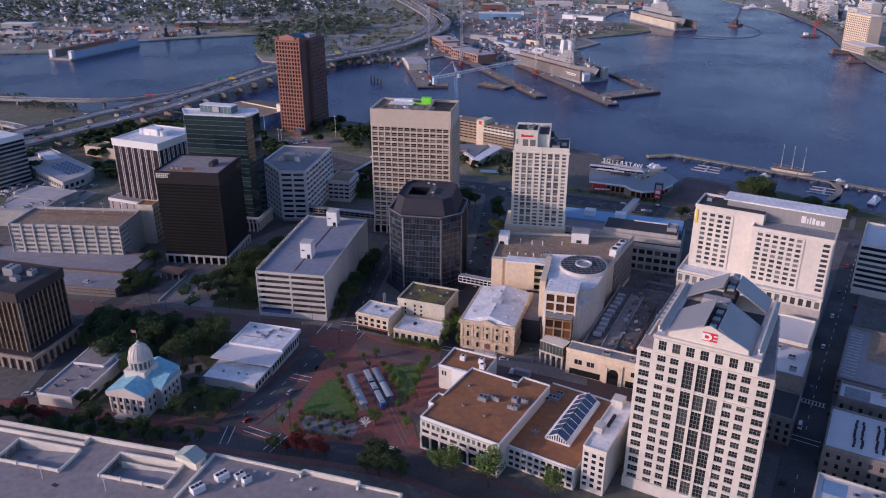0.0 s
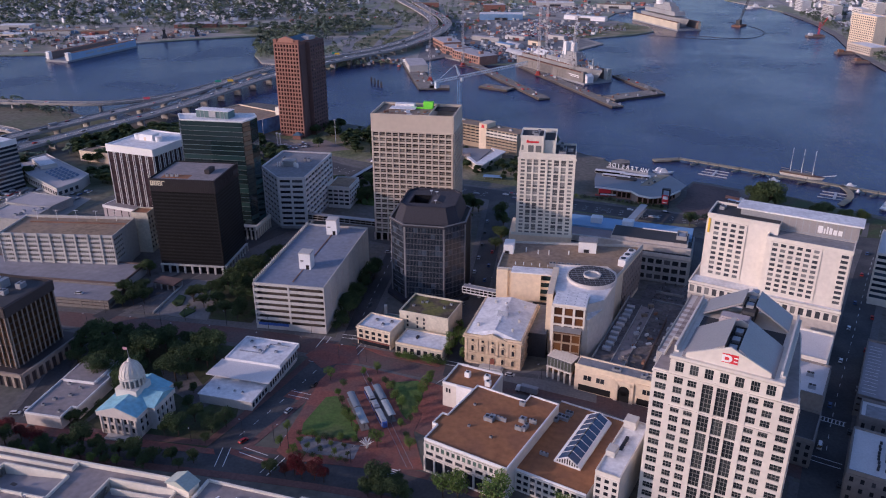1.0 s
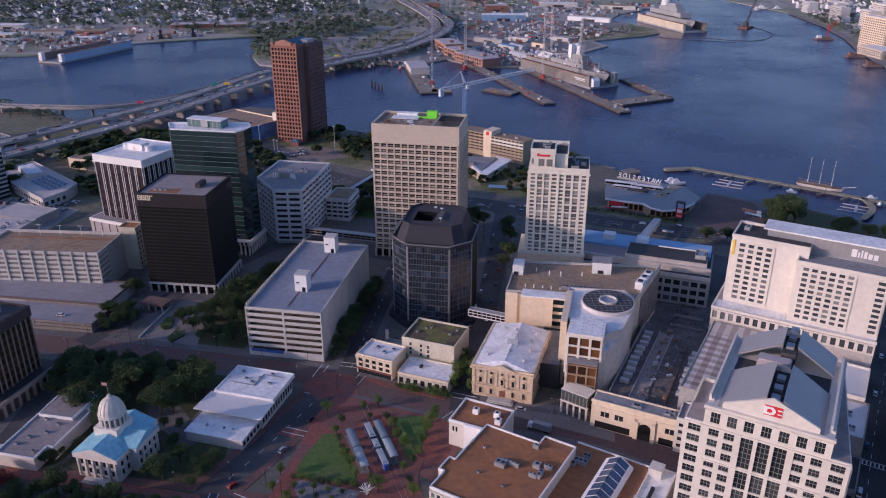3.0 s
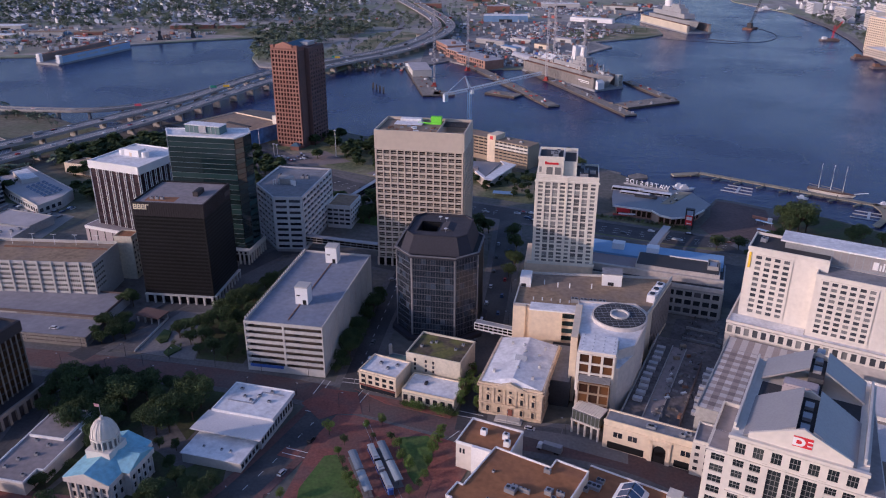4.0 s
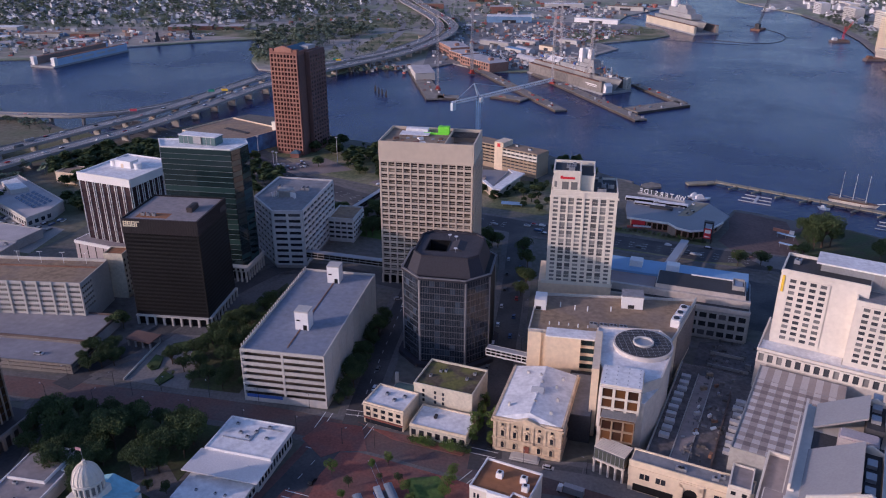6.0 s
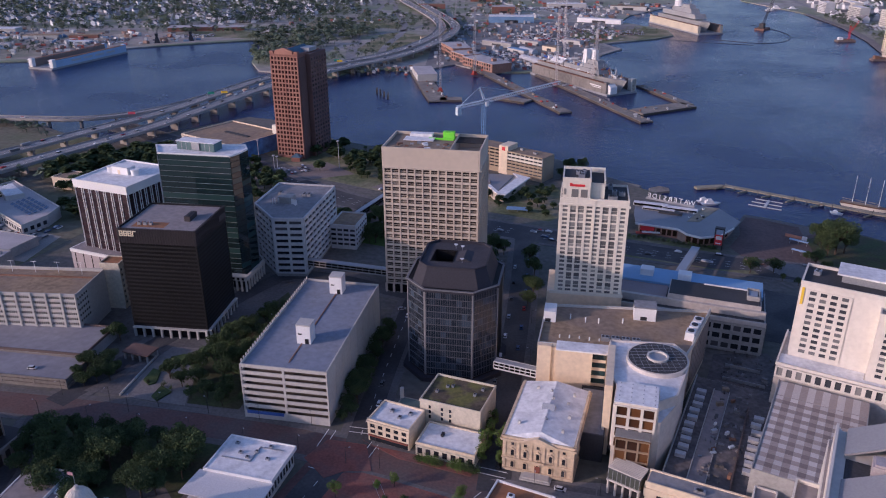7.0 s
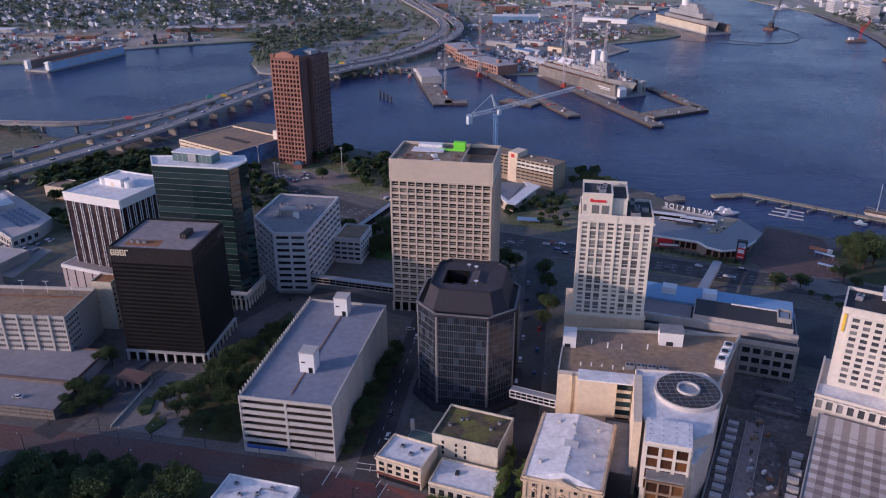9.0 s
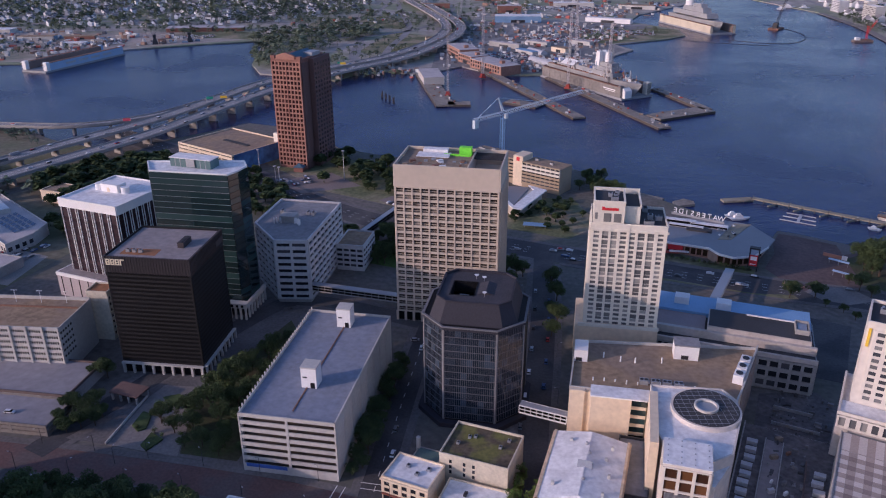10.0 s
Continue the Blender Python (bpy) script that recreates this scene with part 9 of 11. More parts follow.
def skybridge(a, b, z, label, n=8, wide=1.8, frame="white_paint"):
    a, b = Vector(a), Vector(b)
    s = thing("skybridge", a.x, a.y, math.degrees(math.atan2(b.y - a.y, b.x - a.x)), label, "bridge", z)
    length = (b - a).length
    part("deck", Shape().box(0, length, -wide, wide, 0, 0.5), M["concrete"], s)
    part("roof", Shape().box(0, length, -wide, wide, 3.6, 3.9), M["steel"], s)
    part("glazing", Shape().box(0.1, length - 0.1, -wide + 0.15, wide - 0.15, 0.5, 3.6), M["black_glass"], s)
    for i in range(n + 1):
        x = length * i / n
        for y in (-wide, wide):
            part("post", Shape().box(x - 0.13, x + 0.13, y - 0.13, y + 0.13, 0.3, 3.8), M[frame], s)
    for y in (-wide, wide):
        part("rail", Shape().box(0, length, y - 0.14, y + 0.14, 1.9, 2.2).box(0, length, y - 0.15, y + 0.15, 3.5, 3.95).box(0, length, y - 0.15, y + 0.15, -0.05, 0.55), M[frame], s)


skybridge((-70, 402.5), (-50, 398), 7, "white framed glass skybridge between buildings")
skybridge((-200, 495), (-144.6, 490), 7, "long grey skybridge over a street", 14, 2.0, "concrete")
skybridge((-196, 560), (-178, 640), 6, "dark skybridge over the boulevard", 14, 2.0, "dark_metal")


# ---- the motorway on its viaduct ----
def far_prism(name, outline, material, label, z=-0.25, category="open ground"):
    return single(name, Shape().prism(outline, -1.0, z), M[material], label, category, kind="structure")


DECKS = [
    ("viaduct", 8.5, 9.0, [(-640, 330), (-560, 470), (-522, 590), (-505, 640), (-484, 700), (-460, 770), (-445, 874), (-428, 975), (-384, 1102), (-322, 1216), (-300, 1330), (-288, 1440), (-300, 1570), (-390, 1780), (-480, 1990), (-640, 2500)]),
    ("viaduct", 8.5, 9.0, [(-680, 380), (-600, 520), (-556, 625), (-534, 680), (-512, 748), (-482, 828), (-468, 923), (-451, 1028), (-407, 1124), (-350, 1212), (-322, 1330), (-312, 1440), (-330, 1580), (-420, 1790), (-520, 2000), (-680, 2500)]),
    ("viaduct_ramp", 5.5, 7.5, [(-1200, 760), (-900, 776), (-683, 778), (-610, 784), (-546, 792), (-496, 842), (-478, 915)]),
    ("viaduct_ramp", 5.0, 5.5, [(-800, 700), (-650, 690), (-580, 680), (-545, 655), (-520, 610)]),
]
M["viaduct_top"] = mat("viaduct_asphalt", (0.26, 0.25, 0.245), 0.9, vary=0.15, big=0.05, fine=0.3)
M["viaduct_side"] = mat("viaduct_concrete", (0.36, 0.335, 0.31), 0.9, vary=0.12)


def vehicle_into(shape, m, rnd):
    long = rnd.choice((4.4, 4.6, 4.8, 5.2)) if rnd.random() < 0.96 else 9
    h = 1.0 if long < 6 else 2.6
    shape.box(-long / 2, long / 2, -0.9, 0.9, 0.3, h, m)
    if long < 6:
        shape.prism([(-long * 0.4, -0.8), (long * 0.25, -0.8), (long * 0.25, 0.8), (-long * 0.4, 0.8)], 1.0, 1.5, [(-long * 0.3, -0.7), (long * 0.12, -0.7), (long * 0.12, 0.7), (-long * 0.3, 0.7)], m)


def car_mix(name):
    """Vehicle paint that differs from one vehicle to the next."""
    m = mat(name, (0.3, 0.3, 0.3), 0.35, 0.2, vary=0.03)
    n, l = m.node_tree.nodes, m.node_tree.links
    ramp = n.new("ShaderNodeValToRGB")
    ramp.color_ramp.interpolation = "CONSTANT"
    ramp.color_ramp.elements[0].color, ramp.color_ramp.elements[1].color = (0.7, 0.7, 0.7, 1), (0.03, 0.03, 0.035, 1)
    ramp.color_ramp.elements[1].position = 0.36
    for pos, c in ((0.55, (0.3, 0.31, 0.33, 1)), (0.75, (0.13, 0.14, 0.15, 1)), (0.86, (0.35, 0.03, 0.03, 1)), (0.93, (0.04, 0.09, 0.22, 1))):
        ramp.color_ramp.elements.new(pos).color = c
    l.new(n.new("ShaderNodeNewGeometry").outputs["Random Per Island"], ramp.inputs[0])
    l.new(ramp.outputs[0], n["Principled BSDF"].inputs["Base Color"])
    return m


M["traffic"] = car_mix("traffic_paint")
traffic, trnd = Shape(), random.Random(23)
for k, (name, half, z, pts) in enumerate(DECKS):
    v = thing(name, 0, 0, 0, "raised concrete motorway deck on piers" if name == "viaduct" else "raised concrete slip road on piers", "viaduct", kind="structure")
    part("deck", ribbon(pts, half, z - 1.2, z, 10), M["viaduct_top"], v)
    for sgn in (-1, 1):
        part("barrier", ribbon(pts, 0.22, z - 1.6, z + 0.95, 10, sgn * half), M["viaduct_side"], v)
    part("girder", ribbon(pts, half * 0.7, z - 2.6, z - 1.2, 10), M["viaduct_side"], v)
    part("lane_line", ribbon(pts, 0.12, z - 0.1, z + 0.02, 10, half * 0.33), M["paint"], v)
    part("lane_line", ribbon(pts, 0.12, z - 0.1, z + 0.02, 10, -half * 0.33), M["paint"], v)
    pier = Shape().box(-1.0, 1.0, -half * 0.55, half * 0.55, -5, z - 2.6).mesh("pier", M["viaduct_side"])
    for i, (p, way) in enumerate(sample(pts, 34)):
        if p.y < 1350:
            part("pier", pier, None, v, "", pose(p.x, p.y, 0, 0, 0, math.degrees(math.atan2(way.y, way.x))))
    for p, way in sample(pts, 17 if k < 2 else 45):
        if trnd.random() < 0.75:
            n = Vector((-way.y, way.x)) * half * trnd.choice((-0.62, 0.0, 0.62))
            vehicle_into(traffic, pose(p.x + n.x, p.y + n.y, z, 0, 0, math.degrees(math.atan2(way.y, way.x))), trnd)
single("motorway_traffic", traffic, M["traffic"], "small cars and vans spread over the motorway", "traffic", kind="stuff")
for x, y, c in ((-465, 905, "green_sign"), (-452, 912, "yellow"), (-386, 1130, "yellow"), (-392, 1135, "green_sign"), (-500, 800, "sign_red")):
    g = thing("gantry_sign", x, y, 15, "motorway gantry with a coloured board", "sign", group="motorway signs")
    part("post", Shape().box(-4.2, -3.8, -0.2, 0.2, 0, 15.5).box(3.8, 4.2, -0.2, 0.2, 0, 15.5), M["steel"], g)
    part("board", Shape().box(-3.6, 3.6, -0.2, 0.2, 12.6, 15.2), M.setdefault(c, mat("sign_" + c, {"green_sign": (0.02, 0.26, 0.18), "sign_red": (0.55, 0.08, 0.12)}.get(c, (0.7, 0.5, 0.05)), 0.5)), g)

# ---- joined parked cars on the lots ----
lots = Shape()


def lot_cars(x, y, rot, rows, cols, dx=3.0, dy=8.0, z=0.1, full=0.7):
    m = pose(x, y, z, 0, 0, rot)
    for i in range(rows):
        for j in range(cols):
            if trnd.random() < full:
                vehicle_into(lots, m @ pose(j * dx, i * dy, 0, 0, 0, 90 + trnd.uniform(-3, 3)), random.Random(trnd.random() < 2 and trnd.randint(0, 9999)))


for args in ((-240, 1290, -40, 10, 26), (-190, 1480, -20, 9, 44), (-150, 1580, -12, 8, 50), (-60, 1560, 0, 7, 34), (-330, 1560, 10, 4, 20), (-230, 1900, 5, 8, 60), (-120, 1830, 5, 6, 40), (-880, 1290, 20, 6, 20), (-790, 1370, 25, 4, 30),
             (-465, 500, -6, 4, 24), (-440, 530, -6, 2, 16), (-288, 676, 40, 3, 9), (-196, 656, -24, 2, 12), (450, 1500, 80, 3, 30), (480, 1700, 80, 4, 30)):
    lot_cars(*args, z=0.14 if args[1] < 800 else -0.2)
for i in range(20):
    t = trnd.random()
    vehicle_into(lots, pose(-200 + 330 * t + trnd.uniform(-2, 2), 616 - 62 * t ** 0.8 + trnd.choice((-7, -3, 3, 7)), 0.14, 0, 0, -13), trnd)
single("parked_traffic", lots, M["traffic"], "rows of small parked cars on far lots and roads", "cars", kind="stuff")

# ---- far bank: ground patches and roads ----
far_prism("yard_paving", [(-275, 1165), (-240, 1222), (-182, 1168), (-128, 1184), (-104, 1216), (-54, 1306), (-12, 1400), (-44, 1446), (30, 1515), (70, 1570), (60, 1640), (-20, 1720), (-300, 1700), (-320, 1460)], "yard_grey", "worn grey shipyard paving", -0.22)
far_prism("spit_lawn", [(-40, 1448), (58, 1528), (90, 1572), (82, 1638), (40, 1655), (-60, 1560), (-110, 1500)], "rough_grass", "grassy spit on the far bank", -0.16)
far_prism("far_lawn", [(-600, 1560), (-420, 1560), (-400, 1640), (-470, 1720), (-620, 1690)], "rough_grass", "dry grass field beside slip roads", -0.22)
far_prism("far_lawn", [(-420, 1300), (-345, 1290), (-330, 1480), (-420, 1520)], "rough_grass", "green verge beside the motorway", -0.19)
far_prism("far_lawn", [(-760, 1400), (-640, 1392), (-600, 1440), (-800, 1520)], "rough_grass", "dry grass on the far bank", -0.17)
far_prism("far_yard", [(-1050, 1110), (-870, 1135), (-800, 1270), (-700, 1345), (-640, 1392), (-700, 1420), (-900, 1440), (-1200, 1420), (-1300, 1200)], "yard_brown", "bare brown industrial yard", -0.2)
far_prism("promenade", [(392, 1210), (404, 1210), (404, 1400), (424, 1570), (426, 1730), (402, 1950), (390, 1950), (412, 1730), (410, 1568), (392, 1400)], "sidewalk", "pale river promenade", -0.1, "pavement")
for pts, half in (([(-700, 1900), (-480, 1820), (-330, 1720), (-200, 1640), (40, 1690)], 6), ([(-520, 1420), (-420, 1480), (-360, 1640), (-380, 1900)], 5), ([(-330, 1480), (-260, 1520), (-240, 1600), (-300, 1660), (-360, 1600), (-330, 1520)], 4.5),
                  ([(-300, 1330), (-240, 1420), (-200, 1560), (-240, 1800), (-300, 2200)], 5), ([(-1400, 1650), (-1000, 1560), (-700, 1500), (-560, 1480)], 5), ([(-560, 1480), (-520, 1700), (-560, 2100)], 5), ([(-400, 1230), (-414, 1262), (-452, 1427), (-495, 1537), (-520, 1640)], 8), ([(-530, 2000), (-516, 1929), (-462, 1759), (-412, 1618), (-390, 1500), (-385, 1380), (-372, 1290)], 6), ([(-547, 1648), (-521, 1791), (-416, 1617)], 4), ([(-381, 1237), (-333, 1288), (-296, 1375), (-280, 1484), (-300, 1637), (-340, 1739)], 6), ([(430, 1300), (450, 1600), (440, 1900), (420, 2300)], 6)):
    single("far_road", ribbon(pts, half, -1, -0.12, 10), M["viaduct_top"], "pale worn road on the far bank", "road", kind="structure")


# ---- far bank: loose gear over the yards ----
def clutter(name, areas, seed, label):
    rnd, s = random.Random(seed), Shape()
    for outline, count, big in areas:
        xs, ys = [p[0] for p in outline], [p[1] for p in outline]
        done = 0
        while done < count:
            px, py = rnd.uniform(min(xs), max(xs)), rnd.uniform(min(ys), max(ys))
            inside = False
            for (ax, ay), (bx, by) in zip(outline, outline[1:] + outline[:1]):
                if (ay > py) != (by > py) and px < (bx - ax) * (py - ay) / (by - ay) + ax:
                    inside = not inside
            if inside:
                done += 1
                w, d = rnd.uniform(0.3, 1) * big, rnd.uniform(0.2, 0.5) * big
                s.box(-w / 2, w / 2, -d / 2, d / 2, -0.5, rnd.uniform(1.2, 0.35 * big + 1.5), pose(px, py, 0, 0, 0, rnd.choice((15, 105, -30)) + rnd.uniform(-10, 10)))
    return single(name, s, M["gear"], label, "yard gear", kind="stuff")


M["gear"] = mat("yard_gear", (0.3, 0.3, 0.3), 0.7, vary=0.1)
_n, _l = M["gear"].node_tree.nodes, M["gear"].node_tree.links
_r = _n.new("ShaderNodeValToRGB")
_r.color_ramp.interpolation = "CONSTANT"
_r.color_ramp.elements[0].color, _r.color_ramp.elements[1].color = (0.55, 0.54, 0.52, 1), (0.25, 0.16, 0.12, 1)
_r.color_ramp.elements[1].position = 0.3
for _p, _c in ((0.5, (0.38, 0.36, 0.33, 1)), (0.68, (0.12, 0.12, 0.13, 1)), (0.8, (0.42, 0.12, 0.09, 1)), (0.86, (0.18, 0.26, 0.36, 1)), (0.92, (0.7, 0.7, 0.68, 1))):
    _r.color_ramp.elements.new(_p).color = _c
_l.new(_n.new("ShaderNodeNewGeometry").outputs["Random Per Island"], _r.inputs[0])
_l.new(_r.outputs[0], _n["Principled BSDF"].inputs["Base Color"])
M["gear_dull"] = mat("dull_site_gear", (0.16, 0.15, 0.145), 0.8, vary=0.15, island=0.6)
debris_rnd = random.Random(15)


def debris(name, parent_pose, x0, x1, y0, y1, count, label):
    """Loose low pieces strewn over a deck or yard, joined."""
    d = Shape()
    for _ in range(count):
        k = debris_rnd.uniform(0.25, 1.3)
        d.box(-k, k, -k * debris_rnd.uniform(0.2, 0.8), k * 0.5, 0, debris_rnd.uniform(0.2, 1.4), parent_pose @ pose(debris_rnd.uniform(x0, x1), debris_rnd.uniform(y0, y1), 0, 0, 0, debris_rnd.choice((0, 90)) + debris_rnd.uniform(-15, 15)))
    return single(name, d, M["gear_dull"], label, "building material", kind="stuff")


debris("deck_debris", pose(21.5, 318.5, 8.65, 0, 0, -15), -13, 2, 10, 84, 70, "loose planks and small gear strewn over a worn deck")
debris("yard_debris", pose(46, 412, 0.1, 0, 0, -15), -14, 10, -8, 38, 70, "loose gear and skips strewn over a service yard")
clutter("yard_gear", [
    ([(-1050, 1120), (-870, 1145), (-810, 1280), (-700, 1360), (-720, 1410), (-900, 1430), (-1200, 1410), (-1300, 1200)], 330, 12),
    ([(-270, 1175), (-240, 1232), (-182, 1178), (-128, 1194), (-60, 1306), (-40, 1440), (20, 1520), (-20, 1690), (-290, 1690), (-310, 1460)], 420, 9),
    ([(-180, 1180), (-110, 1190), (-60, 1300), (-120, 1330)], 130, 7),
    ([(-400, 1100), (-290, 1120), (-280, 1160), (-330, 1215), (-380, 1170)], 60, 8),
    ([(-330, 1760), (30, 1760), (120, 2100), (-330, 2100)], 200, 14),
    ([(-640, 1460), (-480, 1560), (-420, 1800), (-640, 1850)], 60, 10)], 88, "small sheds, containers and gear over far yards")


# ---- far bank: woods and houses ----
def woods(name, areas, label, seed, material, clumps=42):
    rnd = random.Random(seed)
    s = Shape()
    for outline, count, low, high in areas:
        xs, ys = [p[0] for p in outline], [p[1] for p in outline]
        done = 0
        while done < count:
            px, py = rnd.uniform(min(xs), max(xs)), rnd.uniform(min(ys), max(ys))
            inside = False
            for (ax, ay), (bx, by) in zip(outline, outline[1:] + outline[:1]):
                if (ay > py) != (by > py) and px < (bx - ax) * (py - ay) / (by - ay) + ax:
                    inside = not inside
            if not inside:
                continue
            done += 1
            h = rnd.uniform(low, high)
            r = h * rnd.uniform(0.36, 0.52)
            s.tube(px, py, -0.5, h * 0.5, 0.35, 0.2, 4)
            for _ in range(clumps):
                a, e, q = rnd.uniform(0, 6.283), rnd.uniform(-0.4, 1.5), rnd.uniform(0.55, 1.05)
                c = Vector((px + r * q * math.cos(a) * math.cos(e), py + r * q * math.sin(a) * math.cos(e), h * 0.58 + r * q * 0.8 * math.sin(e)))
                k = r * rnd.uniform(0.2, 0.42)
                t = rnd.uniform(0, 6.283)
                u, w = Vector((math.cos(t), math.sin(t), rnd.uniform(-0.5, 0.5))) * k, Vector((-math.sin(t), math.cos(t), rnd.uniform(-0.5, 0.5))) * k
                b = len(s.v)
                s.v += [tuple(c + u), tuple(c + w), tuple(c - u), tuple(c - w)]
                s.f += [(b, b + 1, b + 3), (b + 1, b + 2, b + 3)]
    return single(name, s, M[material], label, "trees", kind="stuff")


WOOD_AREAS = [
    ([(-648, 1400), (-600, 1340), (-545, 1190), (-500, 1125), (-470, 1130), (-480, 1300), (-430, 1500), (-470, 1560), (-640, 1500)], 300, 9, 16),
    ([(-800, 1560), (-520, 1540), (-450, 1700), (-560, 1800), (-800, 1800)], 150, 8, 15),
    ([(-1750, 1400), (-1300, 1440), (-820, 1500), (-640, 1620), (-560, 1900), (-600, 2200), (-1750, 2150)], 2000, 8, 15),
    ([(-460, 1180), (-400, 1160), (-345, 1280), (-350, 1420), (-420, 1480)], 50, 6, 11),
    ([(-560, 1900), (-300, 1720), (-260, 2400), (-600, 2400)], 160, 7, 12),
    ([(-300, 1760), (-200, 1780), (-200, 2300), (-300, 2300)], 50, 7, 12),
    ([(-260, 1450), (-220, 1520), (-270, 1650), (-320, 1600)], 26, 6, 10),
    ([(-120, 1500), (-40, 1470), (20, 1560), (70, 1600), (60, 1640), (-60, 1600)], 46, 4, 8),
    ([(400, 1250), (430, 1250), (450, 1600), (430, 1900), (410, 1900), (424, 1600)], 110, 6, 11),
    ([(430, 1700), (800, 1700), (800, 2400), (430, 2400)], 260, 7, 13),
    ([(-1100, 1180), (-900, 1180), (-860, 1260), (-1100, 1300)], 70, 4, 9),
    ([(-1300, 1380), (-900, 1430), (-700, 1420), (-640, 1450), (-640, 1520), (-1300, 1460)], 150, 6, 11),
    ([(-420, 1520), (-300, 1480), (-300, 1700), (-450, 1900), (-500, 1700)], 120, 6, 11),
    ([(-395, 1095), (-300, 1130), (-290, 1150), (-380, 1130)], 40, 4, 8),
    ([(-900, 800), (-740, 838), (-660, 812), (-700, 770), (-900, 760)], 50, 4, 9),
    ([(-640, 800), (-570, 768), (-560, 745), (-640, 760)], 22, 4, 9),
    ([(-640, 620), (-560, 640), (-540, 560), (-600, 480), (-680, 520)], 60, 6, 11),
    ([(-540, 470), (-500, 540), (-470, 640), (-500, 640), (-540, 560)], 30, 6, 11),
]
# Leaf green lightened and greyed, so the colour holds the distant haze.
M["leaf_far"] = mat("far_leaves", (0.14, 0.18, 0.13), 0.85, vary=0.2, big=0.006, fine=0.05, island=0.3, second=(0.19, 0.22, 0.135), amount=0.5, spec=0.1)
NEAR_WOODS = [
    ([(-300, 770), (-262, 690), (-230, 690), (-150, 655), (-140, 690), (-225, 750)], 34, 7, 12),
    ([(-240, 690), (-60, 620), (-50, 660), (-220, 740)], 100, 3, 8),
    ([(-240, 575), (-150, 552), (-105, 562), (-110, 580), (-235, 605)], 34, 4, 8),
    ([(-486, 640), (-440, 600), (-395, 640), (-380, 700), (-420, 720), (-470, 690)], 120, 8, 14),
    ([(-420, 560), (-360, 545), (-345, 580), (-390, 620)], 45, 7, 12),
    ([(-500, 545), (-470, 540), (-455, 570), (-500, 620)], 24, 7, 12),
    ([(-380, 690), (-330, 650), (-270, 600), (-260, 640), (-320, 700), (-372, 720)], 70, 6, 11),
    ([(-250, 745), (-150, 690), (-60, 660), (-60, 690), (-150, 720), (-240, 765)], 90, 2, 4),
    ([(-440, 640), (-400, 560), (-380, 560), (-400, 660)], 24, 3, 6),
]
woods("riverside_trees", NEAR_WOODS, "scattered green trees and shrubs near the motorway and river", 43, "leaf", 260)
woods("far_trees", WOOD_AREAS, "dense green trees of the far bank, greyed and paled for haze", 41, "leaf_far")


def houses(name, area, count, seed, label, size=(7, 12), tall=(3.5, 6.5)):
    rnd = random.Random(seed)
    walls, roofs = Shape(), Shape()
    xs, ys = [p[0] for p in area], [p[1] for p in area]
    done = 0
    while done < count:
        px, py = rnd.uniform(min(xs), max(xs)), rnd.uniform(min(ys), max(ys))
        inside = False
        for (ax, ay), (bx, by) in zip(area, area[1:] + area[:1]):
            if (ay > py) != (by > py) and px < (bx - ax) * (py - ay) / (by - ay) + ax:
                inside = not inside
        if not inside:
            continue
        done += 1
        w, d, h = rnd.uniform(*size), rnd.uniform(*size) * 1.2, rnd.uniform(*tall)
        m = pose(px, py, -0.3, 0, 0, rnd.choice((12, 102, 192, -30)) + rnd.uniform(-6, 6))
        walls.box(-w / 2, w / 2, -d / 2, d / 2, -0.5, h, m).gable(-w / 2, w / 2, -d / 2, d / 2, h, h + w * 0.34, m)
        roofs.add([(-w / 2 - 0.6, -d / 2 - 0.5, h - 0.3), (0, -d / 2 - 0.5, h + w * 0.36), (0, d / 2 + 0.5, h + w * 0.36), (-w / 2 - 0.6, d / 2 + 0.5, h - 0.3)], [(0, 1, 2, 3)], m)
        roofs.add([(w / 2 + 0.6, -d / 2 - 0.5, h - 0.3), (0, -d / 2 - 0.5, h + w * 0.36), (0, d / 2 + 0.5, h + w * 0.36), (w / 2 + 0.6, d / 2 + 0.5, h - 0.3)], [(3, 2, 1, 0)], m)
    nf = len(walls.f)
    walls.add(roofs.v, roofs.f)
    me = walls.mesh(name, M["house_wall"])
    me.materials.append(M["house_roof"])
    for i, poly in enumerate(me.polygons):
        poly.material_index = 1 if i >= nf else 0
    return tagged(new(name, me), label, "houses", kind="stuff")


M["house_wall"] = mat("house_walls", (0.72, 0.71, 0.70), 0.85, vary=0.05, island=0.3)
M["house_roof"] = mat("house_roofs", (0.22, 0.21, 0.21), 0.9, vary=0.1, island=0.5)
houses("far_houses", [(-1750, 1430), (-1300, 1460), (-860, 1510), (-640, 1640), (-580, 1950), (-600, 2200), (-1750, 2150)], 1100, 51, "small pale gabled houses among trees on the far bank", (6, 10), (4, 8))
houses("far_town_houses", [(440, 1760), (800, 1720), (900, 2500), (440, 2500)], 170, 52, "small pale houses of the town across the river", (8, 16), (5, 11))


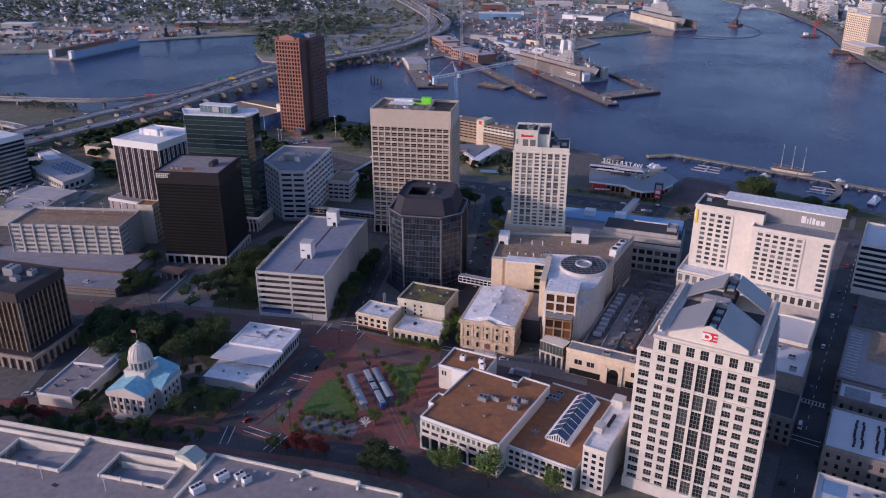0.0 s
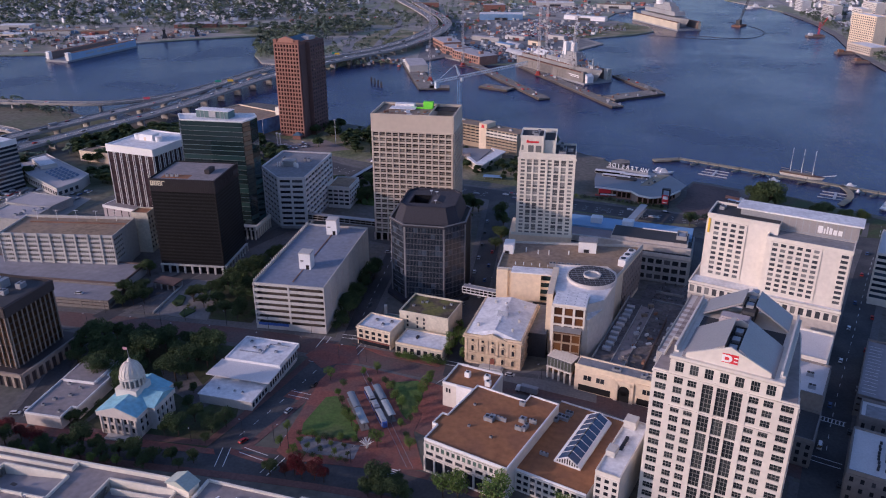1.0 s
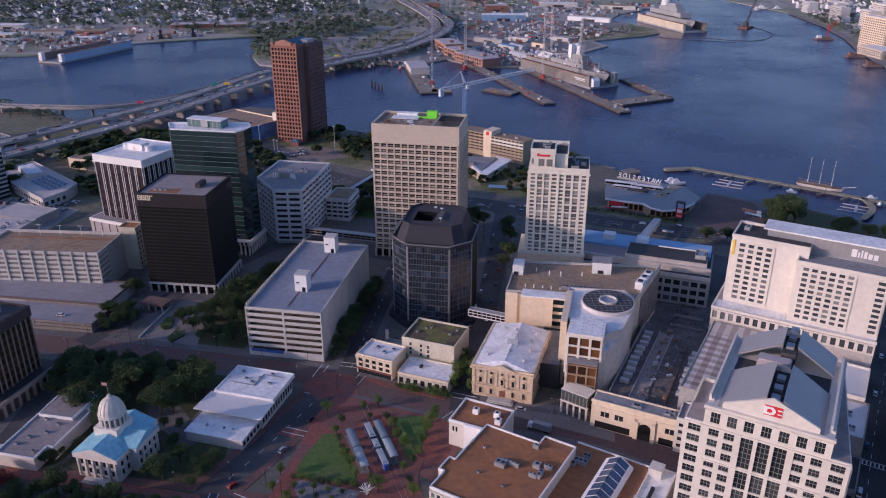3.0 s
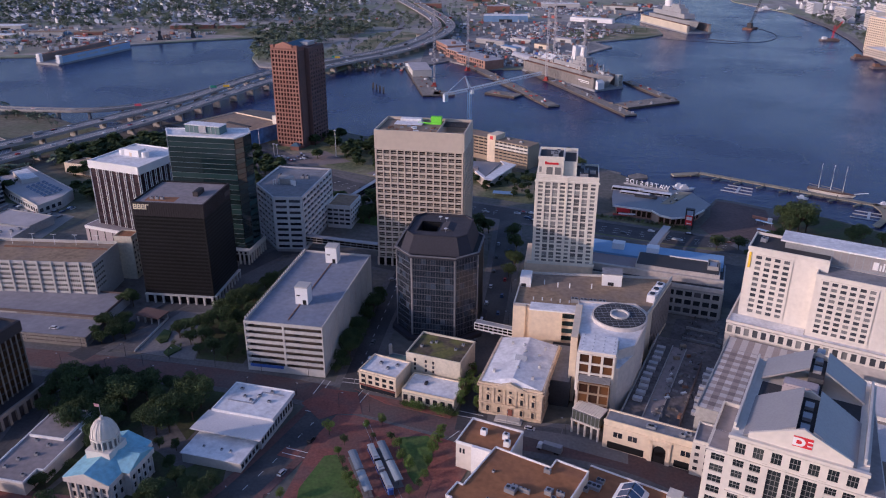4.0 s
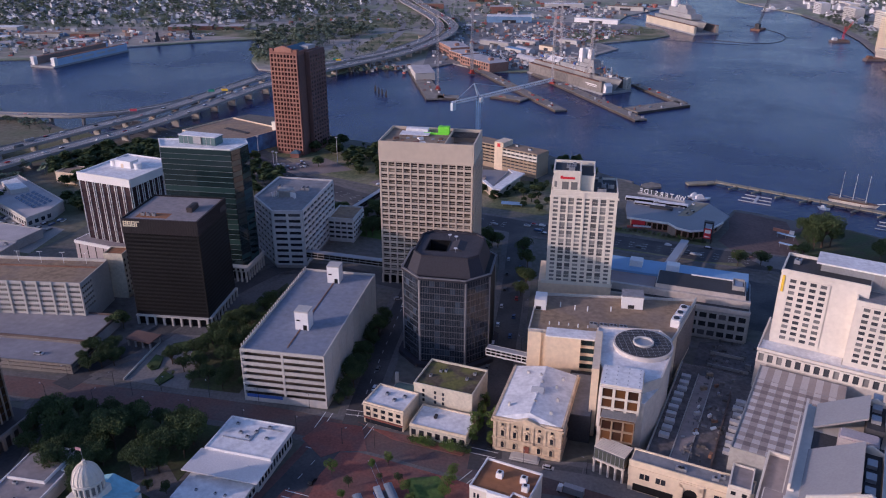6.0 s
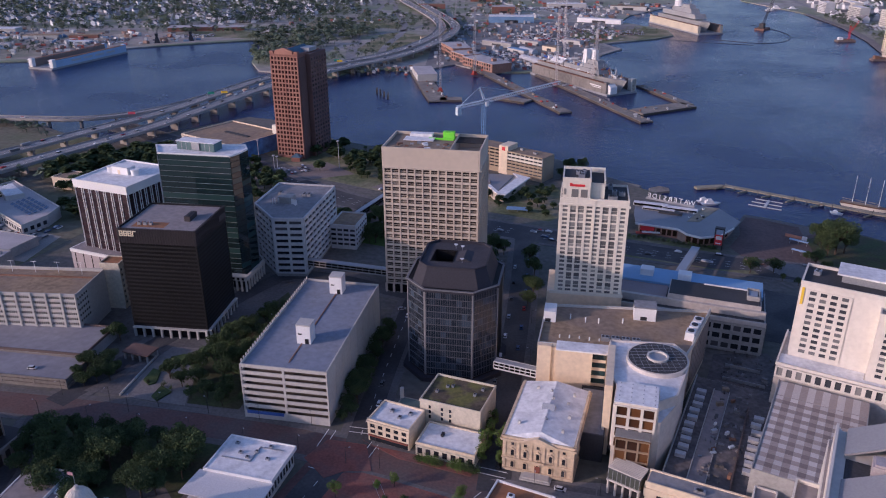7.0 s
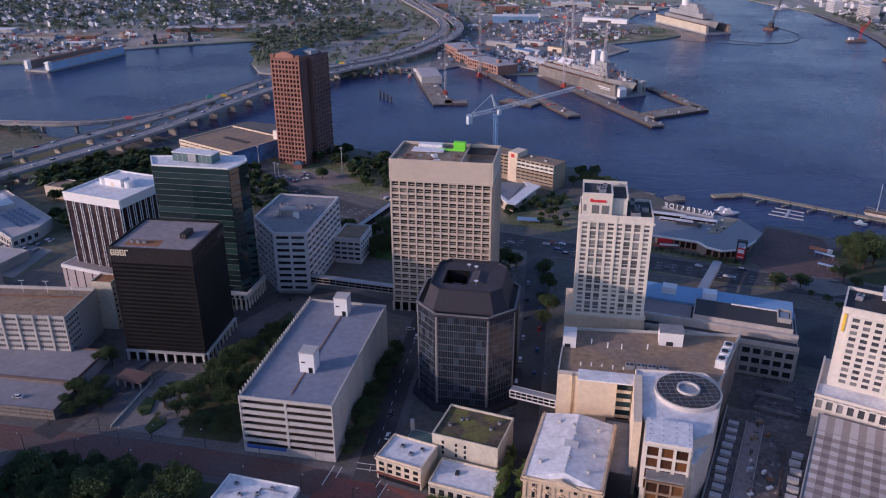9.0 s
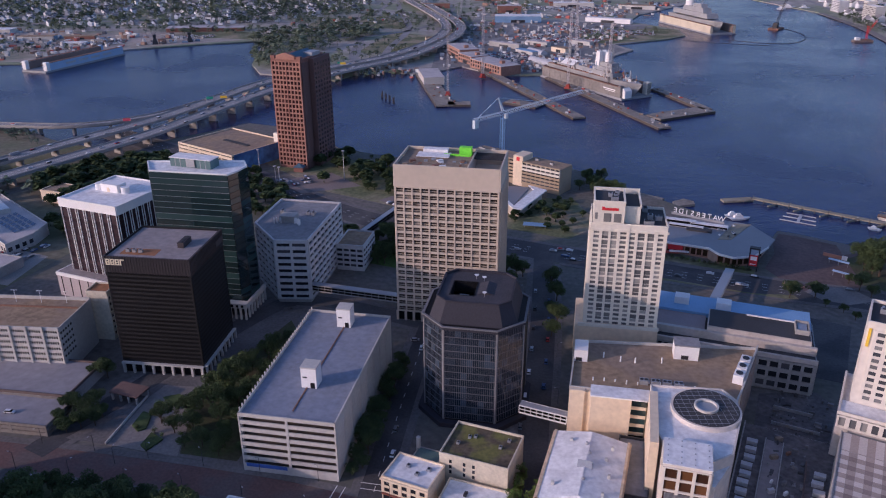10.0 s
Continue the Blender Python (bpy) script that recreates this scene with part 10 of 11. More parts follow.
def shed(x, y, rot, w, d, h, wall, top, label, arch=False):
    s = thing("shed", x, y, rot, label, "shed", -0.3)
    part("body", Shape().box(-w / 2, w / 2, -d / 2, d / 2, -0.3, h), M[wall], s)
    if arch:
        part("roof", Shape().gable(-w / 2 - 0.4, w / 2 + 0.4, -d / 2 - 0.4, d / 2 + 0.4, h, h + w * 0.16), M[top], s)
    else:
        part("roof", Shape().box(-w / 2 - 0.3, w / 2 + 0.3, -d / 2 - 0.3, d / 2 + 0.3, h, h + 0.5), M[top], s)
    part("door", Shape().box(-w * 0.15, w * 0.15, -d / 2 - 0.1, -d / 2 + 0.1, -0.2, min(5.0, h * 0.6)), M["dark_metal"], s)
    return s


for x, y, rot, w, d, h, wall, top, label in (
        (-790, 1470, 20, 80, 30, 7, "brick_red", "roof_mauve2", "long low brick warehouse with a pale roof"), (-720, 1490, 20, 50, 26, 6, "brick_red", "roof_mauve2", "low brick warehouse with a pale roof"),
        (-1000, 1330, 15, 60, 20, 6, "pale_concrete", "roof_tan", "low industrial shed in a bare yard"), (-930, 1350, 15, 50, 18, 5, "brick_red", "roof_tan", "low industrial shed in a bare yard"),
        (-1060, 1280, 10, 50, 22, 6, "tan", "roof_white", "low industrial shed with a white roof"), (-900, 1290, 18, 36, 12, 4, "white_paint", "roof_white", "small white yard building"),
        (-1010, 1230, 12, 40, 16, 5, "pale_concrete", "roof_mauve2", "low flat-roofed yard building"), (-1120, 1380, 12, 60, 26, 8, "pale_concrete", "roof_white", "low industrial shed with a white roof"),
        (-215, 1700, 8, 90, 30, 12, "pale_blue", "roof_white", "long pale blue shed with a white roof"), (-40, 1720, -18, 90, 16, 8, "white_paint", "roof_white", "long white low building by a car park"),
        (-250, 1850, 10, 50, 24, 14, "brick_red", "roof_mauve2", "red brick mill building"), (-420, 1900, 8, 60, 14, 10, "brick_red", "roof_tan", "long row of brick houses"), (-330, 1440, 20, 24, 10, 5, "tan", "roof_tan", "small tan toll building by a road"),
        (-120, 1980, 5, 90, 24, 9, "pale_concrete", "roof_white", "long low pale warehouse"), (20, 1960, -8, 80, 20, 8, "pale_concrete", "roof_tan", "long low pale warehouse"), (-330, 2080, 5, 60, 24, 9, "brick_red", "roof_mauve2", "red brick warehouse with a pale roof"),
        (-150, 1420, -30, 40, 12, 6, "pale_concrete", "roof_mauve2", "small white yard office"), (-110, 1360, -40, 30, 14, 7, "tan", "roof_tan", "small tan workshop in a yard"), (-200, 1390, -30, 60, 10, 7, "concrete", "roof_mauve2", "long pale yard shed"),
        (-80, 1440, -30, 34, 14, 6, "pale_concrete", "roof_mauve2", "small white yard office"), (-160, 1330, -44, 40, 12, 6, "pale_concrete", "pale_blue", "yard shed with a blue roof")):
    shed(x, y, rot, w, d, h, wall, top, label)


def tall_block(x, y, rot, w, d, h, wall, label, floors, cols, glass="glass_dark"):
    b = block("riverside_block", x, y, rot, w, d, h, label, M[wall], M["roof_white"], parapet=0.8)
    for s, n in (("front", cols), ("left", max(3, int(cols * d / w)))):
        m, length = side(w, d, s)
        facade(b, m, length, 2, h - 1, n, floors, 0.6, 0.5, M[wall], M[glass], 0.4, panes=False)
        part("window_wall", Shape().box(0.3, length - 0.3, -0.1, -0.02, 2.2, h - 1.2, m), M[glass], b)
    return b


for a in ((422, 1430, -70, 60, 22, 52, "tan", "tall beige riverside hotel", 14, 12), (412, 1376, -72, 60, 34, 12, "beige", "broad low beige hotel podium", 3, 12), (450, 1520, -70, 50, 18, 26, "brick_pale", "stepped brick apartment house by the river", 8, 12), (470, 1600, -75, 44, 18, 24, "white", "white apartment house by the river", 7, 10),
          (500, 1750, -80, 40, 20, 30, "white", "white office block across the river", 8, 10), (470, 1850, -75, 44, 20, 26, "pale_concrete", "pale office block across the river", 7, 10), (560, 1650, -70, 46, 22, 34, "brick_red", "brick tower block across the river", 9, 10),
          (440, 1980, -78, 36, 20, 22, "cool_concrete", "grey office block across the river", 6, 8), (560, 1880, -75, 50, 22, 30, "white", "white slab block across the river", 8, 12), (640, 1780, -72, 40, 24, 40, "tan", "tan tower block across the river", 11, 8), (520, 2080, -80, 60, 20, 14, "white", "low white block across the river", 4, 12)):
    tall_block(*a)


# ---- shipyard ----
def pier(a, b, half, label, z=0.6, posts=True):
    a, b = Vector(a), Vector(b)
    p = thing("pier", a.x, a.y, math.degrees(math.atan2(b.y - a.y, b.x - a.x)), label, "pier", kind="structure")
    length = (b - a).length
    part("deck", Shape().box(0, length, -half, half, -1.2, z), M["pier_top"], p)
    part("fender", Shape().box(-0.3, length + 0.3, -half - 0.5, -half, -2.4, z - 0.3).box(-0.3, length + 0.3, half, half + 0.5, -2.4, z - 0.3), M["wood_dark"], p)
    for i in range(int(length / 14)):
        for y in (-half + 0.6, half - 0.6):
            part("pile", Shape().tube(7 + i * 14, y, -4, -1.0, 0.5, sides=6), M["wood_dark"], p)
    rnd = random.Random(int(length))
    for i in range(int(length / 14)):
        s = rnd.uniform(0.8, 2.2)
        single("quay_crate", Shape().box(-s, s, -s * 0.5, s * 0.5, 0, rnd.uniform(0.8, 2.4)), rnd.choice([M["rust"], M["steel"], M["hull_red"], M["pale_metal"], M["wood"]]), "rusty crate or machine standing on a shipyard pier", "crate",
               p.matrix_basis @ pose(rnd.uniform(4, length - 4), rnd.uniform(-half + 2, half - 2), z, 0, 0, rnd.uniform(0, 90)), "crates on the piers")
    return p


pier((-272, 1310), (-66, 946), 7, "long concrete shipyard pier with rusty gear")
pier((-112, 1158), (20, 920), 7, "long concrete shipyard pier with rusty gear")
pier((10, 962), (70, 1010), 12, "concrete cross pier at a dock end")
pier((70, 1010), (20, 1110), 6, "concrete pier arm beside a dock")
pier((-280, 1150), (-215, 975), 11, "broad shipyard pier with barges")
pier((-215, 985), (-190, 990), 8, "short barge moored at a pier")
pier((-150, 1010), (-112, 992), 9, "flat grey barge beside a pier")
shed(-262, 1112, 110, 60, 26, 9, "pale_concrete", "roof_mauve2", "pier shed with a pale roof")
for x, y, rot, w, d, h in ((-252, 1292, -62, 62, 30, 15), (-190, 1192, -48, 76, 32, 12), (-228, 1246, -52, 40, 30, 12)):
    b = shed(x, y, rot, w, d, h, "brick_orange", "roof_mauve2", "orange brick shipyard workshop with a pale roof")
    for i in range(int(w / 6)):
        part("window", Shape().box(-w / 2 + 2 + i * 6, -w / 2 + 5 + i * 6, -d / 2 - 0.08, -d / 2 + 0.1, 3, 6), M["glass_dark"], b)
        part("window", Shape().box(-w / 2 + 2 + i * 6, -w / 2 + 5 + i * 6, -d / 2 - 0.08, -d / 2 + 0.1, 8, 11), M["glass_dark"], b)
    part("roof_house", Shape().box(w * 0.2, w * 0.2 + 5, -3, 3, h + 0.5, h + 4), M["brick_orange"], b)
for x, y, ln in ((-120, 1236, 90), (-105, 1222, 90), (-145, 1330, 40)):
    t = thing("long_tank", x, y, -52, "long grey rounded shed roof in a shipyard", "shed", -0.3)
    part("shell", Shape().tube(0, 0, -ln / 2, ln / 2, 6, sides=14, m=pose(0, 0, 2.5, 0, 90)), M["pale_metal"], t)
    part("base", Shape().box(-ln / 2, ln / 2, -6, 6, -0.3, 2.5), M["concrete"], t)


def floating_dock(x, y, rot, length, width, h, wall_mat, label, inner="rust", ribs=True):
    d = thing("floating_dock", x, y, rot, label, "dry dock", -2)
    part("pontoon", Shape().box(-length / 2, length / 2, -width / 2, width / 2, -0.5, 2.5), M["ship_grey"], d)
    for s in (-1, 1):
        part("wing_wall", Shape().box(-length / 2 + 4, length / 2 - 4, s * (width / 2 - 2.5) - 2.5, s * (width / 2 - 2.5) + 2.5, 2.5, h), M[wall_mat], d)
        part("inner_wall", Shape().box(-length / 2 + 4.2, length / 2 - 8.2, s * (width / 2 - 5.2) - 0.2, s * (width / 2 - 5.2) + 0.2, 2.5, h - 0.2), M["dock_brown"], d, "rust brown inner wall")
        part("wall_deck", Shape().box(-length / 2 + 3.6, length / 2 - 3.6, s * (width / 2 - 2.5) - 2.8, s * (width / 2 - 2.5) + 2.8, h, h + 0.5), M["rust"], d)
        part("end_tower", Shape().box(length / 2 - 8, length / 2 - 3, s * (width / 2 - 2.5) - 2.7, s * (width / 2 - 2.5) + 2.7, 2.5, h + 1.5), M[wall_mat], d)
        for i in range(int(length / 12) if ribs else 0):
            part("rib", Shape().box(-length / 2 + 8 + i * 12, -length / 2 + 8.6 + i * 12, s * width / 2 - 0.25, s * width / 2 + 0.25, 2.5, h), M[wall_mat], d)
    return d


def hull(length, width, h, keel=0.0):
    """A ship's hull with a pointed bow towards +x."""
    s = Shape()
    deck = [(-length / 2, -width / 2), (length * 0.22, -width / 2), (length * 0.4, -width * 0.3), (length / 2, 0), (length * 0.4, width * 0.3), (length * 0.22, width / 2), (-length / 2, width / 2)]
    low = [(-length / 2 + 2, -width * 0.38), (length * 0.2, -width * 0.38), (length * 0.34, -width * 0.18), (length * 0.43, 0), (length * 0.34, width * 0.18), (length * 0.2, width * 0.38), (-length / 2 + 2, width * 0.38)]
    return s.prism(low, keel, h, deck)


def lattice(shape, a, b, r, n):
    """A square lattice boom from a to b."""
    a, b = Vector(a), Vector(b)
    m = Matrix.Translation(a) @ (b - a).to_track_quat("Z", "Y").to_matrix().to_4x4()
    length = (b - a).length
    corner = [(-r, -r), (r, -r), (r, r), (-r, r)]
    for c in corner:
        shape.beam(m @ Vector((*c, 0)), m @ Vector((*c, length)), r * 0.11)
    for i in range(n):
        for k in range(4):
            p, q = corner[k], corner[(k + 1) % 4]
            z0, z1 = length * i / n, length * (i + 1) / n
            shape.beam(m @ Vector((*p, z0)), m @ Vector((*q, z1)), r * 0.08)
    return shape


fd = floating_dock(-56, 1121, -50.5, 164, 46, 14.5, "dock_grey", "grey floating dry dock with a warship inside")
fd_m = fd.matrix_basis.copy()
ws = thing("warship", 0, 0, 0, "grey naval ship under repair in a dry dock", "ship")
ws.matrix_basis = fd_m @ pose(4, 0, 2.0)
part("hull", hull(170, 26, 16), M["ship_grey"], ws)
part("deck", Shape().box(-84, 36, -12.6, 12.6, 16, 16.6), M["rust"], ws, "rusty work deck")
for x0, x1, w, z0, z1 in ((-30, 44, 20, 16, 22), (6, 40, 16, 22, 27), (14, 36, 12, 27, 32), (-72, -34, 18, 16, 19)):
    part("superstructure", Shape().prism([(x0, -w / 2), (x1, -w / 2), (x1, w / 2), (x0, w / 2)], z0, z1, [(x0 + 0.6, -w / 2 + 0.6), (x1 - 1.5, -w / 2 + 0.6), (x1 - 1.5, w / 2 - 0.6), (x0 + 0.6, w / 2 - 0.6)]), M["ship_grey"], ws)
for x, y in ((10, -4.5), (10, 4.5), (22, 0)):
    part("shrouded_funnel", Shape().prism([(x - 4, y - 3), (x + 4, y - 3), (x + 4, y + 3), (x - 4, y + 3)], 27, 44, [(x - 3, y - 2.4), (x + 3.4, y - 2.4), (x + 3.4, y + 2.4), (x - 3, y + 2.4)]), M["white_paint"], ws, "funnel wrapped in white sheeting")
part("tent", Shape().gable(-62, -36, -9, 9, 19, 25, along="x"), M["white_paint"], ws, "white work tent on deck")
part("mast", lattice(Shape(), (30, 0, 32), (30, 0, 52), 0.9, 8), M["ship_grey"], ws)
gear_rnd, gear = random.Random(72), Shape()
for i in range(240):
    k = gear_rnd.uniform(0.5, 2.2)
    x, y = gear_rnd.uniform(-82, 70), gear_rnd.uniform(-11, 11)
    if x > 38:
        y *= 0.5
    z = 22.0 if -30 < x < 44 and abs(y) < 9 else 16.6 if x < 36 else 16.0
    if i % 5:
        gear.box(-k, k, -k * 0.6, k * 0.6, 0, gear_rnd.uniform(0.8, 3.2), pose(x, y, z, 0, 0, gear_rnd.uniform(0, 90)))
    else:
        gear.tube(x, y, z, z + gear_rnd.uniform(4, 11), 0.35, 0.25, 6)
part("loose_gear", gear, M["gear"], ws, "loose coloured gear and scaffolds over the ship")["kind"] = "stuff"
crnd = random.Random(71)
for i in range(60):
    s = crnd.uniform(0.8, 2.6)
    part("deck_gear", Shape().box(-s, s, -s * 0.6, s * 0.6, 0, crnd.uniform(1, 3.4)), crnd.choice([M["steel"], M["hull_red"], M["white_paint"], M["blue_paint"], M["rust"], M["dark_metal"], M["pale_metal"]]), ws, "", pose(crnd.uniform(-80, 60), crnd.uniform(-11, 11), 16.6 if i % 3 else 22, 0, 0, crnd.uniform(0, 90)))
part("sign_bar", Shape().box(48, 70, -23.35, -23.1, 9.5, 10.6).box(52, 70, -23.35, -23.1, 7.8, 8.5), M["white_paint"], fd, "pale bars of worn lettering")
part("end_tower", Shape().box(72, 79, 16.6, 23.4, 2.5, 16.5), M["cream"], fd, "cream end tower")
part("bow_shelter", Shape().box(74, 84, -20, -10, 2.5, 11).gable(74, 84, -20, -10, 11, 14), M["white_paint"], fd, "white shelter at the dock end")

fd2 = floating_dock(119, 1684, 116, 185, 50, 15, "dock_cream", "cream floating dry dock with a grey ship inside")
s2 = thing("warship", 0, 0, 0, "grey naval ship with a tall white shrouded mast", "ship")
s2.matrix_basis = fd2.matrix_basis @ pose(-4, 0, 2.6, 0, 0, 180)
part("hull", hull(165, 28, 18), M["ship_grey"], s2)
for x0, x1, w, z0, z1 in ((-70, 50, 24, 20, 28), (-40, 30, 18, 28, 36), (-10, 20, 14, 36, 42)):
    part("superstructure", Shape().prism([(x0, -w / 2), (x1, -w / 2), (x1, w / 2), (x0, w / 2)], z0, z1, [(x0 + 1, -w / 2 + 1), (x1 - 4, -w / 2 + 1), (x1 - 4, w / 2 - 1), (x0 + 1, w / 2 - 1)]), M["ship_grey"], s2)
part("shrouded_mast", Shape().tube(-30, 0, 36, 74, 9, 8, 16), M["white_paint"], s2, "mast wrapped in white sheeting")
part("mast", lattice(Shape(), (10, 0, 42), (4, 0, 66), 1.2, 7), M["ship_grey"], s2)
for k in range(2):
    bm = thing("oil_boom", 0, 0, 0, "dark floating boom curved round a dock", "boom", kind="structure")
    part("float", ribbon([(150, 1545), (240, 1500), (290, 1560), (300, 1650), (250, 1760)] if k == 0 else [(40, 1600), (70, 1530), (150, 1500), (220, 1490)], 0.9, -2.3, -1.5, 8), M["dark_metal"], bm)
cr2 = thing("floating_crane", 262, 1690, 60, "dark floating crane beside a dock", "crane", -2)
part("barge", Shape().box(-16, 16, -9, 9, -0.5, 3), M["rust"], cr2)
part("boom", lattice(Shape(), (-4, 0, 6), (40, 0, 58), 1.6, 14), M["dark_metal"], cr2)
part("cab", Shape().box(-8, 2, -4, 4, 3, 12), M["dark_metal"], cr2)

fd3 = floating_dock(-801, 1149, 82, 158, 42, 12.5, "dock_blue", "pale blue floating dry dock, empty", ribs=False)
for s in (-1, 1):
    part("stair_tower", Shape().box(-76, -70, s * 18.5 - 3, s * 18.5 + 3, 2.5, 14), M["white_paint"], fd3)
    for j in range(3):
        part("landing", Shape().box(-77.5, -70, s * 18.5 - 3.6, s * 18.5 + 3.6, 5 + j * 3.6, 5.5 + j * 3.6), M["white_paint"], fd3)
for i in range(4):
    part("letter_bar", Shape().box(-40 + i * 24, -22 + i * 24, -21.4, -20.9, 6.4, 9), M["pale_metal"], fd3, "faded wall lettering as plain bars")
for x, y in ((-772, 1318), (-728, 1352)):
    c = thing("yard_crane", x, y, 30, "dark old jib crane on the far quay", "crane", group="old yard cranes")
    part("tower", Shape().prism([(-5, -5), (5, -5), (5, 5), (-5, 5)], -0.3, 11, [(-1.5, -1.5), (1.5, -1.5), (1.5, 1.5), (-1.5, 1.5)]), M["dark_metal"], c)
    part("cab", Shape().box(-2.6, 2.6, -2.6, 2.6, 11, 15), M["dark_metal"], c)
    part("boom", lattice(Shape(), (0, 0, 14), (6, 0, 30), 0.9, 8), M["dark_metal"], c)


def boom_crane(x, y, h, lean, rot, tip=26):
    c = thing("yard_crane", x, y, rot, "tall slim lattice crane at a shipyard pier", "crane", group="shipyard cranes")
    part("base", Shape().box(-4.5, 4.5, -3.5, 3.5, 0, 1.3).box(-3, 3, -2, 2, 1.3, 5), M["hull_red"], c, "red crane house")
    part("boom", lattice(Shape(), (0, 0, 5), (lean, 0, h), 1.15, 30), M["crane_pale"], c)
    part("jib", lattice(Shape(), (lean, 0, h), (lean + tip, 0, h - tip * 0.25), 0.8, 12), M["crane_pale"], c)
    part("mast", lattice(Shape(), (-3, 0, 5), (-6, 0, h * 0.3), 0.6, 10), M["crane_pale"], c)
    part("stay", Shape().beam((-6, 0, h * 0.3), (lean, 0, h), 0.1), M["crane_pale"], c)


boom_crane(-223, 1026, 92, 1, 100, 12)
boom_crane(-199, 1140, 88, 1, 120, 16)
boom_crane(-86, 1094, 92, -2, 80, 14)
boom_crane(-80, 1160, 96, 3, 150, 24)
boom_crane(-40, 1078, 80, 4, 60, 10)
boom_crane(-330, 1700, 70, 6, 20, 30)

# tower crane behind the beige tower
tc = thing("tower_crane", -98, 543, math.degrees(math.atan2(57.3, 39.5)), "blue-white tower crane over a building site", "crane")
part("mast", lattice(Shape(), (0, 0, 0), (0, 0, 98), 0.9, 44), M["crane_blue"], tc)
part("jib", lattice(Shape(), (1, 0, 100), (72, 0, 101), 0.9, 36), M["crane_white"], tc)
part("counter_jib", lattice(Shape(), (-1, 0, 100), (-23, 0, 100), 0.8, 12), M["crane_white"], tc)
part("apex", Shape().beam((-0.8, 0, 101), (-4, 0, 109), 0.25).beam((0.8, 0, 101), (-4, 0, 109), 0.25), M["crane_white"], tc)
part("stay", Shape().beam((-4, 0, 109), (-20, 0, 100.8), 0.1).beam((-4, 0, 109), (30, 0, 101.6), 0.1), M["crane_white"], tc)
part("counterweight", Shape().box(-23, -20, -0.9, 0.9, 95.5, 100), M["crane_white"], tc)
part("cab", Shape().box(0.6, 2.6, -1.6, -0.2, 97, 99.4), M["white_paint"], tc)
part("base", Shape().box(-3, 3, -3, 3, -0.3, 1), M["concrete"], tc)

# ---- marina and boats ----
mp = [(58, 714), (73, 719), (120, 698), (200, 661), (238, 643)]
pr = thing("boat_pier", 0, 0, 0, "long weathered timber boat pier on piles", "pier", kind="structure")
part("deck", ribbon(mp[1:], 2.4, -0.5, 0.4, 4), M["pier_wood"], pr)
part("deck", ribbon([(50, 711), (73, 719)], 3.0, -1.6, -0.1, 4), M["pier_wood"], pr)
part("deck", ribbon([(196, 664), (199, 640), (182, 614)], 2.4, -0.5, 0.4, 4), M["pier_wood"], pr)
for i, (p, way) in enumerate(sample(mp[1:], 9)):
    n = Vector((-way.y, way.x))
    for s in (-1, 1):
        q = p + n * 2.6 * s
        part("pile", Shape().tube(q.x, q.y, -5, 1.6 if i % 3 == 0 else 0.4, 0.28, sides=6), M["wood_dark"], pr)
    if i % 2 == 0:
        q = p - n * 2.4
        e = q - n * 8 - way * 4
        part("finger", Shape().beam((q.x, q.y, -0.6), (e.x, e.y, -0.6), 0.5), M["pier_wood"], pr)
for k, (x, y) in enumerate(((100, 685), (186, 642))):
    f = thing("float_dock", x, y, -20 + k, "pale floating finger dock", "dock", -2, "float docks")
    part("spine", Shape().box(-1, 1, -9, 9, -0.3, 0.6), M["pale_metal"], f)
    for j in range(3):
        part("finger", Shape().box(-12 + j, 12 - j, -8.5 + 8 * j, -7.6 + 8 * j, -0.3, 0.5), M["pale_metal"], f)


def boat(x, y, rot, length, label, hullm="white_paint", cabin="white_paint", h=1.6):
    b = thing("boat", x, y, rot, label, "boat", -2)
    part("hull", hull(length, length * 0.28, h, -0.3), M[hullm], b)
    part("cabin", Shape().prism([(-length * 0.3, -length * 0.09), (length * 0.15, -length * 0.09), (length * 0.15, length * 0.09), (-length * 0.3, length * 0.09)], h, h + length * 0.13, [(-length * 0.27, -length * 0.08), (length * 0.06, -length * 0.08), (length * 0.06, length * 0.08), (-length * 0.27, length * 0.08)]), M[cabin], b)
    part("deckhouse", Shape().box(-length * 0.2, 0, -length * 0.05, length * 0.05, h + length * 0.13, h + length * 0.2), M[cabin], b)
    return b


for x, y, rot, ln, label in ((58, 676, 20, 16, "white motor yacht at a quay"), (54, 681, 24, 13, "white motor yacht at a quay"), (146, 672, -20, 9, "small white cabin boat at a pier"), (204, 668, 10, 10, "white cabin boat at a pier end"), (206, 654, 60, 9, "white cabin boat at a pier end"), (140, 690, 15, 5, "small white dinghy on the river"), (218, 622, 60, 22, "white two-deck tour boat at a quay")):
    boat(x, y, rot, ln, label)
sc = thing("schooner", 171, 689, -25, "three-masted schooner with a pale hull and red deck", "ship", -2)
part("hull", hull(36, 7, 2.4, -0.4), M["cream"], sc)
part("bulwark", hull(36.2, 7.3, 2.5, 1.7), M["rust"], sc, "rusty red bulwark")
part("deck", Shape().box(-17, 9, -2.8, 2.8, 3, 3.2), M["wood"], sc)
for x in (-10, -1, 8):
    part("mast", Shape().tube(x, 0, 3, 24, 0.28, 0.14, 8), M["white_paint"], sc)
    part("boom_spar", Shape().beam((x, 0, 5), (x - 7.5, 0, 5.6), 0.16), M["wood"], sc)
    for y in (-2.8, 2.8):
        part("shroud", Shape().beam((x, y, 3.2), (x, 0, 20), 0.05), M["dark_metal"], sc)
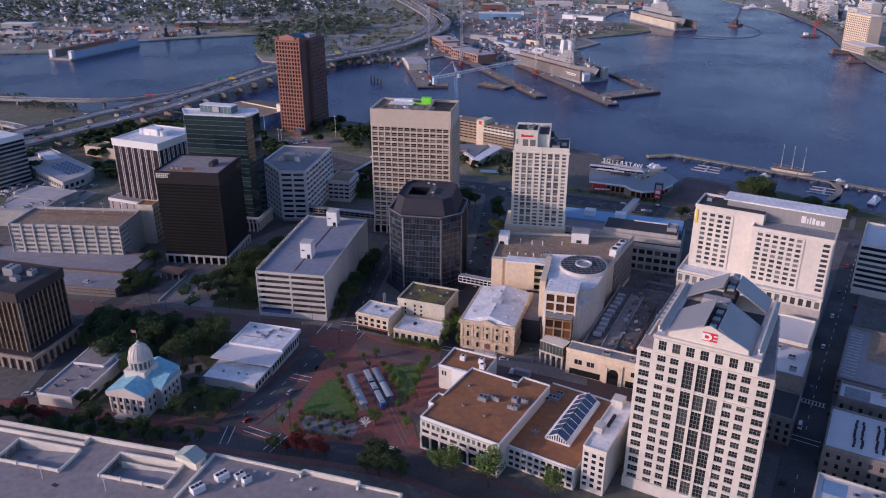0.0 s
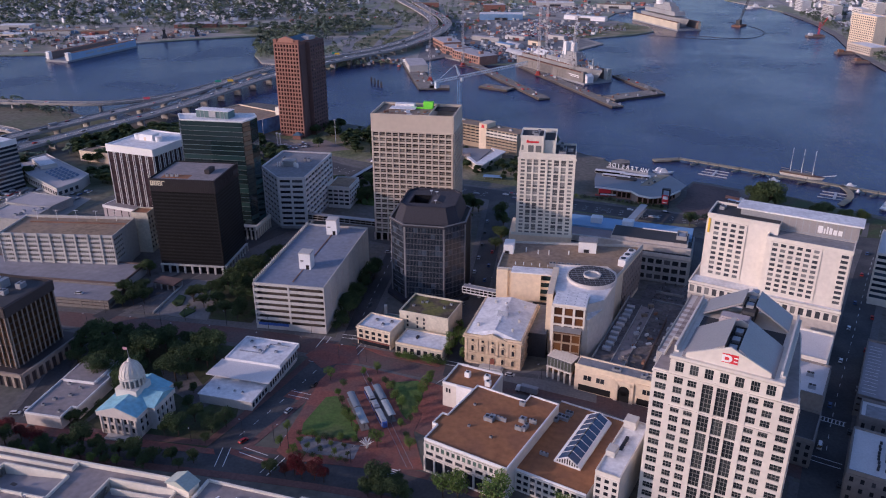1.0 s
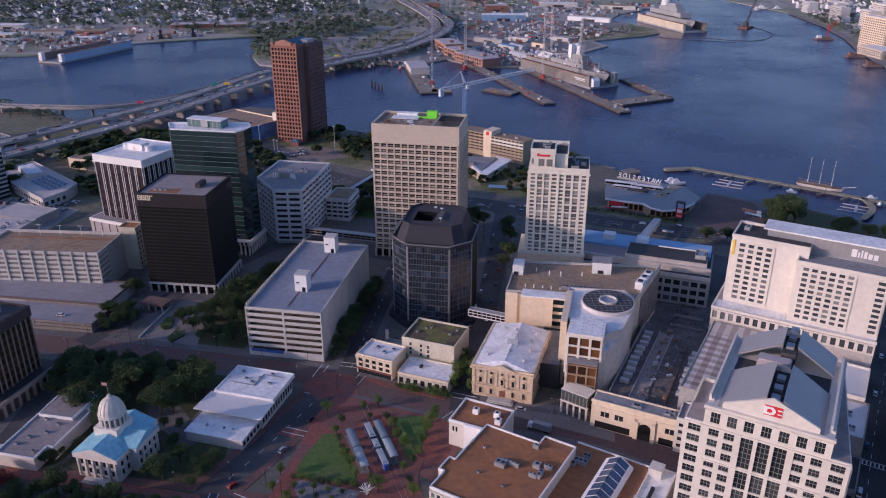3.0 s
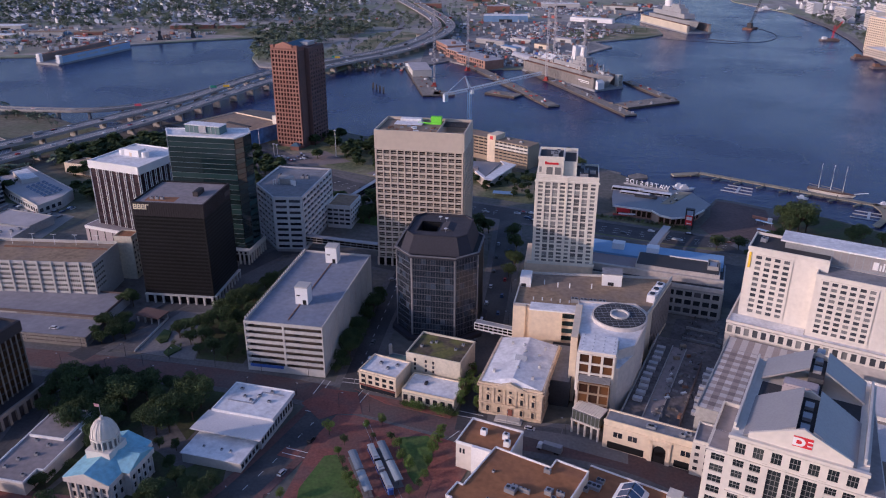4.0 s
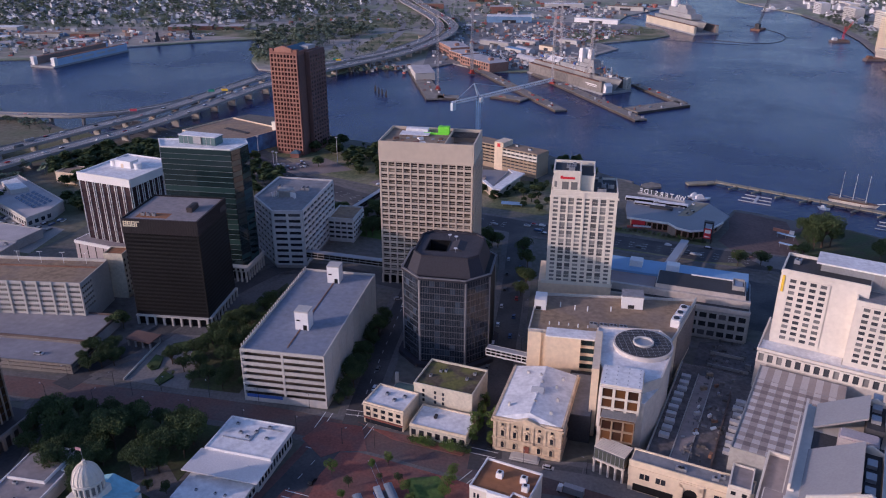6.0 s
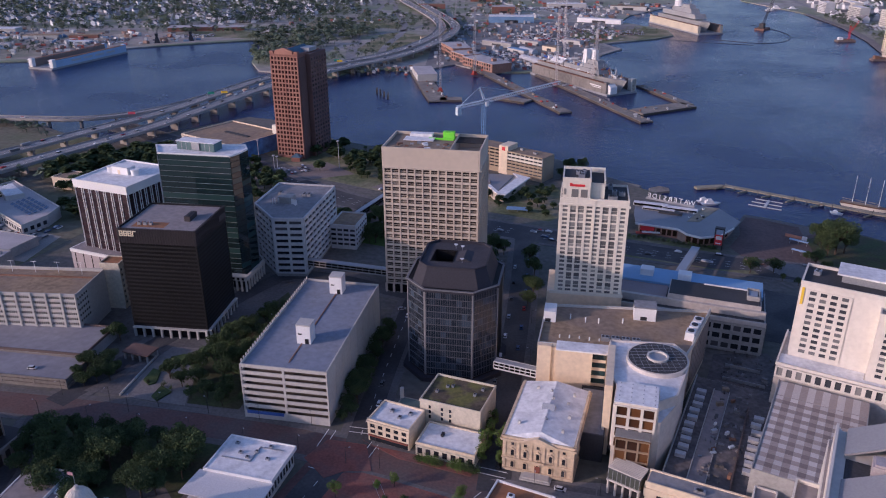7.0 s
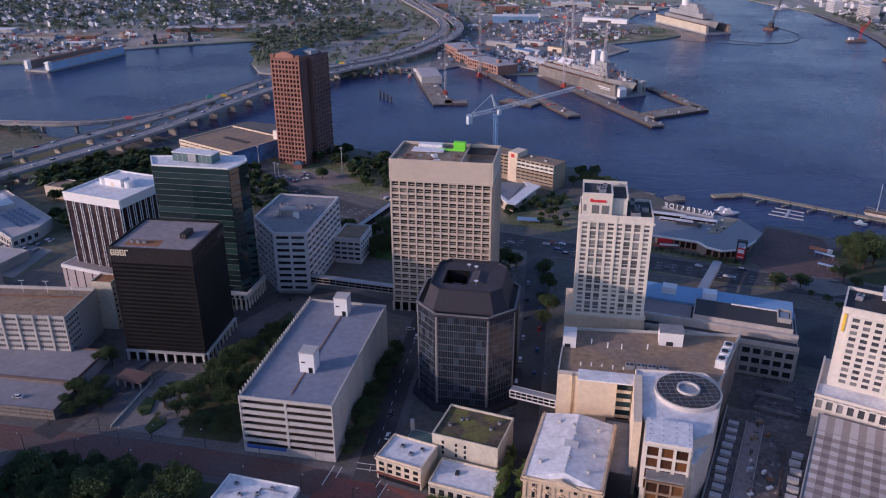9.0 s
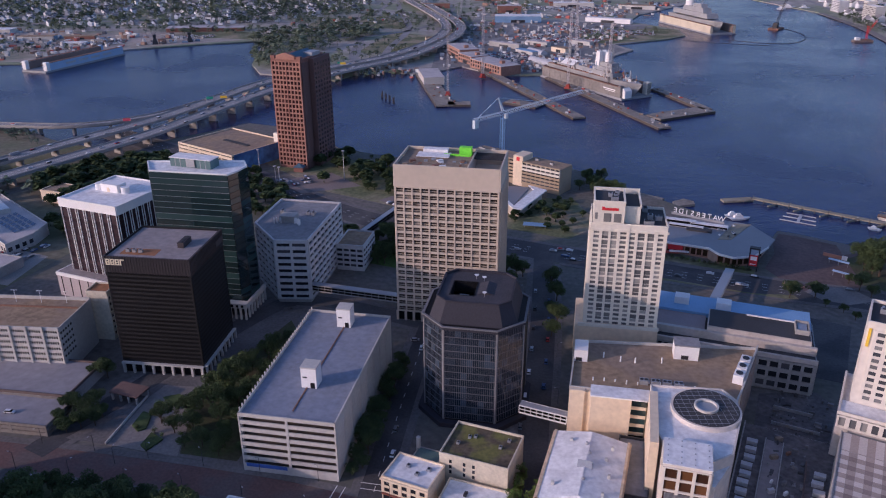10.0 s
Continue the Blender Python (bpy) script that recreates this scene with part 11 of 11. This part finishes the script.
part("bowsprit", Shape().beam((16, 0, 3.2), (26, 0, 6), 0.18), M["white_paint"], sc)
for x, y, rot, ln, label in ((352, 2046, 10, 30, "white ferry near the far bank"), (385, 2040, 20, 26, "white ferry near the far bank"), (330, 2010, 5, 20, "white ferry near the far bank")):
    b = boat(x, y, rot, ln, label, "white_paint", "white_paint", 3)
    part("funnel", Shape().tube(-ln * 0.22, 0, 3, 3 + ln * 0.3, ln * 0.04, sides=8), M["steel"], b)
for x, y, ln, top in ((376, 1560, 34, True), (378, 1372, 30, False), (380, 1290, 26, False)):
    b = thing("work_barge", x, y, 12, "brown work barge with a red crane at the far bank" if top else "flat brown work barge moored at the far bank", "barge", -2, "work barges")
    part("hull", Shape().prism([(-ln / 2, -6), (ln / 2 - 3, -6), (ln / 2, 0), (ln / 2 - 3, 6), (-ln / 2, 6)], -0.5, 3), M["dock_brown"], b)
    part("deckhouse", Shape().box(-ln / 2 + 3, -ln / 2 + 10, -3.5, 3.5, 3, 7), M["white_paint"] if top else M["rust"], b)
    part("deck_load", Shape().box(-3, ln / 2 - 6, -4, 4, 3, 4.2), M["rust"], b)
    if top:
        part("crane_mast", lattice(Shape(), (4, 0, 3), (4, 0, 26), 1.2, 8), M["red_paint"], b, "red lattice crane mast")
        part("crane_boom", lattice(Shape(), (4, 0, 14), (16, 0, 34), 0.9, 8), M["red_paint"], b, "red lattice crane boom")
dk = thing("quay_block", 20, 700, 30, "dark concrete mooring block in the river", "mooring block", -2)
part("top", Shape().prism([(-9, -5), (7, -6), (10, 0), (6, 7), (-5, 5)], -0.5, 1.6), M["pier_top"], dk)
dk = thing("quay_block", -4, 712, -30, "dark concrete mooring arm in the river", "mooring block", -2)
part("top", Shape().box(-14, 12, -2, 2, -0.5, 1.4), M["pier_top"], dk)
for i in range(4):
    p = thing("pile_cluster", -300 + i * 7, 1010 - i * 9, 0, "old timber piles standing in the river", "piles", -3, "old piles")
    for k in range(3):
        part("pile", Shape().tube(k * 0.8, (k % 2) * 0.8, -3, 7 + (k + i) % 3, 0.5, 0.35, 6), M["wood_dark"], p)
